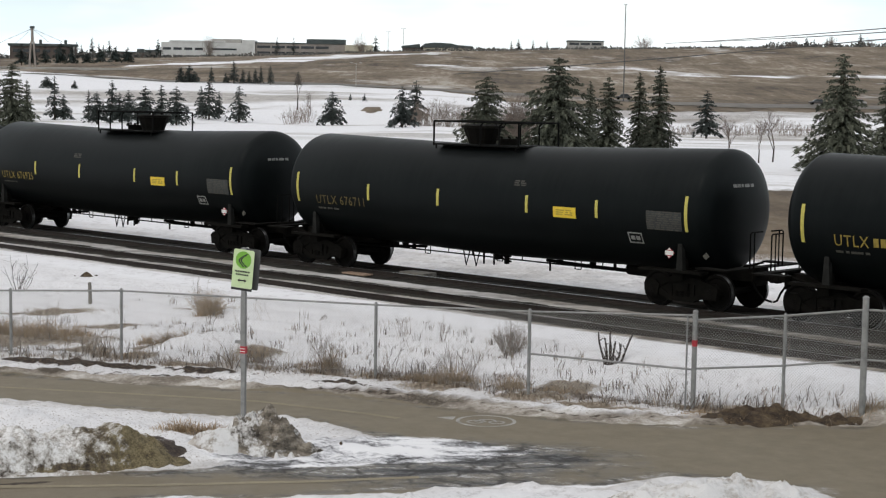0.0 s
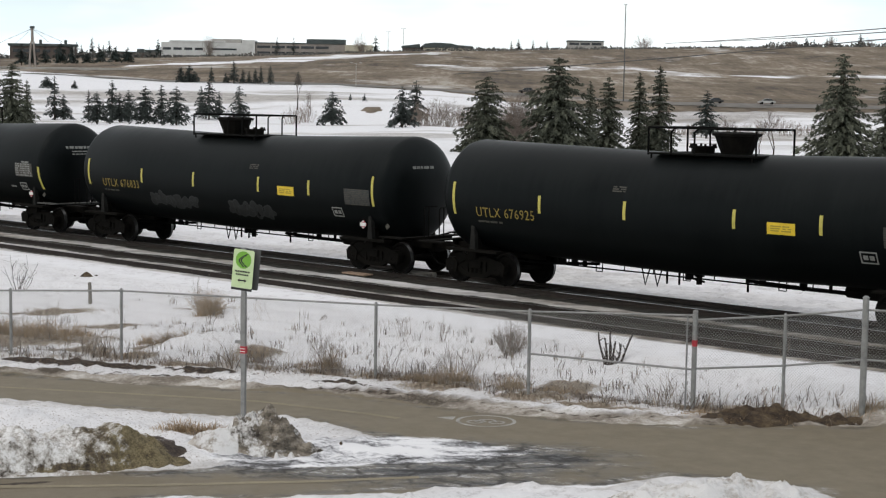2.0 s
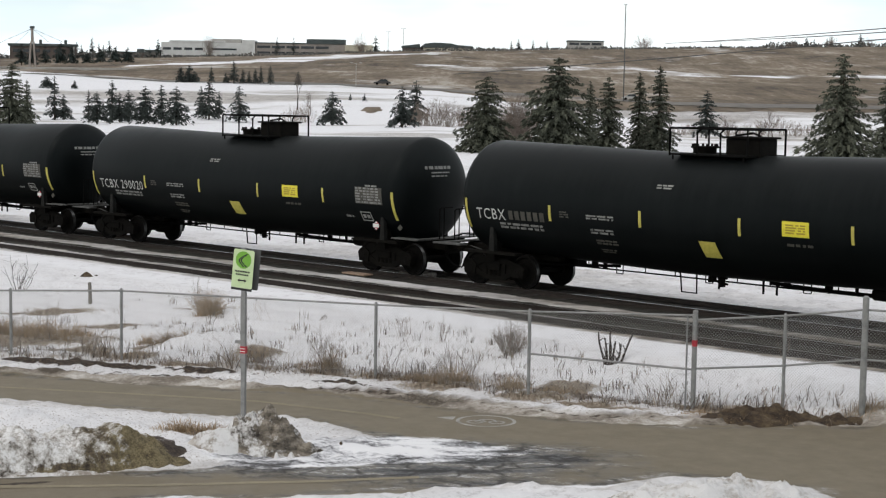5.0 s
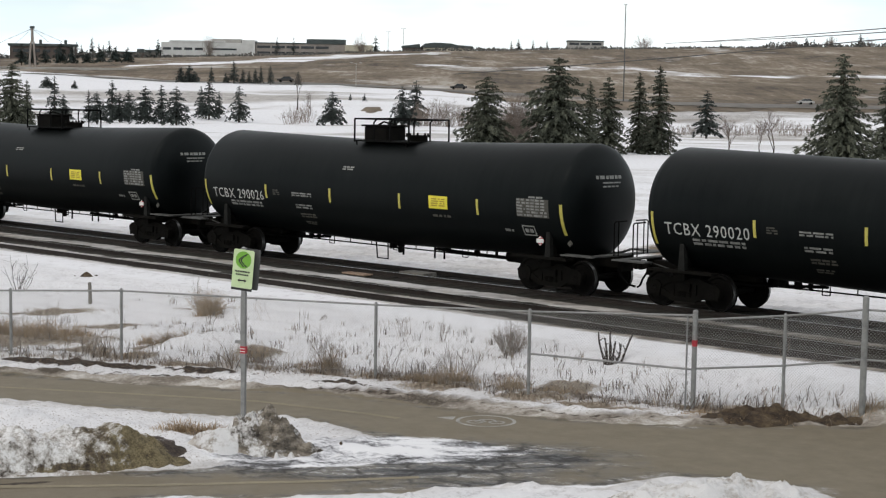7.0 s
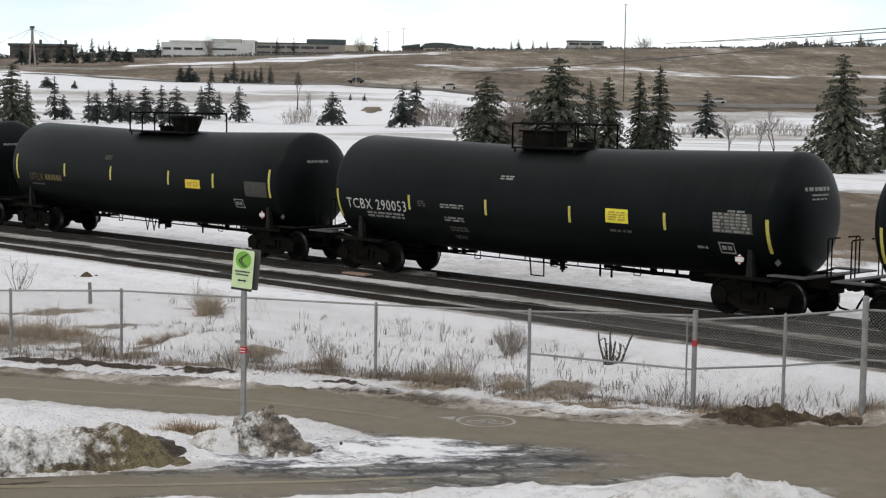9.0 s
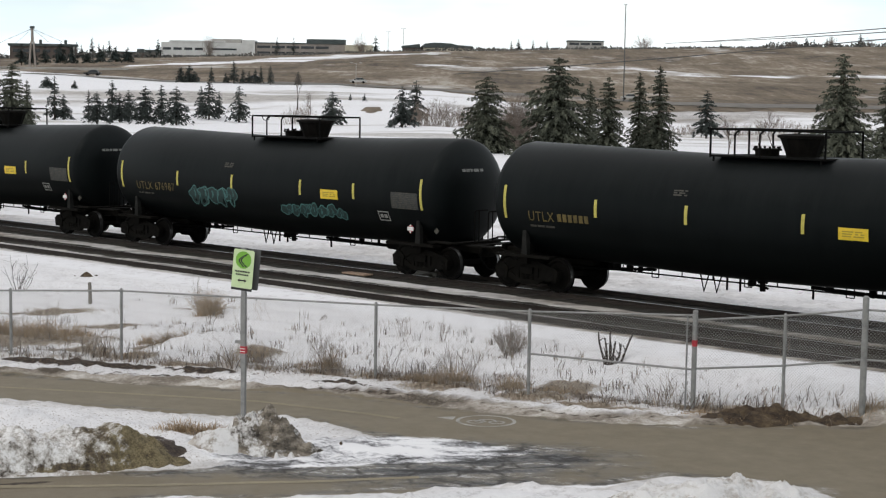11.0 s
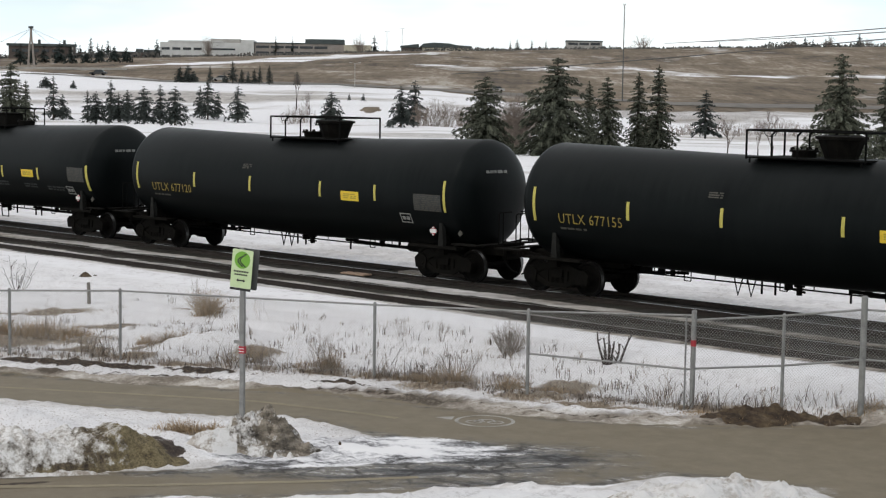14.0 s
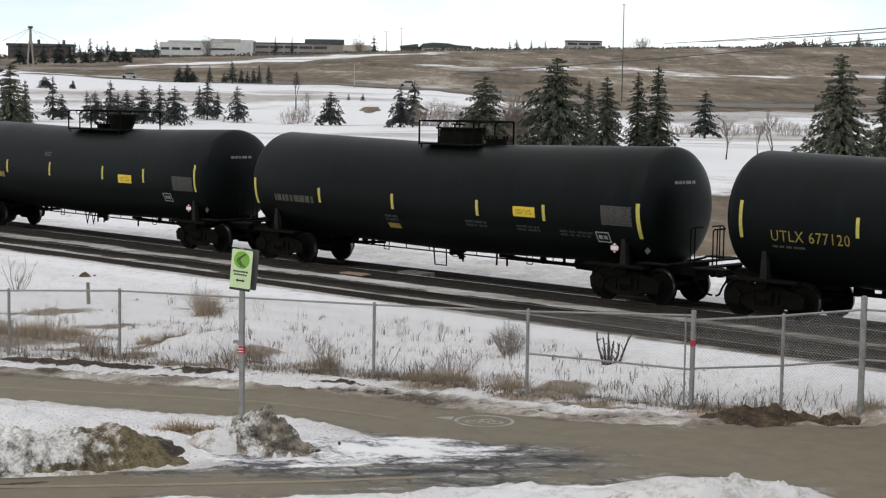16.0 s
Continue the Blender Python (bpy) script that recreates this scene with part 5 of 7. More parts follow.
for k, (kind, u, mark) in enumerate(CARS):
    half = 9.05 if kind == "white" else 8.95
    turned_top = k in (1, 3, 4, 5)
    if (kind, turned_top) in protos:
        car = copy_thing(protos[kind, turned_top], pose(u, 0, 0))
    else:
        car = build_car(kind, half, L_Y if kind == "yellow" else L_W, turned_top)
        car.matrix_basis = pose(u, 0, 0)
        protos[kind, turned_top] = car
    cars.append((car, u, mark))
for k, (car, u, mark) in enumerate(cars):
    kind = CARS[k][0]
    mat = (M_LETTER_FAINT if k in (1, 8, 9) else M_LETTER_YELLOW) if kind == "yellow" else M_LETTER_WHITE
    x0, x1 = (-6.44, -4.33) if kind == "yellow" else (-7.15, -4.64)
    z0, z1 = (1.95, 2.21) if kind == "yellow" else (1.90, 2.20)
    if not mark:
        bm = bmesh.new()
        text_bars(bm, -6.6, -4.76, 1.94, 2.14, 1, 31)
        part("lettering", bm, M_STENCIL_DIM, car, "faded lettering")
    elif " " in mark:
        letters("lettering", mark, x0, x1, z0, z1, mat, car, "painted reporting mark and number")
    else:
        xm = x0 + (x1 - x0) * 0.42
        letters("lettering", mark, x0, xm, z0, z1, mat, car, "painted reporting mark")
        bm = bmesh.new()
        for q in range(6):
            xa = xm + 0.12 + q * (x1 - xm - 0.12) / 6
            patch(bm, xa, xa + (x1 - xm) / 6 * 0.62, z0 + 0.03, z1 - 0.03, 0.006, 0, 0, 1, 2)
        stencil("number_bars", bm, M_STENCIL_DIM if kind == "white" else mat, car, "unreadable painted number")
    if kind == "yellow":
        bm = bmesh.new()
        text_bars(bm, x0, x0 + 0.9, z0 - 0.16, z0 - 0.11, 1, 40 + k)
        stencil("small_print", bm, M_STENCIL_DIM, car)
        bm = bmesh.new()
        xs = 1.52 if k in (1, 3) else -1.74
        text_bars(bm, xs, xs + 0.42, 2.86, 3.0, 3, 60 + k)
        stencil("shoulder_stencil", bm, M_STENCIL_DIM, car)
for k, x in ((4, 0.36), (5, 0.10)):
    bm = bmesh.new()
    patch(bm, x, x + 0.48, 1.38, 1.78, 0.007, -0.10, 0, 2, 4)
    part("yellow_label", bm, M_YELLOW, cars[k][0], "tilted worn yellow label")
    tagged(cars[k][0], "black tank car with white lettering and a tilted yellow label")
scrawl(cars[9][0], -3.5, -1.1, 1.62, 2.22, M_TEAL, 3, 5, M_TEAL_DARK)
scrawl(cars[9][0], 1.1, 4.0, 1.50, 1.90, M_TEAL, 8, 7, M_TEAL_DARK)
tagged(cars[9][0], "sooty black tank car with teal graffiti and yellow lettering")
scrawl(cars[3][0], -3.8, -1.2, 1.42, 1.86, M_GREY_SPRAY, 12, 6, M_GREY_DARK)
scrawl(cars[3][0], 0.4, 2.6, 1.30, 1.80, M_GREY_SPRAY, 15, 4, M_GREY_DARK)
tagged(cars[3][0], "sooty black tank car with faint grey graffiti")
tagged(cars[12][0], "black tank car with faded stencils and yellow stripes")
SPEED = 12.235


# ---- fence along the path ----
POSTS = [(-36.0, -17.6, 0.68), (-34.5, -16.38, 0.70), (-33.03, -15.11, 0.74), (-30.85, -13.65, 0.83), (-28.22, -12.35, 0.83), (-25.48, -10.95, 0.83), (-21.9, -10.11, 0.98), (-18.89, -8.69, 1.09)]
# place, post top, top rail, mid rail
GATE = [(-17.52, -7.66, 1.13, 1.11, 0.14), (-15.92, -7.46, 1.60, 1.37, 0.43), (-14.6, -6.9, 1.50, 1.36, 0.42)]


def weave(bm, p, q, z0a, z0b, z1a, z1b, step=0.064, r=0.0025):
    """Chain-link wires in both diagonals between two posts."""
    d = math.hypot(q[0] - p[0], q[1] - p[1])
    ux, uy = (q[0] - p[0]) / d, (q[1] - p[1]) / d
    nx, ny = -uy, ux
    h = max(z1a - z0a, z1b - z0b)

    def at(t, f, o):
        z0, z1 = z0a + (z0b - z0a) * t / d, z1a + (z1b - z1a) * t / d
        return Vector((p[0] + ux * t + nx * o, p[1] + uy * t + ny * o, z0 + (z1 - z0) * f))

    k = -int(h / step) - 1
    while k * step < d:
        for dirn in (1, -1):
            t0, f0, t1, f1 = k * step, 0.0, k * step + h * 0.95, 1.0
            if t0 < 0:
                f0 = -t0 / (t1 - t0)
                t0 = 0.0
            if t1 > d:
                f1 = f0 + (1.0 - f0) * (d - t0) / (t1 - t0)
                t1 = d
            if t1 - t0 > 0.01:
                a, b = (f0, f1) if dirn > 0 else (1 - f0, 1 - f1)
                tube(bm, at(t0, a, 0.004 * dirn), at(t1, b, 0.004 * dirn), r, 3, caps=False)
        k += 1


def fence_post(x, y, z1, r, parent, z0=None):
    bm = bmesh.new()
    z0 = ground_z(x, y) - 0.12 if z0 is None else z0
    tube(bm, (x, y, z0), (x, y, z1), r, 12)
    tube(bm, (x, y, z1), (x, y, z1 + 0.03), r * 1.15, 12, r * 0.5)
    return part("post", bm, M_GALV, parent)


def build_fence():
    fence = tagged(empty("chain_link_fence"), "galvanised chain-link fence with steel posts and top rail", "fence")
    pts = POSTS
    for k, (x, y, z1) in enumerate(pts):
        big = k == len(pts) - 1
        fence_post(x, y, z1 + (0.05 if big else 0.0), 0.05 if big else 0.034, fence)
    for (xa, ya, za), (xb, yb, zb) in zip(pts, pts[1:]):
        bm = bmesh.new()
        tube(bm, (xa, ya, za - 0.03), (xb, yb, zb - 0.03), 0.021, 8)
        part("top_rail", bm, M_GALV, fence)
        bm = bmesh.new()
        weave(bm, (xa, ya), (xb, yb), max(ground_z(xa, ya), -0.80) + 0.03, max(ground_z(xb, yb), -0.80) + 0.03, za - 0.03, zb - 0.03)
        part("wire_mesh", bm, M_WIRE, fence)
    fence_post(-19.0, -8.79, 1.02, 0.018, fence)
    (xa, ya, za), (xb, yb, zb) = pts[-2], pts[-1]
    bm = bmesh.new()
    tube(bm, (xa, ya, 0.10), (xb, yb, 0.0), 0.021, 8)
    part("mid_rail", bm, M_GALV, fence)
    x, y, z1 = pts[-1]
    bm = bmesh.new()
    tube(bm, (x, y, 0.46), (x, y, 0.58), 0.056, 12)
    part("red_band", bm, M_RED, fence, "red reflective band")
    for z in (-0.3, 0.2, 0.7, 1.0):
        bm = bmesh.new()
        tube(bm, (x, y, z), (x, y, z + 0.03), 0.056, 12)
        part("clamp", bm, M_GALV, fence)
    return fence


def build_gate_run():
    run = tagged(empty("fence_return"), "chain-link fence run turning towards the tracks", "fence")
    pts = [(POSTS[-1][0], POSTS[-1][1], POSTS[-1][2], 0.97, 0.02)] + GATE
    for k, (x, y, z1, _, _) in enumerate(GATE):
        fence_post(x, y, z1, 0.062 if k == 1 else 0.034, run)
    for (xa, ya, _, ta, ma), (xb, yb, _, tb, mb) in zip(pts, pts[1:]):
        bm = bmesh.new()
        tube(bm, (xa, ya, ta), (xb, yb, tb), 0.021, 8)
        part("top_rail", bm, M_GALV, run)
        bm = bmesh.new()
        tube(bm, (xa, ya, ma), (xb, yb, mb), 0.021, 8)
        part("mid_rail", bm, M_GALV, run)
        bm = bmesh.new()
        weave(bm, (xa, ya), (xb, yb), ground_z(xa, ya) + 0.04, ground_z(xb, yb) + 0.04, ta, tb)
        part("wire_mesh", bm, M_WIRE, run)
    return run


build_fence()
build_gate_run()


# ---- path sign ----
def build_sign():
    x, y = -23.25, -16.33
    g = ground_z(x, y)
    s = tagged(empty("path_sign", pose(x, y, 0, 0, 0, 24)), "green and pale path sign on a square steel post", "sign")
    bm = bmesh.new()
    box(bm, -0.04, 0.04, -0.04, 0.04, g - 0.3, 2.46, 0.004)
    k = 0
    while g + 0.1 + k * 0.1 < 2.3:
        z = g + 0.1 + k * 0.1
        tube(bm, (0, -0.0395, z), (0, -0.0415, z), 0.009, 6, mi=0)
        k += 1
    part("post", bm, M_GALV, s)

    def rounded(w, z0, z1, r):
        out = []
        for cx, cz, a0 in ((w - r, z0 + r, -90), (w - r, z1 - r, 0), (-w + r, z1 - r, 90), (-w + r, z0 + r, 180)):
            for q in range(5):
                t = radians(a0 + q * 22.5)
                out.append((cx + r * math.cos(t), cz + r * math.sin(t)))
        return out

    bm = bmesh.new()
    prism(bm, rounded(0.205, 1.74, 2.43, 0.03), -0.052, -0.044)
    plate = part("sign_plate", bm, M_PALE, s, "pale green plate with a green disc")
    slant = pose(0, 0, 2.08, 0, 5, 0) @ pose(0, 0, -2.08)
    plate.matrix_basis = slant
    bm = bmesh.new()
    prism(bm, [(0.155 * math.cos(2 * math.pi * q / 32), 2.245 + 0.155 * math.sin(2 * math.pi * q / 32)) for q in range(32)], -0.056, -0.0525)
    part("green_disc", bm, M_GREEN, plate)
    bm = bmesh.new()
    for off in (-0.030, 0.030):
        prev = None
        for q in range(9):
            t = q / 8
            xx = off * (1.0 - 0.65 * t) + 0.045 + 0.025 * t - 0.12 * math.sin(math.pi * t) ** 1.3
            zz = 2.12 + 0.24 * t
            pts = ((xx - 0.017 + 0.008 * t, zz), (xx + 0.017 - 0.008 * t, zz))
            if prev:
                prism(bm, [prev[0], prev[1], pts[1], pts[0]], -0.059, -0.0565)
            prev = pts
    part("winding_path_symbol", bm, M_BLACK, plate)
    bm = bmesh.new()
    for zb, w in ((2.02, 0.15), (1.965, 0.13)):
        for q in range(6):
            xa = -w + q * w / 3
            box(bm, xa, xa + w / 3 - 0.012, -0.0555, -0.0525, zb, zb + 0.03)
    tagged(part("print", bm, M_BLACK, plate), kind="stuff")
    bm = bmesh.new()
    prism(bm, [(-0.09, 1.875), (-0.05, 1.905), (-0.05, 1.887), (0.05, 1.887), (0.05, 1.905), (0.09, 1.875), (0.05, 1.845), (0.05, 1.863), (-0.05, 1.863), (-0.05, 1.845)], -0.0555, -0.0525)
    part("arrow", bm, M_BLACK, plate)
    bm = bmesh.new()
    box(bm, -0.205, 0.205, -0.052, -0.0445, 1.695, 1.737, 0.001)
    part("black_strip", bm, M_BLACK, s).matrix_basis = slant
    bm = bmesh.new()
    prism(bm, [(px + 0.075, pz) for px, pz in rounded(0.205, 1.72, 2.45, 0.03)], 0.044, 0.050)
    part("back_plate", bm, M_POLE, s, "bare back of the second plate").matrix_basis = slant
    bm = bmesh.new()
    box(bm, -0.052, 0.052, -0.048, 0.048, 0.56, 0.69, 0.004)
    part("red_tag", bm, M_RED, s)
    bm = bmesh.new()
    box(bm, -0.05, 0.05, -0.0505, -0.0485, 0.59, 0.605)
    box(bm, -0.05, 0.05, -0.0505, -0.0485, 0.64, 0.655)
    part("tag_print", bm, M_WHITE_SIGN, s)
    bm = bmesh.new()
    box(bm, -0.20, 0.0, 0.041, 0.06, 0.72, 0.78, 0.003)
    part("bracket", bm, M_GALV, s)


build_sign()


# ---- spruces and bare trees ----
def spruce_meshes(h, w, seed, rich):
    """Trunk and crown of a spruce of height h and half-width w."""
    rnd = random.Random(seed)
    bt = bmesh.new()
    tube(bt, (0, 0, -0.4), (0, 0, h * 0.97), 0.022 * h, 8, 0.004 * h)
    bc = bmesh.new()
    levels = int(17 + 9 * rich)
    for k in range(levels):
        f = k / (levels - 1)
        z = h * ((0.05 if rich > 1 else 0.17) + (0.93 if rich > 1 else 0.81) * f) + rnd.uniform(-0.015, 0.015) * h
        rad = 1.12 * w * (1 - f) ** 0.62 * rnd.uniform(0.80, 1.12) + 0.03 * h * (1 - f) + 0.02
        boughs = max(5, int((9 + 4 * rich) * (1 - 0.5 * f)))
        a0 = rnd.uniform(0, 6.28)
        for q in range(boughs):
            t = a0 + 2 * math.pi * (q + rnd.uniform(-0.3, 0.3)) / boughs
            ln = rad * rnd.uniform(0.5, 1.18)
            if rnd.random() < (0.12 if rich > 1 else 0.30):
                continue
            dx, dy = math.cos(t), math.sin(t)
            zq = z + rnd.uniform(-0.035, 0.035) * h * (1 - 0.6 * f)
            droop = -0.22 - 0.25 * (1 - f) + rnd.uniform(-0.12, 0.12)
            rise = 0.30 * f
            steps = 3 + int(2 * rich) if ln > 0.8 else 3
            for g in range(steps):
                u = (g + 0.55) / steps
                px, py = dx * ln * u, dy * ln * u
                pz = zq + ln * (droop * u * u + rise * u) + ln * 0.10 * max(0, u - 0.75)
                for _ in range(12 if rich > 1 else 8):
                    # one flat spray of twigs: an uneven diamond
                    sl = ln / steps * (rnd.uniform(0.40, 1.0) if rich > 1 else rnd.uniform(0.45, 1.05))
                    sw = sl * (rnd.uniform(0.07, 0.17) if rich > 1 else rnd.uniform(0.12, 0.26)) + 0.003 * h
                    yaw = t + rnd.uniform(-0.9, 0.9)
                    ex, ey, ez = math.cos(yaw), math.sin(yaw), rnd.uniform(-1.0, 0.2)
                    sx, sy, sz = -ey, ex, rnd.uniform(-1.0, 1.0)
                    jx, jy, jz = px + rnd.uniform(-0.4, 0.4) * sl, py + rnd.uniform(-0.4, 0.4) * sl, pz + rnd.uniform(-0.45, 0.35) * sl
                    v = [bc.verts.new((jx - ex * sl * 0.5, jy - ey * sl * 0.5, jz - ez * sl * 0.5)),
                         bc.verts.new((jx + sx * sw, jy + sy * sw, jz + sz * sw)),
                         bc.verts.new((jx + ex * sl * 0.75, jy + ey * sl * 0.75, jz + ez * sl * 0.75 - 0.12 * sl)),
                         bc.verts.new((jx - sx * sw, jy - sy * sw, jz - sz * sw))]
                    bc.faces.new(v)
    return mesh_from("trunk", bt, M_BARK), bc


SPRUCE_SETS = {}


def spruce(a, s, top, w, group, far=False, thin=False):
    x, y = spot(a, s)
    g = ground_z(x, y)
    h = max(top - g, 1.0)
    size = "near" if a < 240 else ("mid" if a < 600 else "sky")
    ratio = max(0.10, min(0.46, w / h))
    key = (size, round(ratio * 12), int(a * 7 + s * 900) % (4 if size == "near" else 3))
    if key not in SPRUCE_SETS:
        rich = {"near": 1.6, "mid": 0.5, "sky": 0.0}[size]
        tm, bc = spruce_meshes(10.0, 10.0 * round(ratio * 12) / 12, hash_of(key), rich)
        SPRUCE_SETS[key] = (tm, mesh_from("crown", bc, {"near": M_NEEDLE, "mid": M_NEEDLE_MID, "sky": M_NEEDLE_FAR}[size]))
    tm, cm = SPRUCE_SETS[key]
    ob = tagged(empty("spruce_tree"), "dark green spruce standing in the snow" if size != "sky" else "distant dark spruce on the skyline", "tree", group)
    k = h / 10.0
    kw = w / (10.0 * max(1, round(ratio * 12)) / 12)
    ob.matrix_basis = Matrix.Translation((x, y, g)) @ Matrix.Rotation((a * 1.7 + s * 90) % 6.28, 4, "Z") @ Matrix.Diagonal((kw, kw, k, 1))
    share("trunk", tm, ob)
    share("crown", cm, ob)
    return ob


def hash_of(key):
    return sum(ord(c) * (i + 3) for i, c in enumerate(str(key)))


SPRUCES = [(220, -0.2578, 9.1, 3.1), (230, -0.249, 6.9, 1.2), (400, -0.2371, 8.9, 1.82), (330, -0.2325, 8.6, 1.69), (330, -0.2271, 5.0, 1.69), (290, -0.2072, 5.6, 2.08), (300, -0.2123, 5.8, 1.04),
           (310, -0.1938, 5.5, 1.95), (320, -0.1884, 6.0, 1.95), (290, -0.1786, 6.7, 2.34), (310, -0.1688, 7.1, 1.69), (280, -0.1601, 6.7, 2.21), (340, -0.1453, 7.1, 1.43), (335, -0.1406, 8.3, 2.08)]
SPRUCES_B = [(340, -0.1345, 6.1, 1.17), (330, -0.1227, 7.2, 2.08), (300, -0.0671, 6.3, 2.34), (290, -0.0254, 7.4, 2.34), (330, -0.0174, 8.9, 2.34), (175, 0.0245, 7.8, 3.2), (170, 0.0672, 9.6, 4.3),
             (190, 0.0863, 7.6, 1.3), (180, 0.0971, 8.0, 2.1), (185, 0.1156, 8.6, 1.6), (180, 0.1274, 9.3, 1.9), (290, 0.1558, 7.5, 2.34), (140, 0.2365, 9.5, 3.3), (150, 0.2623, 8.0, 1.5)]
SPRUCES_C = [(330, -0.1984, 7.9, 1.7), (380, -0.0481, 6.1, 0.5), (380, -0.0565, 6.0, 0.4), (400, -0.2206, 8.1, 0.8), (434, -0.1574, 12.3, 1.7), (434, -0.1524, 13.0, 1.7), (434, -0.149, 11.3, 1.4), (434, -0.1393, 12.8, 0.8), (434, -0.1306, 11.0, 0.9), (434, -0.1259, 14.4, 1.2), (434, -0.1205, 11.9, 0.9), (434, -0.1168, 11.5, 0.8), (434, -0.1131, 12.1, 0.9), (434, -0.1098, 13.2, 0.7), (434, -0.1041, 13.2, 0.9), (434, -0.0876, 11.7, 0.9)]
for row in SPRUCES + SPRUCES_B + SPRUCES_C:
    spruce(*row, "spruces of the snowy field")
SKYLINE = [(-0.2192, 36.6, 2.2), (-0.2165, 35.0, 2.0), (-0.2101, 39.8, 2.2), (-0.2061, 36.4, 1.8), (-0.2034, 35.2, 2.0), (-0.2, 38.2, 2.6), (-0.1962, 32.5, 2.4), (-0.1759, 34.3, 1.8), (-0.1709, 39.3, 2.8),
           (-0.1004, 42.5, 1.4), (-0.0904, 42.6, 1.1), (-0.0418, 44.1, 2.5)]
SKYLINE_B = [(0.0387, 41.3, 1.1), (0.0428, 42.4, 1.8), (0.0515, 42.2, 1.1), (0.0598, 42.3, 0.7), (0.1628, 42.7, 1.1), (0.151, 41.1, 1.1), (0.2137, 46.3, 2.1), (0.2181, 45.6, 1.4), (0.2258, 46.1, 1.8),
             (0.2455, 49.5, 2.5), (0.1996, 43.9, 1.4)]
for s, top, w in SKYLINE + SKYLINE_B:
    spruce(1040, s, top, w, "spruces on the skyline")


def bare_tree(a, s, top, w, label, seed, dense=1.0):
    x, y = spot(a, s)
    g = ground_z(x, y)
    h = max(top - g, 1.5)
    rnd = random.Random(seed)
    fat = max(1.0, a / 260)
    bt, bc = bmesh.new(), bmesh.new()

    def grow(p, d, ln, r, depth, bm):
        q = p + d * ln
        tube(bm, p, q, r, 5 if depth < 2 else 3, r * 0.65, caps=False)
        if depth == (5 if a < 250 else 4):
            return
        for _ in range(3 if depth < 3 else int(2 + dense)):
            nd = (d + Vector((rnd.uniform(-0.75, 0.75), rnd.uniform(-0.75, 0.75), rnd.uniform(-0.15, 0.5)))).normalized()
            grow(p + d * ln * rnd.uniform(0.55, 1.0), nd, ln * rnd.uniform(0.55, 0.78), r * 0.58, depth + 1, bc)

    grow(Vector((0, 0, -0.3)), Vector((rnd.uniform(-0.1, 0.1), 0, 1)).normalized(), h * 0.36, 0.018 * h * fat ** 0.5, 0, bt)
    ob = tagged(empty("bare_tree", pose(x, y, g)), label, "tree", "bare trees")
    part("trunk", bt, M_TWIG_DARK, ob)
    zs = max((v.co.z for v in bc.verts), default=1)
    ws = max((math.hypot(v.co.x, v.co.y) for v in bc.verts), default=1)
    for v in bc.verts:
        k = h / zs
        v.co.z *= 1 + (k - 1) * min(1, max(0, v.co.z / (h * 0.36)))
        v.co.x *= min(1.6, w / ws * 1.1)
        v.co.y *= min(1.6, w / ws * 1.1)
    part("crown", bc, M_BARE_CROWN, ob)


for k, (a, s, top, w) in enumerate([(360, -0.0879, 10.2, 1.9), (350, -0.0800, 6.5, 2.0), (170, 0.1689, 4.3, 1.8), (160, 0.1874, 4.0, 1.0), (165, 0.1957, 4.7, 1.6), (190, 0.1335, 4.6, 1.7) ]):
    bare_tree(a, s, top, w, "leafless grey-brown tree standing in the snow", 50 + k, 1.0 if a < 900 else 1.4)


# ---- weeds, shrubs and piles by the fence ----
def shrub(x, y, h, w, stems, mat, label, seed, r=0.005, twigs=4, base=0.4):
    """Bare stems that fan out of a broad foot and fork into twigs."""
    rnd = random.Random(seed)
    bm = bmesh.new()
    for _ in range(stems):
        t = rnd.uniform(0, 6.28)
        f = rnd.random() ** 0.6
        foot = Vector((math.cos(t) * w * f * base, math.sin(t) * w * f * base, -0.05))
        hh = h * rnd.uniform(0.35, 1.0) * (1 - 0.35 * f * f)
        tip = Vector((math.cos(t) * w * f, math.sin(t) * w * f, hh)) + Vector((rnd.gauss(0, 0.10), rnd.gauss(0, 0.10), 0)) * h
        bend = Vector((rnd.gauss(0, 0.05), rnd.gauss(0, 0.05), 0.06)) * h
        p1 = foot.lerp(tip, 0.38) + bend
        p2 = foot.lerp(tip, 0.72) + bend * 0.8
        for a, b, ra, rb in ((foot, p1, r, r * 0.85), (p1, p2, r * 0.85, r * 0.6), (p2, tip, r * 0.6, r * 0.3)):
            tube(bm, a, b, ra, 3, rb, caps=False)
        for _ in range(twigs):
            b = p1.lerp(tip, rnd.uniform(0.0, 0.85))
            e = b + Vector((rnd.gauss(0, 0.10), rnd.gauss(0, 0.10), rnd.uniform(0.02, 0.16))) * h
            tube(bm, b, e, r * 0.5, 3, r * 0.25, caps=False)
    ob = tagged(new("shrub", mesh_from("shrub", bm, mat)), label, "shrub", "shrubs by the fence")
    ob.matrix_basis = pose(x, y, ground_z(x, y))
    return ob


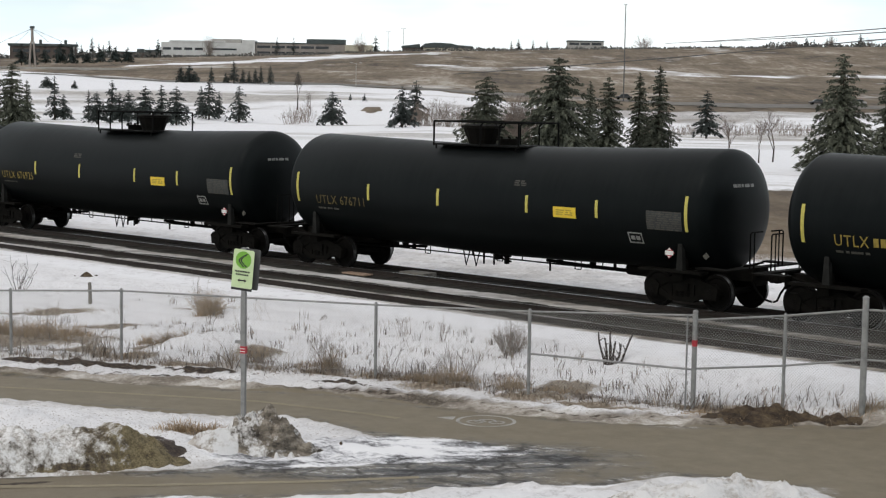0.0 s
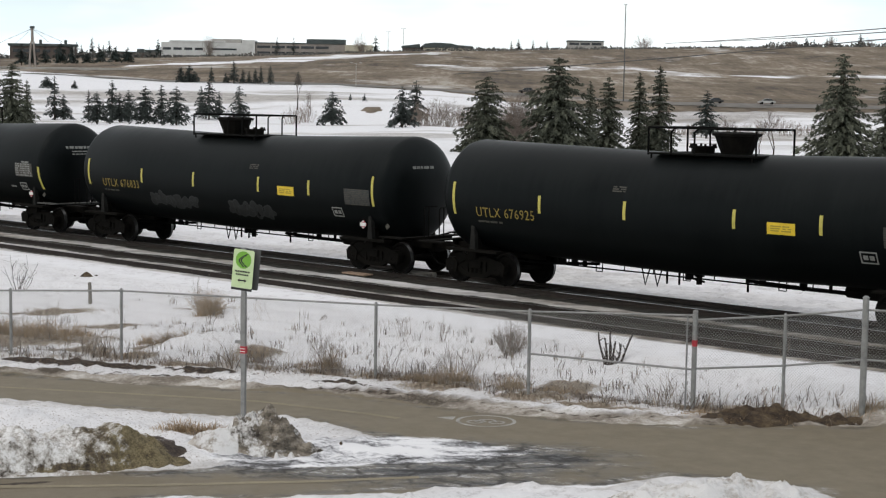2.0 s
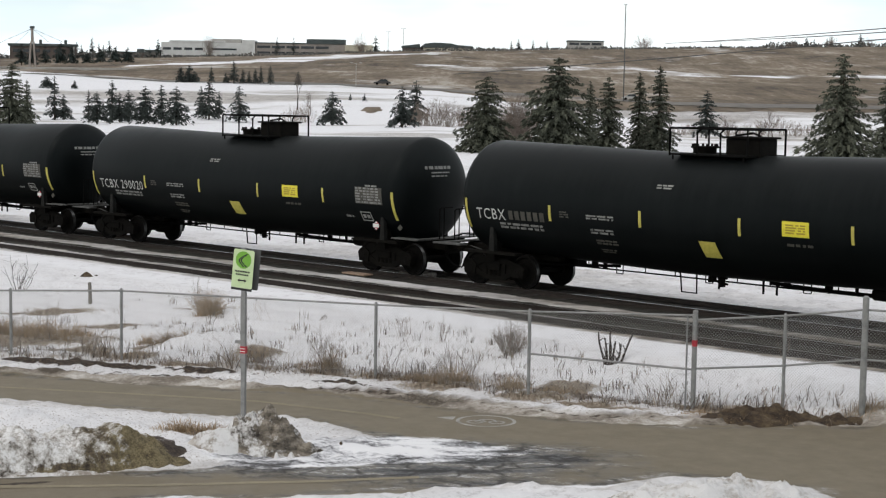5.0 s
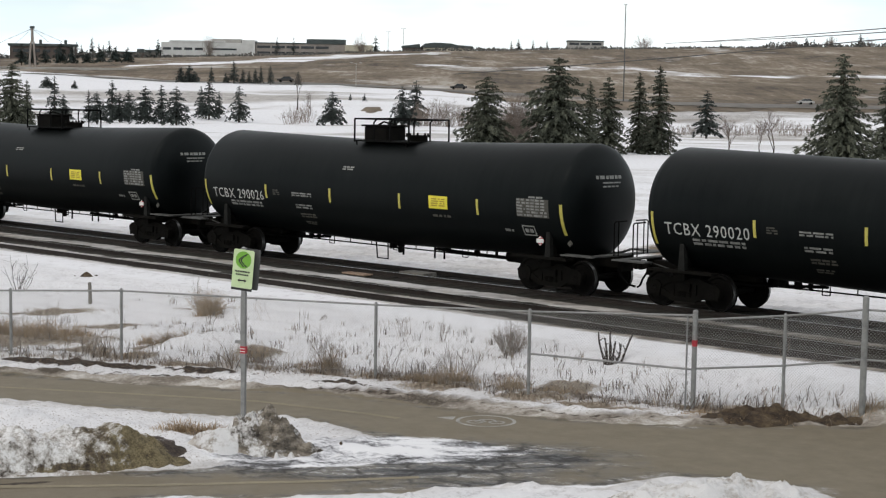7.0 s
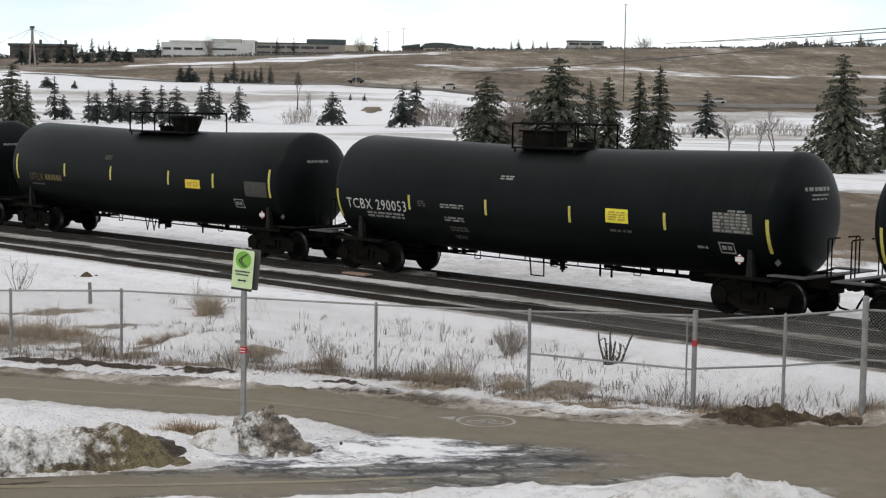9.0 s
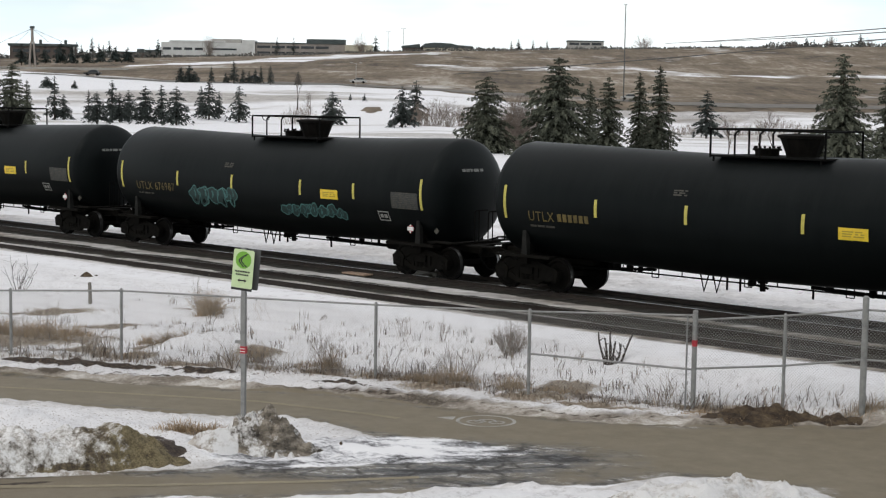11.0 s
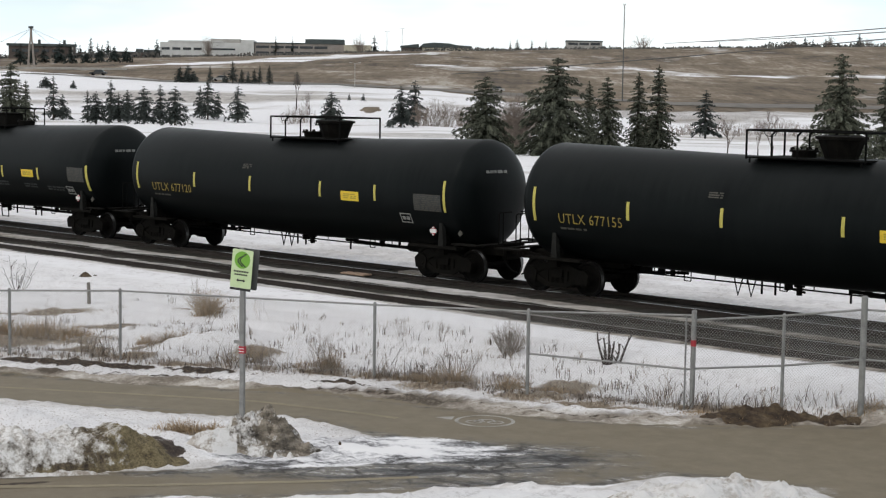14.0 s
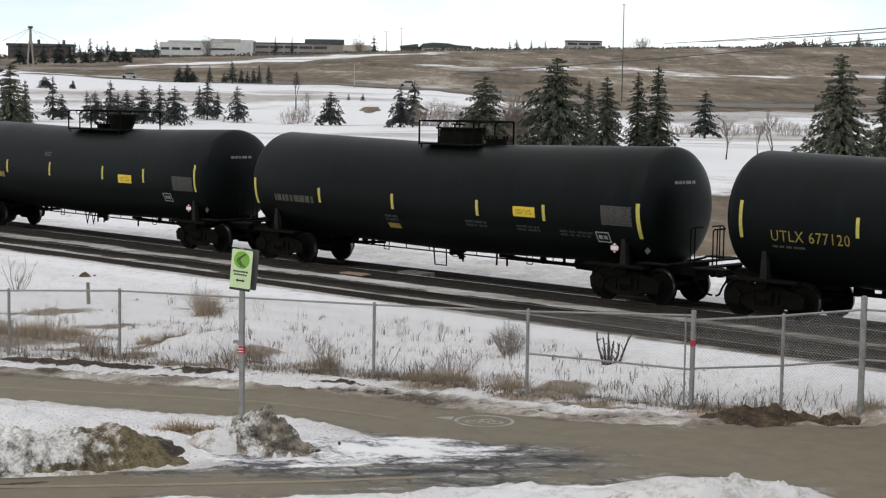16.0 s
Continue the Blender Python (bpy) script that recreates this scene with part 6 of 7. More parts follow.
def grass_clump(x, y, h, w, blades, label, seed, mat=None, along=1.0):
    """Dry blades, most of them bent over, in one broad tuft."""
    rnd = random.Random(seed)
    verts, faces = [], []
    for _ in range(blades):
        u, v = rnd.gauss(0, 0.42) * w * along, rnd.gauss(0, 0.42) * w * 0.6
        px, py = u * RT[0] + v * FW[0], u * RT[1] + v * FW[1]
        z = GZ(x + px, y + py) - GZ(x, y)
        hh = h * rnd.uniform(0.3, 1.0) * math.exp(-(u / (w * along)) ** 2)
        t, lean = rnd.uniform(0, 6.28), rnd.uniform(0.1, 1.2) * hh
        q = rnd.uniform(0, 6.28)
        wx, wy = math.cos(q) * 0.006, math.sin(q) * 0.006
        lx, ly = math.cos(t) * lean, math.sin(t) * lean
        i = len(verts)
        for f, g in ((0.0, 1.0), (0.55, 0.9), (1.0, 0.35)):
            zz = z - 0.03 + hh * (f - 0.25 * f * f * min(lean / hh, 1.0))
            verts += [(px + lx * f * f - wx * g, py + ly * f * f - wy * g, zz), (px + lx * f * f + wx * g, py + ly * f * f + wy * g, zz)]
        faces += [(i, i + 1, i + 3, i + 2), (i + 2, i + 3, i + 5, i + 4)]
    me = bpy.data.meshes.new("grass_clump")
    me.from_pydata(verts, [], faces)
    me.materials.append(mat or M_BLADES)
    ob = tagged(new("grass_clump", me), label, "grass", kind="stuff")
    ob.matrix_basis = pose(x, y, GZ(x, y))
    return ob


_gx, _gy = np.arange(-44, -8, 0.2), np.arange(-24, -4, 0.2)
_GX, _GY = np.meshgrid(_gx, _gy, indexing="ij")
_GZ = ground_parts(_GX.ravel(), _GY.ravel())[0].reshape(_GX.shape)


def GZ(x, y):
    i = min(max((x + 44) / 0.2, 0), len(_gx) - 1.001)
    j = min(max((y + 24) / 0.2, 0), len(_gy) - 1.001)
    i0, j0 = int(i), int(j)
    u, v = i - i0, j - j0
    return float(_GZ[i0, j0] * (1 - u) * (1 - v) + _GZ[i0 + 1, j0] * u * (1 - v) + _GZ[i0, j0 + 1] * (1 - u) * v + _GZ[i0 + 1, j0 + 1] * u * v)


M_BLADES = needles_mat("dry_blades", (0.19, 0.132, 0.082), (0.52, 0.40, 0.265))
M_BLADES_GREY = needles_mat("grey_blades", (0.16, 0.13, 0.115), (0.44, 0.38, 0.34))
shrub(-33.5, -9.2, 0.85, 0.52, 90, M_STRAW, "dense brown leafless shrub above the snow bank", 1, 0.005, 5)
grass_clump(-33.4, -9.2, 0.62, 0.42, 380, "brown dry grass at a shrub's foot", 51)
shrub(-34.05, -8.95, 1.05, 0.50, 22, M_TWIG, "thin grey leafless weeds above the snow bank", 41, 0.005)
grass_clump(-31.9, -11.6, 0.42, 0.40, 300, "clump of dry brown stems in snow", 2)
grass_clump(-32.35, -11.85, 0.34, 0.34, 220, "clump of dry brown stems in snow", 3)
grass_clump(-31.55, -11.35, 0.36, 0.30, 160, "clump of dry brown stems in snow", 52)
shrub(-27.1, -11.0, 1.10, 0.45, 26, M_TWIG, "tall thin leafless weed shrub", 4, 0.005, 5)
grass_clump(-26.9, -10.95, 0.55, 0.34, 240, "dry brown grass clump behind wire", 5)
grass_clump(-25.4, -10.6, 0.30, 0.45, 200, "grey-brown grass tuft at a fence post", 53, M_BLADES_GREY)
grass_clump(-23.95, -10.2, 0.42, 0.72, 620, "straw-coloured dry grass clump by the fence", 6)
shrub(-24.0, -10.1, 0.85, 0.60, 34, M_TWIG, "thin grey stems above dry grass", 54, 0.005, 4, 0.7)
grass_clump(-24.7, -10.5, 0.28, 0.50, 260, "straw-coloured dry grass clump by the fence", 7)
shrub(-24.55, -7.7, 0.85, 0.46, 110, M_TWIG, "dense leafless shrub on the snow slope", 8, 0.006, 5, 0.4)
grass_clump(-22.6, -9.75, 0.36, 0.55, 420, "flattened dry grass clump in snow", 9)
grass_clump(-21.75, -9.45, 0.24, 0.55, 260, "small brown weed clump in snow", 13)
grass_clump(-20.9, -9.55, 0.20, 0.5, 200, "small brown weed clump in snow", 55, M_BLADES_GREY)
grass_clump(-34.9, -13.2, 0.50, 0.9, 700, "wide clump of dry brown grass", 11)
grass_clump(-34.2, -12.75, 0.42, 0.7, 420, "wide clump of dry brown grass", 12)
grass_clump(-35.7, -13.7, 0.52, 0.8, 520, "wide clump of dry brown grass", 42)
shrub(-35.0, -13.1, 0.95, 0.9, 30, M_TWIG, "thin grey stems above dry grass", 56, 0.005, 4, 0.8)
grass_clump(-28.9, -11.4, 0.34, 0.4, 240, "small brown weed clump in snow", 15)
grass_clump(-28.4, -11.7, 0.22, 0.35, 150, "small brown weed clump in snow", 43, M_BLADES_GREY)
shrub(-40.9, -10.1, 1.3, 0.4, 12, M_TWIG_DARK, "few tall dark weed stems", 16, 0.008, 4)
grass_clump(-22.9, -17.95, 0.30, 0.55, 330, "dry grass tuft in the snow island", 17)
grass_clump(-22.45, -17.65, 0.26, 0.35, 200, "dry grass tuft in the snow island", 18)
shrub(-23.7, -7.15, 0.30, 0.30, 7, M_TWIG_DARK, "few short dark weed stems in snow", 44, 0.007, 1, 0.9)
shrub(-27.8, -7.9, 0.6, 0.25, 9, M_TWIG, "thin leafless weed on the snow slope", 45, 0.005, 4)
shrub(-26.5, -7.9, 0.7, 0.25, 11, M_TWIG, "thin leafless weed on the snow slope", 46, 0.005, 4)
shrub(-19.25, -4.9, 0.6, 0.3, 10, M_TWIG, "thin leafless weed beside the track", 47, 0.005, 4)


def dark_stems(x, y):
    """A handful of thick dark stems rising in a narrow fan."""
    rnd = random.Random(10)
    bm = bmesh.new()
    for b, lean, h in ((-0.14, -0.17, 0.74), (-0.07, -0.08, 0.62), (-0.03, 0.0, 0.78), (0.03, 0.03, 0.55), (0.09, 0.12, 0.5), (0.15, 0.30, 0.70), (0.0, -0.05, 0.45), (-0.10, -0.02, 0.50)):
        p = [Vector((RT[0] * (b + lean * f + 0.02 * math.sin(7 * f + b * 40)), RT[1] * (b + lean * f) + rnd.uniform(-0.02, 0.02), -0.05 + h * f)) for f in (0, 0.25, 0.5, 0.75, 1.0)]
        for k in range(4):
            tube(bm, p[k], p[k + 1], 0.030 - 0.003 * k, 5, 0.027 - 0.003 * k)
        for k in (1, 2, 3):
            e = p[k] + Vector((rnd.uniform(-0.08, 0.08), rnd.uniform(-0.08, 0.08), rnd.uniform(0.06, 0.16)))
            tube(bm, p[k], e, 0.016, 4, 0.007)
    ob = tagged(new("shrub", mesh_from("shrub", bm, M_TWIG_DARK)), "shrub of a few dark bare stems in snow", "shrub", "shrubs by the fence")
    ob.matrix_basis = pose(x, y, GZ(x, y))


dark_stems(-22.14, -7.15)

rnd_tuft = random.Random(77)
for k in range(16):
    gx = -36.0 + k * 1.04 + rnd_tuft.uniform(-0.3, 0.3)
    gy = float(np.interp(gx, FENCE_U, FENCE_V)) + rnd_tuft.uniform(0.1, 1.1)
    grass_clump(gx, gy, rnd_tuft.uniform(0.12, 0.24), rnd_tuft.uniform(0.45, 0.75), 240, "flattened tawny grass along the fence", 200 + k, M_BLADES if k % 3 else M_BLADES_GREY)

# brush out in the field
for k, (s, h, w) in enumerate([(-0.0135, 5.0, 2.2), (-0.006, 5.8, 2.6), (0.002, 5.6, 2.6), (0.010, 4.8, 2.4), (-0.020, 3.4, 2.0), (0.016, 4.4, 2.4), (0.0215, 3.8, 2.2), (0.054, 4.2, 2.2)]):
    px, py = spot(300 + 5 * k, s)
    tagged(shrub(px, py, h, w, 60, M_TWIG, "tall leafless willow brush in the snow", 70 + k, 0.034, 6, 0.5), group="field brush")
for k, (s, h, w) in enumerate([(0.140, 2.4, 3.0), (0.150, 2.8, 3.4), (0.163, 2.2, 3.6), (0.175, 3.0, 3.4), (0.186, 3.4, 3.6), (0.196, 4.0, 3.6), (0.206, 3.4, 3.6), (0.216, 2.8, 3.6), (-0.083, 4.6, 2.4), (-0.091, 4.2, 2.2)]):
    px, py = spot(318 + 8 * (k % 3), s)
    tagged(shrub(px, py, h, w, 50, M_TWIG, "low leafless brush in the snow", 80 + k, 0.030, 5, 0.7), group="field brush")
# hazy bare tree between the spruces, and thickets at the hill's foot
for k, (a, s, h, w) in enumerate([(185, 0.0445, 7.6, 1.7), (187, 0.0385, 5.2, 1.6), (190, 0.1215, 4.9, 1.7)]):
    px, py = spot(a, s)
    tagged(shrub(px, py, h, w, 190, M_TWIG, "hazy leafless tree between spruces", 140 + k, 0.030, 7, 0.5), category="tree", group="bare trees")
for k, (s, top, w) in enumerate([(-0.1401, 15.0, 4.4), (-0.0503, 13.5, 5.0), (0.1172, 10.5, 7.0), (0.228, 8.0, 5.0), (0.250, 8.0, 6.0), (0.205, 6.5, 6.0)]):
    px, py = spot(1030, s)
    tagged(shrub(px, py, top, w, 60, M_TWIG, "distant leafless tree on the crest", 95 + k, 0.075, 5, 0.15), category="tree", group="bare trees")
grass_clump(-17.5, -9.25, 0.14, 0.6, 420, "dead olive grass on dark soil", 31)
grass_clump(-16.5, -7.85, 0.15, 0.7, 420, "dead olive grass on dark soil", 32)
grass_clump(-18.2, -9.5, 0.14, 0.5, 260, "dead olive grass on dark soil", 33)
grass_clump(-15.9, -7.3, 0.22, 0.6, 320, "dead olive grass on dark soil", 34)
grass_clump(-17.0, -8.7, 0.18, 0.7, 360, "dead olive grass on dark soil", 35)


def build_weeds():
    """Thin dry stems over the slope, thickest along the fence."""
    rnd = random.Random(5)
    verts, faces = [], []
    spots = [(rnd.uniform(-37, -16.5), rnd.uniform(0.0, 1.0) ** 2.2 * 6.0 - 0.25, rnd.uniform(0.15, 0.5)) for _ in range(1050)]
    spots += [(rnd.uniform(-37, -17.5), rnd.uniform(-0.1, 1.3), rnd.uniform(0.25, 0.6)) for _ in range(200)]
    for cx, off, sp in spots:
        cy0 = float(np.interp(cx, FENCE_U, FENCE_V)) + off
        if cy0 > -6.7 or (off > 0.6 and noise.noise(Vector((cx * 0.9, cy0 * 0.9, 8.0))) < -0.05):
            continue
        low = noise.noise(Vector((cx * 0.55, cy0 * 0.55, 3.0))) < 0.22 or rnd.random() < 0.45
        for _ in range(rnd.randint(3, 10)):
            x, y = cx + rnd.gauss(0, sp * 0.4), cy0 + rnd.gauss(0, sp * 0.3)
            h = rnd.uniform(0.03, 0.13) if low else rnd.uniform(0.15, 0.55)
            z = GZ(x, y)
            t = rnd.uniform(0, 6.28)
            w = rnd.uniform(0.004, 0.009)
            dx, dy = math.cos(t) * w, math.sin(t) * w
            lx, ly = rnd.uniform(-0.9, 0.9) * h, rnd.uniform(-0.9, 0.9) * h
            i = len(verts)
            verts += [(x - dx, y - dy, z - 0.03), (x + dx, y + dy, z - 0.03), (x + lx * 0.4 + dx * 0.8, y + ly * 0.4 + dy * 0.8, z + h * 0.6), (x + lx * 0.4 - dx * 0.8, y + ly * 0.4 - dy * 0.8, z + h * 0.6), (x + lx, y + ly, z + h)]
            faces += [(i, i + 1, i + 2, i + 3), (i + 3, i + 2, i + 4)]
    for _ in range(340):
        cx = rnd.uniform(-37, -15.5)
        cy0 = float(np.interp(cx, FENCE_U, FENCE_V)) + rnd.uniform(0.0, 1.0) ** 1.5 * 5.0 if rnd.random() < 0.7 else rnd.uniform(-12, -6.8)
        if cy0 > -6.8 or cy0 < float(np.interp(cx, FENCE_U, FENCE_V)) - 0.2:
            continue
        tall = rnd.uniform(0.08, 0.30)
        for _ in range(rnd.randint(3, 7)):
            x, y = cx + rnd.gauss(0, 0.07), cy0 + rnd.gauss(0, 0.07)
            h = tall * rnd.uniform(0.5, 1.0)
            z = GZ(x, y)
            w = rnd.uniform(0.003, 0.007)
            lx, ly = rnd.gauss(0, 0.28) * h, rnd.gauss(0, 0.28) * h
            dx, dy = RT[0] * w, RT[1] * w
            i = len(verts)
            verts += [(x - dx, y - dy, z - 0.03), (x + dx, y + dy, z - 0.03), (x + lx * 0.4 + dx, y + ly * 0.4 + dy, z + h * 0.6), (x + lx * 0.4 - dx, y + ly * 0.4 - dy, z + h * 0.6), (x + lx, y + ly, z + h)]
            faces += [(i, i + 1, i + 2, i + 3), (i + 3, i + 2, i + 4)]
    me = bpy.data.meshes.new("dry_weeds")
    me.from_pydata(verts, [], faces)
    m, n, l, bs = mat_new("dry_weed_stems", 0.9)
    geo = n.new("ShaderNodeNewGeometry")
    l.new(ramp_node(n, l, geo.outputs["Random Per Island"], [(0.0, (0.035, 0.027, 0.022)), (0.45, (0.13, 0.10, 0.08)), (1.0, (0.36, 0.29, 0.22))]), bs.inputs["Base Color"])
    me.materials.append(m)
    tagged(new("dry_weeds", me), "thin dry weed stems poking through the snow", "weeds", kind="stuff")


build_weeds()


def pile(name, x, y, rx, ry, h, turn, rough, mat, label, category, seed, peak=1.3):
    """A heap with lumps and broken crusts."""
    rn, sn = 44, 110
    off = Vector((seed * 3.1, seed * 1.7, 0))
    verts = [(0, 0, 0)]
    for k in range(1, rn + 1):
        f = k / rn
        for q in range(sn):
            t = 2 * math.pi * q / sn
            edge = 1 + 0.22 * noise.noise(Vector((math.cos(t) * 1.4, math.sin(t) * 1.4, seed)))
            verts.append((f * edge * rx * math.cos(t), f * edge * ry * math.sin(t), f))
    out = []
    for vx, vy, f in verts:
        p = Vector((vx, vy, 0))
        base = h * max(0.0, 1 - f ** 1.7) ** peak
        lump = noise.fractal(p * 1.9 + off, 0.9, 2.0, 5) * 0.5
        cell = noise.voronoi(p * 2.7 + off + Vector((0.3 * lump, 0.2 * lump, 0)))[0]
        chunk = 0.5 - cell[0] + 0.6 * min(cell[1] - cell[0], 0.3)
        fine = noise.fractal(p * 7.0 + off, 0.8, 2.0, 4)
        out.append((vx, vy, base * max(0.25, 1 + 0.75 * lump) + rough * (lump * 0.8 + chunk * 0.9 + fine * 0.55) * (1 - f ** 4) - 0.10 * f ** 2 - 0.02))
    faces = [(0, 1 + q, 1 + (q + 1) % sn) for q in range(sn)]
    for k in range(rn - 1):
        for q in range(sn):
            a, b = 1 + k * sn + q, 1 + k * sn + (q + 1) % sn
            faces.append((a, a + sn, b + sn, b))
    me = bpy.data.meshes.new(name)
    me.from_pydata(out, [], faces)
    me.polygons.foreach_set("use_smooth", [k % 7 != 0 for k in range(len(me.polygons))])
    me.materials.append(mat)
    ob = tagged(new(name, me), label, category)
    ob.matrix_basis = pose(x, y, GZ(x, y), 0, 0, turn)
    return ob


def bank_mat():
    """Crusted snow over olive soil; the soil shows where the bank is cut."""
    m, n, l, bs = mat_new("snow_over_soil", 0.9)
    geo = n.new("ShaderNodeNewGeometry")
    pos = geo.outputs["Position"]

    def att(name):
        t = n.new("ShaderNodeAttribute")
        t.attribute_name = name
        return t.outputs["Fac"]

    c = noise_node(n, l, 4.2, 6, 0.7, pos)
    d = noise_node(n, l, 7.5, 5, 0.7, pos)
    f = noise_node(n, l, 30, 4, 0.7, pos)
    tone = math_node(n, l, "ADD", math_node(n, l, "MULTIPLY", d, 0.7), math_node(n, l, "MULTIPLY", f, 0.3))
    olive = ramp_node(n, l, tone, [(0.36, (0.055, 0.043, 0.026)), (0.50, (0.15, 0.12, 0.064)), (0.64, (0.255, 0.21, 0.125))])
    dark = ramp_node(n, l, tone, [(0.38, (0.022, 0.016, 0.013)), (0.62, (0.085, 0.063, 0.05))])
    soil = mix_node(n, l, math_node(n, l, "MULTIPLY", math_node(n, l, "SUBTRACT", math_node(n, l, "ADD", att("moist"), math_node(n, l, "MULTIPLY", math_node(n, l, "SUBTRACT", c, 0.5), 1.2)), 0.35), 3.5, True), olive, dark)
    white = ramp_node(n, l, tone, [(0.36, (0.27, 0.24, 0.215)), (0.45, (0.50, 0.475, 0.45)), (0.56, (0.80, 0.79, 0.79))])
    sh = math_node(n, l, "ADD", att("earth"), math_node(n, l, "ADD", math_node(n, l, "MULTIPLY", math_node(n, l, "SUBTRACT", c, 0.5), 1.7), math_node(n, l, "MULTIPLY", math_node(n, l, "SUBTRACT", f, 0.5), 0.5)))
    fac = math_node(n, l, "MULTIPLY", math_node(n, l, "SUBTRACT", sh, 0.42), 4.5, True)
    l.new(mix_node(n, l, fac, white, soil), bs.inputs["Base Color"])
    bump_node(n, l, bs, tone, 0.6, 0.05)
    return m


def snow_bank():
    """A ploughed bank along the path's edge, cut open at its end."""
    nu, nv, length, depth = 190, 64, 4.9, 1.9
    ang = radians(64.4)
    ux, uy = -math.cos(ang), -math.sin(ang)
    vx, vy = -math.sin(ang), math.cos(ang)
    ox, oy = -21.06, -18.98
    verts, earth, moist = [], [], []
    for i in range(nu + 1):
        u = length * i / nu
        for j in range(nv + 1):
            v = depth * j / nv
            x, y = ox + ux * u + vx * v, oy + uy * u + vy * v
            p = Vector((u, v, 0))
            big = noise.fractal(p * 1.1 + Vector((3, 1, 0)), 0.9, 2.0, 4)
            mid = noise.fractal(p * 3.4, 0.8, 2.0, 5)
            cell = noise.voronoi(p * 3.2 + Vector((0.3 * mid, 0.2 * mid, 0)))[0]
            crest = min(1.0, u / 1.15) ** 1.2 * (0.52 + 0.08 * smooth01(u, 1.5, 2.8)) * float(1 - smooth01(u, 4.2, 4.9))
            front = float(smooth01(v, -0.02, 0.42 + 0.10 * big))
            back = float(1 - smooth01(v, 0.55 + 0.25 * float(smooth01(u, 1.2, 2.4)), depth))
            h = crest * front * back * (1 + 0.28 * big)
            rough = (0.10 * mid + 0.10 * (0.4 - cell[0])) * min(1.0, h * 4)
            verts.append((x, y, GZ(x, y) - 0.03 + max(0.0, h + rough)))
            cut = float((1 - smooth01(u, 0.95, 1.45)) * (1 - 0.35 * smooth01(v, 0.7, 1.0)))
            mott = 0.60 * float(smooth01(u, 0.9, 1.2) * (1 - smooth01(u, 1.7, 2.4)))
            foot = 0.92 * float(1 - smooth01(v, 0.06, 0.22)) * float(1 - smooth01(u, 2.4, 3.0))
            patch_e = 0.40 * float(1 - smooth01(v, 0.5, 0.9))
            earth.append(max(cut, mott, foot, patch_e))
            moist.append(float((1 - smooth01(u, 0.25, 0.75)) * smooth01(v, 0.15, 0.5)) + 0.45 * float(smooth01(u, 1.0, 1.5)))
    faces = []
    for i in range(nu):
        for j in range(nv):
            a = i * (nv + 1) + j
            faces.append((a, a + 1, a + nv + 2, a + nv + 1))
    me = bpy.data.meshes.new("snow_bank")
    me.from_pydata(verts, [], faces)
    me.polygons.foreach_set("use_smooth", [True] * len(faces))
    for name, val in (("earth", earth), ("moist", moist)):
        me.attributes.new(name, "FLOAT", "POINT").data.foreach_set("value", val)
    me.materials.append(bank_mat())
    tagged(new("snow_bank", me), "crusted snowbank with olive soil showing at its cut end", "snow bank")


snow_bank()
pile("snow_mound", -21.40, -17.45, 0.86, 0.66, 0.50, 44, 0.26, M_PILE_GREY, "dirty grey heap of ploughed snow and grit", "snow pile", 1, 0.9)
pile("snow_mound", -21.75, -18.05, 0.62, 0.48, 0.34, 44, 0.05, M_PILE_CLEAN, "smooth dirty shoulder of a snow heap", "snow pile", 12, 0.8)
pile("snow_mound", -20.75, -17.15, 0.5, 0.34, 0.14, 40, 0.12, M_PILE_GREY, "small dirty heap of snow lumps", "snow pile", 2)
rnd_lump = random.Random(4)
for k in range(7):
    pile("snow_lump", -21.0 + rnd_lump.uniform(-0.35, 0.45), -17.62 + rnd_lump.uniform(-0.2, 0.45), rnd_lump.uniform(0.05, 0.12), rnd_lump.uniform(0.04, 0.08), rnd_lump.uniform(0.06, 0.12), rnd_lump.uniform(0, 90), 0.02, M_PILE_WHITE, "broken lump of white crusted snow", "snow lump", 30 + k)
pile("snow_mound", -22.05, -21.0, 1.4, 0.12, 0.06, 57, 0.03, M_PILE_CLEAN, "thin ridge of snow along the path", "snow pile", 5, 0.7)
pile("snow_mound", -13.85, -14.95, 1.9, 0.85, 0.30, 46, 0.12, M_PILE_WHITE, "low crusted snow heap at the path's edge", "snow pile", 6, 0.6)
pile("soil_mound", -17.25, -8.95, 1.15, 0.50, 0.19, 46, 0.12, M_SOIL, "dark heap of soil and dead grass", "soil pile", 7, 0.8)
pile("soil_mound", -16.75, -8.5, 0.9, 0.40, 0.12, 46, 0.10, M_SOIL, "low dark soil strewn with dead grass", "soil pile", 14)
pile("soil_mound", -16.1, -7.85, 1.45, 0.42, 0.11, 48, 0.09, M_SOIL, "dark heap of soil and dead grass", "soil pile", 8)


for cx, cy, rx, h in ((-42.0, -7.1, 0.26, 0.13), (-42.0, -6.75, 0.12, 0.08), (-42.1, -7.45, 0.08, 0.06)):
    pile("soil_clod", cx, cy, rx, rx * 0.6, h, 44, 0.05, M_SOIL, "dark clod of frozen soil on snow", "soil clod", 11 + int(rx * 50))
pile("soil_clod", -20.62, -16.35, 0.06, 0.05, 0.06, 44, 0.02, M_SOIL, "small dark clod on the icy slush", "soil clod", 21)
bm = bmesh.new()
tube(bm, (0, 0, -0.2), (0.02, 0.01, 0.55), 0.055, 9, 0.045)
tube(bm, (0.02, 0.01, 0.55), (0.022, 0.012, 0.57), 0.045, 9, 0.03)
stake = tagged(part("wooden_stake", bm, M_PLANKGREY), "short weathered grey stake in the snow", "stake")
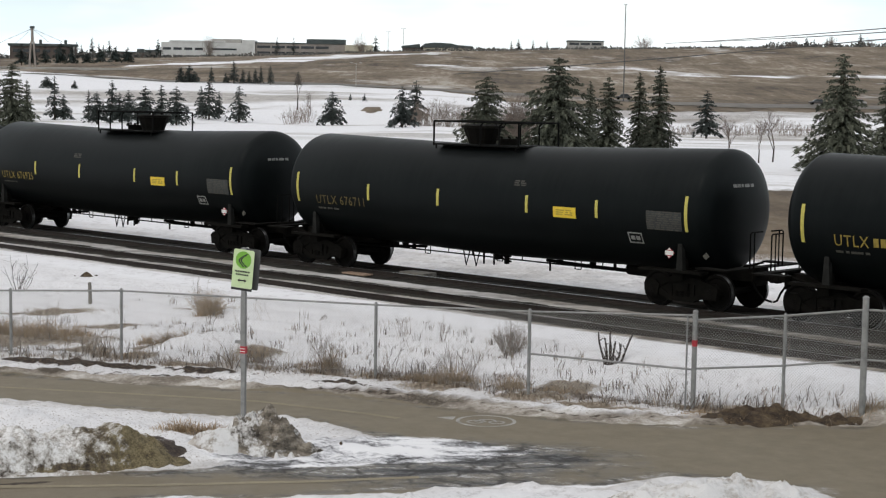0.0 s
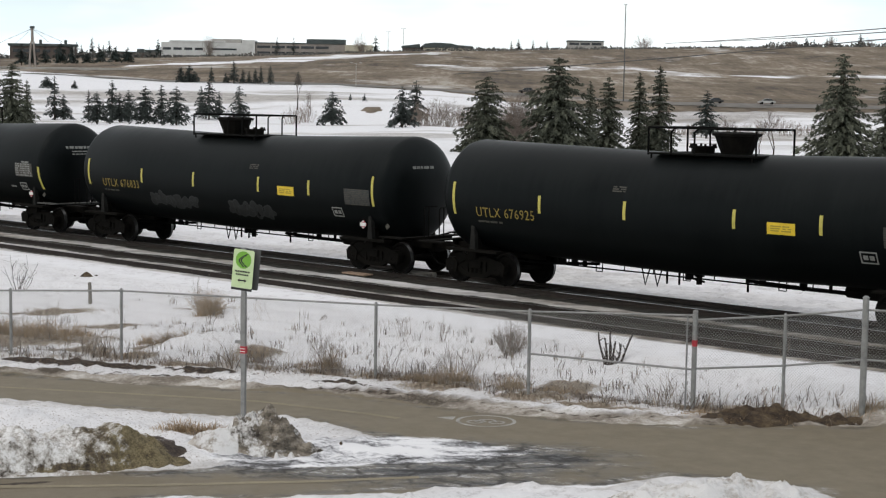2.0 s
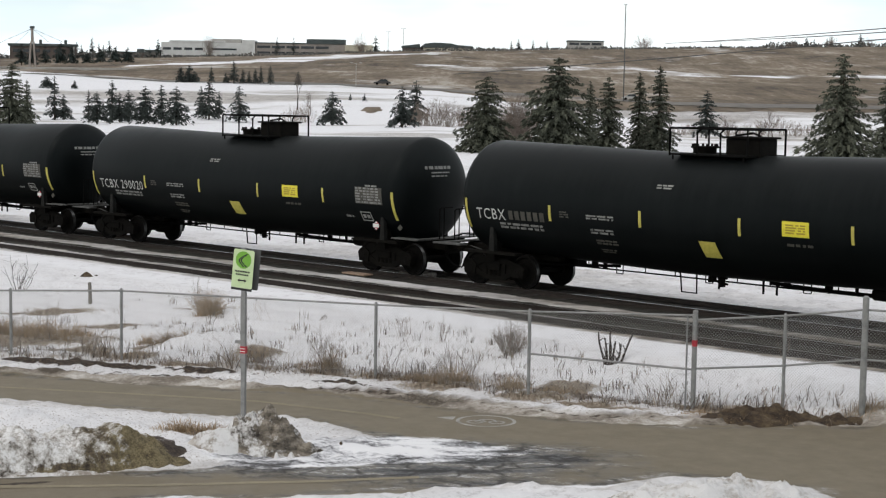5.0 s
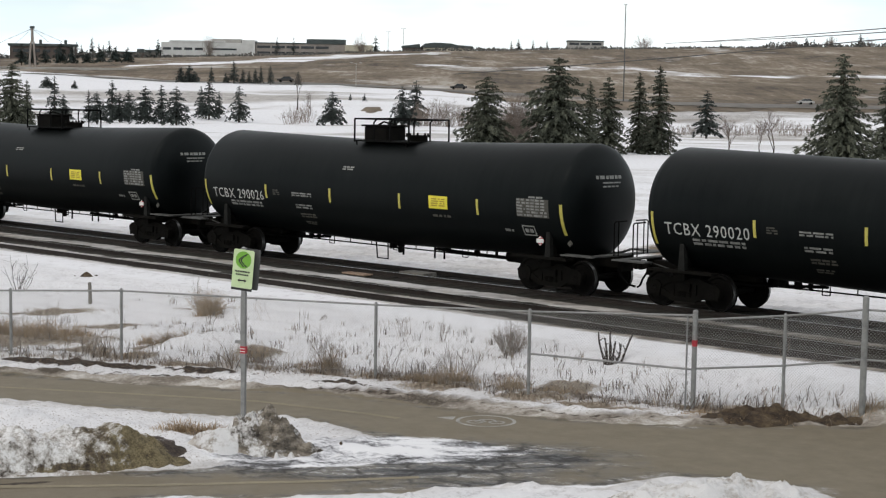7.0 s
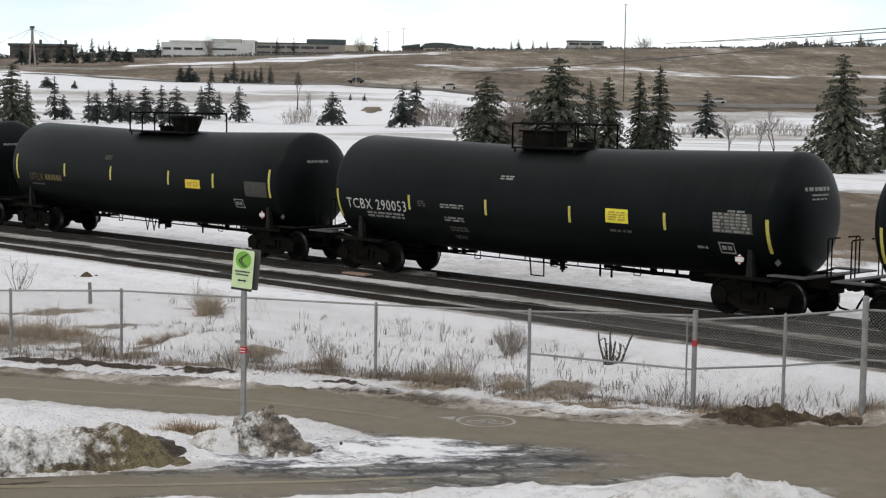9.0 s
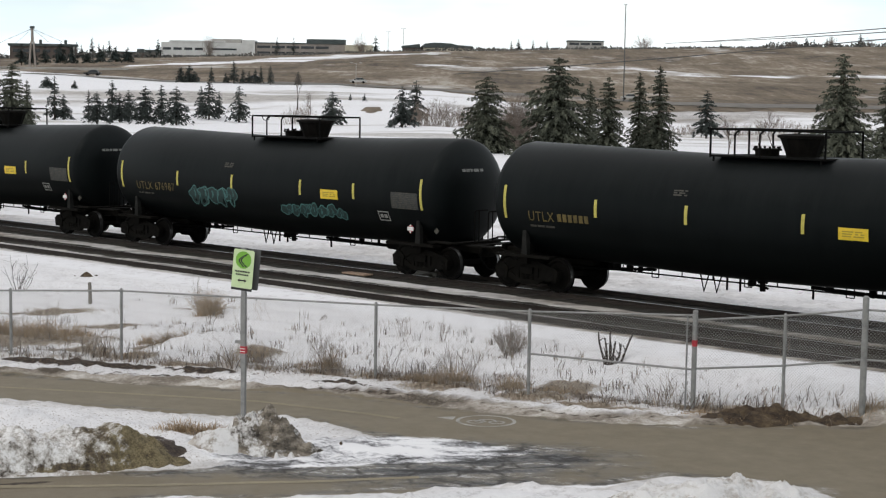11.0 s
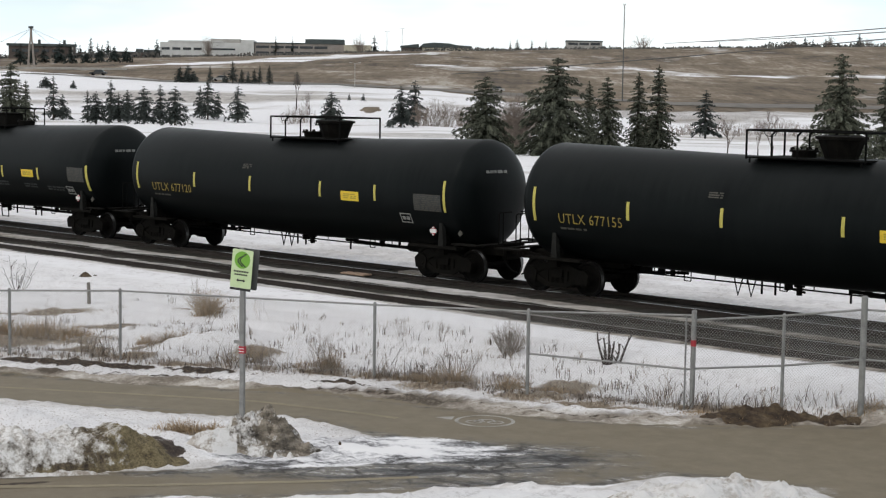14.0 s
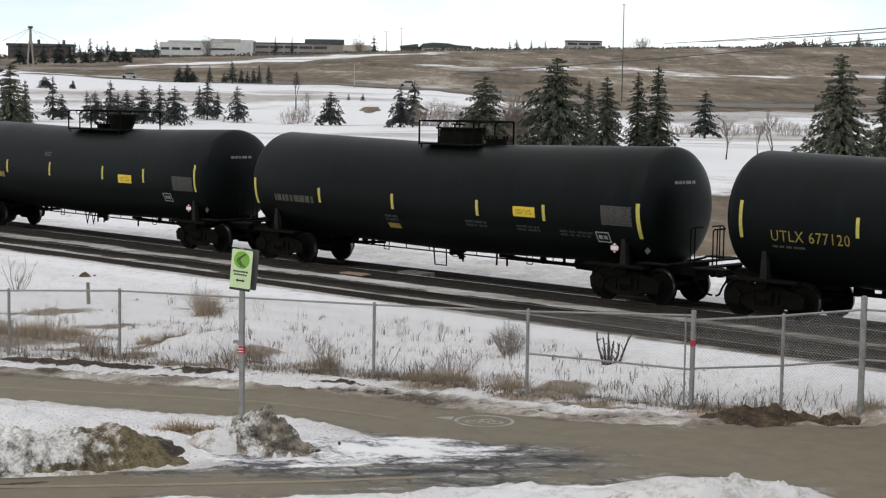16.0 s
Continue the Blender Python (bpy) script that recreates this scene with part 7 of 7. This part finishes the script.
stake.matrix_basis = pose(-37.35, -10.1, GZ(-37.35, -10.1), 2, -3)


# ---- path markings and crossing planks ----
def flat_strip(bm, pts, w, lift=0.0045):
    prev = None
    for (x0, y0), (x1, y1) in zip(pts, pts[1:]):
        d = math.hypot(x1 - x0, y1 - y0)
        nx, ny = -(y1 - y0) / d * w / 2, (x1 - x0) / d * w / 2
        n = max(2, int(d / 0.25))
        for k in range(n + 1):
            x, y = x0 + (x1 - x0) * k / n, y0 + (y1 - y0) * k / n
            row = (bm.verts.new((x + nx, y + ny, GZ(x + nx, y + ny) + lift)), bm.verts.new((x - nx, y - ny, GZ(x - nx, y - ny) + lift)))
            if prev and k:
                bm.faces.new((prev[0], row[0], row[1], prev[1]))
            prev = row


bm = bmesh.new()
flat_strip(bm, [(-30.2, -18.0), (-27.2, -16.0), (-24.9, -14.6), (-22.6, -13.9), (-21.9, -13.75)], 0.15)
tagged(part("path_line", bm, M_YELLINE), "worn yellow centre line on the path", "path marking")
bm = bmesh.new()
flat_strip(bm, [(-22.6, -22.9), (-20.6, -20.4), (-19.0, -18.2), (-18.2, -16.9)], 0.15)
tagged(part("path_line", bm, M_YELLINE), "worn yellow centre line on the path", "path marking")
mark = tagged(empty("path_marking", pose(-20.62, -12.74, 0, 0, 0, 40)), "worn white bicycle roundel painted on tarmac", "path marking")


def ring(bm, cx, cy, r, w, n=40, z=-0.744):
    a = [bm.verts.new((cx + r * math.cos(2 * math.pi * k / n), cy + r * math.sin(2 * math.pi * k / n), z)) for k in range(n)]
    b = [bm.verts.new((cx + (r - w) * math.cos(2 * math.pi * k / n), cy + (r - w) * math.sin(2 * math.pi * k / n), z)) for k in range(n)]
    for k in range(n):
        bm.faces.new((a[k], a[(k + 1) % n], b[(k + 1) % n], b[k]))


bm = bmesh.new()
ring(bm, 0, 0, 0.56, 0.07)
part("outer_ring", bm, M_MARK, mark)
bm = bmesh.new()
ring(bm, -0.2, -0.1, 0.16, 0.05, 20)
ring(bm, 0.2, -0.1, 0.16, 0.05, 20)
part("bicycle_wheels", bm, M_MARK, mark)
bm = bmesh.new()
for x0, y0, x1, y1 in ((-0.2, -0.1, -0.08, 0.14), (-0.08, 0.14, 0.14, 0.14), (0.14, 0.14, 0.2, -0.1), (-0.08, 0.14, 0.0, -0.1)):
    d = math.hypot(x1 - x0, y1 - y0)
    nx, ny = -(y1 - y0) / d * 0.025, (x1 - x0) / d * 0.025
    bm.faces.new([bm.verts.new((x, y, -0.744)) for x, y in ((x0 + nx, y0 + ny), (x0 - nx, y0 - ny), (x1 - nx, y1 - ny), (x1 + nx, y1 + ny))])
part("bicycle_frame", bm, M_MARK, mark)
bm = bmesh.new()
bm.faces.new([bm.verts.new((x, y, -0.744)) for x, y in ((-0.95, 0.22), (-0.62, 0.02), (-0.58, 0.38))])
part("arrow_head", bm, M_MARK, mark)


def plank_pad(x, y, n, w, mat, label):
    pad = tagged(empty("crossing_pad", pose(x, y, -0.12)), label, "crossing pad")
    bm = bmesh.new()
    box(bm, -0.5, 0.5, -0.09, 0.09, 0, w, 0.012)
    me = mesh_from("plank", bm, mat)
    for k in range(n):
        share("plank", me, pad, pose(0, k * 0.2, 0, 0, 0, random.Random(k).uniform(-1, 1)))
    return pad


plank_pad(-36.5, -1.35, 2, 0.05, M_PLANK, "pale wooden planks lying beside the rail")
plank_pad(-35.1, -0.30, 3, 0.13, M_PLANKGREY, "weathered grey planks between the rails")


# ---- far road, buildings, masts ----
def build_road():
    bm = bmesh.new()
    prev = None
    for k in range(121):
        s = -0.34 + 0.68 * k / 120
        row = []
        for a in (436, 438.5, 441, 443.5, 446, 448):
            x, y = spot(a, s)
            row.append(bm.verts.new((x, y, ground_z(x, y) + 0.12)))
        if prev:
            for u in range(5):
                bm.faces.new((prev[u], row[u], row[u + 1], prev[u + 1]))
        prev = row
    tagged(part("road", bm, M_ASPHALT_FAR), "grey asphalt road across the foot of the hill", "road", kind="structure")


build_road()


def far_thing(name, a, s, label, category):
    x, y = spot(a, s)
    return tagged(empty(name, pose(x, y, 0, 0, 0, TURN)), label, category)


def block(name, parent, x0, x1, y0, y1, z0, z1, mat, label=""):
    bm = bmesh.new()
    box(bm, x0, x1, y0, y1, z0, z1, 0.05)
    return part(name, bm, mat, parent, label)


def windows(wall, rows, y, depth=0.25):
    """Dark panes set in a frame, a little proud of the wall."""
    for x0, x1, z0, z1 in rows:
        bm = bmesh.new()
        box(bm, x0, x1, y - depth, y + 0.1, z0, z1, 0.03)
        part("window", bm, M_GLASS, wall)


def hall_white():
    b = far_thing("office_building", 1040, -0.1412, "long white concrete building with dark window bands", "building")
    g = 24.0
    w = block("wall", b, -29, 21, 0, 16, g, 37.2, M_WHITEWALL)
    w2 = block("wall", b, 21.1, 29, -1.5, 14, g, 39.0, M_WHITEWALL)
    block("parapet", b, -24, 10, -0.3, 16, 37.25, 38.3, M_WHITEWALL)
    block("plant_room", b, 2, 20, 3, 12, 37.3, 39.6, M_CONCRETE)
    rows = []
    for z0, z1 in ((32.4, 33.9), (27.6, 29.1)):
        for k in range(4):
            rows.append((-28 + k * 6.6, -23 + k * 6.6, z0, z1))
        rows.append((2.0, 17.5, z0 + 0.2, z1 - 0.2))
    windows(w, rows, 0)


def hall_tan():
    b = far_thing("office_building", 1040, -0.0784, "long tan panelled building with ribbon windows", "building")
    g = 26.0
    w = block("wall", b, -36, 19, 0, 16, g, 37.2, M_TANWALL)
    w2 = block("wall", b, 19.1, 36, -1, 14, g, 37.0, M_CREAM)
    block("plant_room", b, -5, 19, 4, 12, 37.25, 40.4, M_DARKROOF, "dark rooftop plant room")
    block("roof_edge", b, -36.3, 19, -0.4, 16.2, 37.25, 37.8, M_DARKROOF)
    windows(w, [(-35 + k * 9, -27 + k * 9, z0, z0 + h) for k in range(5) for z0, h in ((34.3, 1.5), (31.0, 1.2))], 0)


def hall_round():
    b = far_thing("round_building", 1000, -0.2400, "dark brown building with a rounded end", "building")
    g = 18.0
    bm = bmesh.new()
    n = 28
    out = [(-19, 0), (-19, 14)] + [(12 + 7 * math.sin(math.pi * k / n), 7 + 7 * math.cos(math.pi * k / n)) for k in range(n + 1)]
    for ring_z in ((g, 32.2),):
        lo = [bm.verts.new((x, y, ring_z[0])) for x, y in out]
        hi = [bm.verts.new((x, y, ring_z[1])) for x, y in out]
        for k in range(len(out)):
            bm.faces.new((lo[k], lo[(k + 1) % len(out)], hi[(k + 1) % len(out)], hi[k]))
        bm.faces.new(hi)
    bmesh.ops.recalc_face_normals(bm, faces=bm.faces[:])
    w = part("wall", bm, M_BROWNWALL, b)
    bm = bmesh.new()
    lo = [bm.verts.new((x * 1.05, (y - 7) * 1.12 + 7, 32.25)) for x, y in out]
    hi = [bm.verts.new((x * 1.05, (y - 7) * 1.12 + 7, 33.7)) for x, y in out]
    for k in range(len(out)):
        bm.faces.new((lo[k], lo[(k + 1) % len(out)], hi[(k + 1) % len(out)], hi[k]))
    bm.faces.new(hi)
    bm.faces.new(lo[::-1])
    bmesh.ops.recalc_face_normals(bm, faces=bm.faces[:])
    part("roof", bm, M_DARKROOF, b)
    windows(w, [(-17 + k * 6, -13 + k * 6, 28.6, 30.4) for k in range(5)], 0)
    bm = bmesh.new()
    tube(bm, (18.2, 3.5, g), (18.2, 3.5, 32.2), 0.5, 10)
    part("column", bm, M_CONCRETE, b)
    for x in (-3, 12):
        block("chimney", b, x, x + 1.4, 6, 7.4, 33.75, 36.2, M_DARKROOF)


def hall_low():
    b = far_thing("low_building", 1040, -0.0050, "low cream building under a dark pitched roof", "building")
    w = block("wall", b, -9, 21, 0, 14, 30, 36.2, M_CREAM)
    windows(w, [(-7 + k * 5, -5 + k * 5, 33.6, 35.2) for k in range(6)], 0)
    block("side_wing", b, -22, -9.1, 1, 12, 30, 36.0, M_BROWNWALL)
    bm = bmesh.new()
    prism(bm, [(-11, 36.25), (22, 36.25), (21.6, 37.4), (12, 38.0), (8, 38.9), (-2, 39.3), (-8, 38.6)], -1, 14)
    part("roof", bm, M_DARKROOF, b)
    bm = bmesh.new()
    prism(bm, [(-22.5, 36.05), (-11.1, 36.05), (-11.1, 38.4), (-22.5, 37.0)], 0.5, 12)
    part("wing_roof", bm, M_DARKROOF, b)


def hall_small():
    b = far_thing("flat_building", 1060, 0.0768, "small grey flat-roofed building on the crest", "building")
    w = block("wall", b, -5, 17.5, 0, 10, 34, 42.0, M_CONCRETE)
    block("roof_edge", b, -5.3, 17.8, -0.3, 10.3, 42.05, 42.7, M_DARKROOF)
    windows(w, [(-4 + k * 7, 2 + k * 7, 39.9, 41.3) for k in range(3)], 0)


def hall_dark():
    b = far_thing("dark_building", 1045, -0.1826, "low dark brown building among the crest's spruces", "building")
    w = block("wall", b, -16.5, 16.5, 0, 12, 22, 30.4, M_BROWNWALL)
    block("roof_edge", b, -16.8, 4, -0.3, 12.2, 30.45, 31.0, M_DARKROOF)
    block("upper_roof", b, 4.1, 16.8, -0.3, 12.2, 30.45, 32.3, M_DARKROOF)
    block("roof_hood", b, -1.5, 2.5, 3, 8, 31.05, 32.9, M_DARKROOF)
    windows(w, [(-15 + k * 6, -11 + k * 6, 27.6, 29.0) for k in range(5)], 0)


hall_white()
hall_tan()
hall_round()
hall_low()
hall_small()
hall_dark()


def footbridge():
    b = far_thing("footbridge", 600, -0.2456, "cable-stayed footbridge with a slim concrete pylon", "bridge")
    bm = bmesh.new()
    for e in (-1, 1):
        tube(bm, (e * 1.5, 0, 8), (e * 0.45, 0, 23), 0.42, 8, 0.35)
    tube(bm, (0, 0, 22.6), (0, 0, 28.1), 0.6, 8, 0.4)
    part("pylon", bm, M_TANWALL, b)
    bm = bmesh.new()
    tube(bm, (0, 0, 27.6), (0, 0, 28.4), 0.9, 8)
    part("pylon_cap", bm, M_DARKROOF, b)
    block("deck", b, -40, 34, -1.6, 1.6, 13.2, 14.0, M_CONCRETE)
    for x in (-30, -15, 17, 32):
        bm = bmesh.new()
        tube(bm, (0, 0, 27.6), (x, 0, 14.0), 0.05, 5)
        part("cable", bm, M_POLE, b)
    for x in (-24, 24):
        block("pier", b, x - 0.6, x + 0.6, -1, 1, 4, 13.2, M_CONCRETE)


footbridge()


def mast(a, s, top, r, arm, label, mat):
    x, y = spot(a, s)
    g = ground_z(x, y)
    m = tagged(empty("lamp_mast", pose(x, y, 0, 0, 0, TURN)), label, "street lamp")
    bm = bmesh.new()
    tube(bm, (0, 0, g - 0.2), (0, 0, top), r, 10, r * 0.6)
    part("pole", bm, mat, m)
    for e in (-1, 1):
        bm = bmesh.new()
        tube(bm, (0, 0, top - 0.1), (e * arm, 0, top + 0.1), r * 0.4, 6)
        box(bm, e * arm - 0.3 * min(1, arm), e * arm + 0.3 * min(1, arm), -0.2, 0.2, top + 0.0, top + 0.2, 0.03)
        part("lamp_head", bm, mat, m)


mast(440, 0.1059, 30.2, 0.17, 0.28, "tall dark lamp mast beside the road", M_POLE)
mast(432, -0.0533, 13.8, 0.09, 1.2, "slim pale lamp post beside the road", M_CONCRETE)
mast(1000, -0.0345, 44.0, 0.16, 1.2, "distant thin lamp post on the crest", M_POLE)
mast(1000, -0.0255, 46.0, 0.16, 1.2, "distant thin lamp post on the crest", M_POLE)


def cable_run(pts, sag, label, r):
    bm = bmesh.new()
    for (p, q) in zip(pts, pts[1:]):
        rings = []
        for k in range(25):
            t = k / 24
            c = Vector(p).lerp(Vector(q), t) - Vector((0, 0, sag * 4 * t * (1 - t)))
            rings.append([bm.verts.new(c + Vector((dx * r, dy * r, dz * r))) for dx, dy, dz in ((0.7, 0.7, 0), (0, 0, 1), (-0.7, -0.7, 0), (0, 0, -1))])
        for u, v in zip(rings, rings[1:]):
            for j in range(4):
                bm.faces.new((u[j], u[(j + 1) % 4], v[(j + 1) % 4], v[j]))
    tagged(part("power_line", bm, M_POLE), label, "power line", "power lines")


def air(a, s, z):
    x, y = spot(a, s)
    return (x, y, z)


for a0, s0, z0, a1, s1, z1 in ((640, -0.014, 13.4, 420, 0.285, 22.7), (980, 0.145, 40.0, 420, 0.285, 24.2), (980, 0.130, 39.0, 420, 0.285, 25.3)):
    cable_run([air(a0, s0, z0), air(a1, s1, z1)], 0.5, "thin power line over the hillside", 0.14)
pole_x, pole_y = spot(420, 0.285)
pole = tagged(empty("power_pole", pose(pole_x, pole_y, 0, 0, 0, TURN)), "wooden power pole with a cross arm", "power pole")
bm = bmesh.new()
tube(bm, (0, 0, 1.5), (0, 0, 25.8), 0.22, 8, 0.15)
part("pole", bm, M_BARK, pole)
block("cross_arm", pole, -1.6, 1.6, -0.1, 0.1, 24.6, 24.85, M_BARK)


def far_woods():
    """Hedges and thin woods along the crest, too far to count."""
    rnd = random.Random(19)
    verts, faces = [], []
    for _ in range(17000):
        s = rnd.uniform(-0.30, 0.30)
        a = rnd.uniform(1015, 1130)
        x, y = spot(a, s)
        g = float(np.interp(s, S_COLS, Z_TABLE[7])) + 0.3
        hh = 1.3 + 1.5 * noise.noise(Vector((s * 40, 1.3, 0))) + 1.2 * noise.noise(Vector((s * 150, 7.3, 0)))
        if s < -0.17:
            hh += 2.4
        if s > 0.19:
            hh += 1.5
        hh = max(0.9, hh)
        z = g + rnd.uniform(0, hh)
        r = rnd.uniform(0.35, 0.9)
        i = len(verts)
        t = rnd.uniform(0, 6.28)
        c, d = math.cos(t) * r, math.sin(t) * r
        verts += [(x - c, y - d, z), (x, y, z - r * 0.8), (x + c, y + d, z), (x + rnd.uniform(-0.3, 0.3), y, z + r * rnd.uniform(0.8, 1.6))]
        faces.append((i, i + 1, i + 2, i + 3))
    me = bpy.data.meshes.new("far_woods")
    me.from_pydata(verts, [], faces)
    me.materials.append(needles_mat("far_woods_mix", (0.07, 0.078, 0.078), (0.20, 0.185, 0.17)))
    tagged(new("far_woods", me), "hazy hedges and thin woods along the crest", "woods", kind="stuff")


far_woods()
for k, (s, top, w) in enumerate([(-0.252, 27.5, 3.0), (-0.246, 26.0, 2.6), (-0.238, 27.2, 2.6), (-0.229, 29.5, 3.2), (-0.222, 26.5, 2.6), (-0.213, 25.0, 2.4), (-0.205, 26.0, 2.8), (-0.196, 27.5, 3.0), (-0.189, 26.5, 2.4)]):
    spruce(760 + 12 * (k % 4), s, top, w, "spruces by the buildings")


# ---- cars on the far road ----
def road_car(paint, s0, rate, t0, label):
    c = tagged(empty("car"), label, "car", "cars on the road")
    bm = bmesh.new()
    prism(bm, [(-2.2, 0.35), (2.2, 0.35), (2.25, 0.75), (1.2, 0.92), (-1.6, 0.95), (-2.25, 0.85)], -0.88, 0.88)
    part("body", bm, paint, c)
    bm = bmesh.new()
    prism(bm, [(-1.6, 0.95), (1.2, 0.93), (0.5, 1.42), (-1.1, 1.45)], -0.78, 0.78)
    part("cabin", bm, M_GLASS, c)
    bm = bmesh.new()
    prism(bm, [(-1.08, 1.455), (0.48, 1.425), (0.40, 1.50), (-1.0, 1.52)], -0.74, 0.74)
    part("roof", bm, paint, c)
    for x in (-1.35, 1.35):
        for y in (-0.86, 0.86):
            bm = bmesh.new()
            tube(bm, (x, y - 0.1, 0.32), (x, y + 0.1, 0.32), 0.32, 12)
            part("wheel", bm, M_RAILING, c)
    return c, s0, rate, t0


M_CAR_WHITE = worn("white_car_paint", (0.36, 0.35, 0.34), (0.48, 0.47, 0.46), 1, 0.35, 0.0, 9, 0.0)
M_CAR_DARK = worn("dark_car_paint", (0.02, 0.018, 0.018), (0.04, 0.035, 0.035), 1, 0.35, 0.0, 9, 0.0)
road_cars = [road_car(M_CAR_WHITE, 0.1776, -0.0270, 2.5, "white car driving on the far road"), road_car(M_CAR_DARK, 0.1450, -0.0305, 2.5, "dark car driving on the far road"),
             road_car(M_CAR_DARK, 0.0341, -0.0287, 2.5, "dark car driving on the far road"), road_car(M_CAR_WHITE, 0.1618, -0.0262, 9.0, "white car driving on the far road")]


def motions():
    spin = math.degrees(SPEED / 0.457)
    for car, u, _ in cars:
        walk(car, [(t, pose(u + SPEED * t, 0, 0)) for t in (0, 4, 8, 12, 16)])
    for car, s0, rate, t0 in road_cars:
        rows = []
        for t in range(0, 17, 2):
            x, y = spot(443, s0 + rate * (t - t0))
            rows.append((t, pose(x, y, ground_z(x, y) + 0.36, 0, 0, TURN + 180)))
        walk(car, rows)
    frames = [k / FPS for k in range(0, 481)]
    for car, _, _ in cars:
        for tr in car.children:
            for ws in tr.children:
                if ws.name.split(".")[0] == "wheelset":
                    x = ws.location.x
                    walk(ws, [(t, pose(x, 0, 0.457, 0, (spin * t) % 360, 0)) for t in frames])


motions()
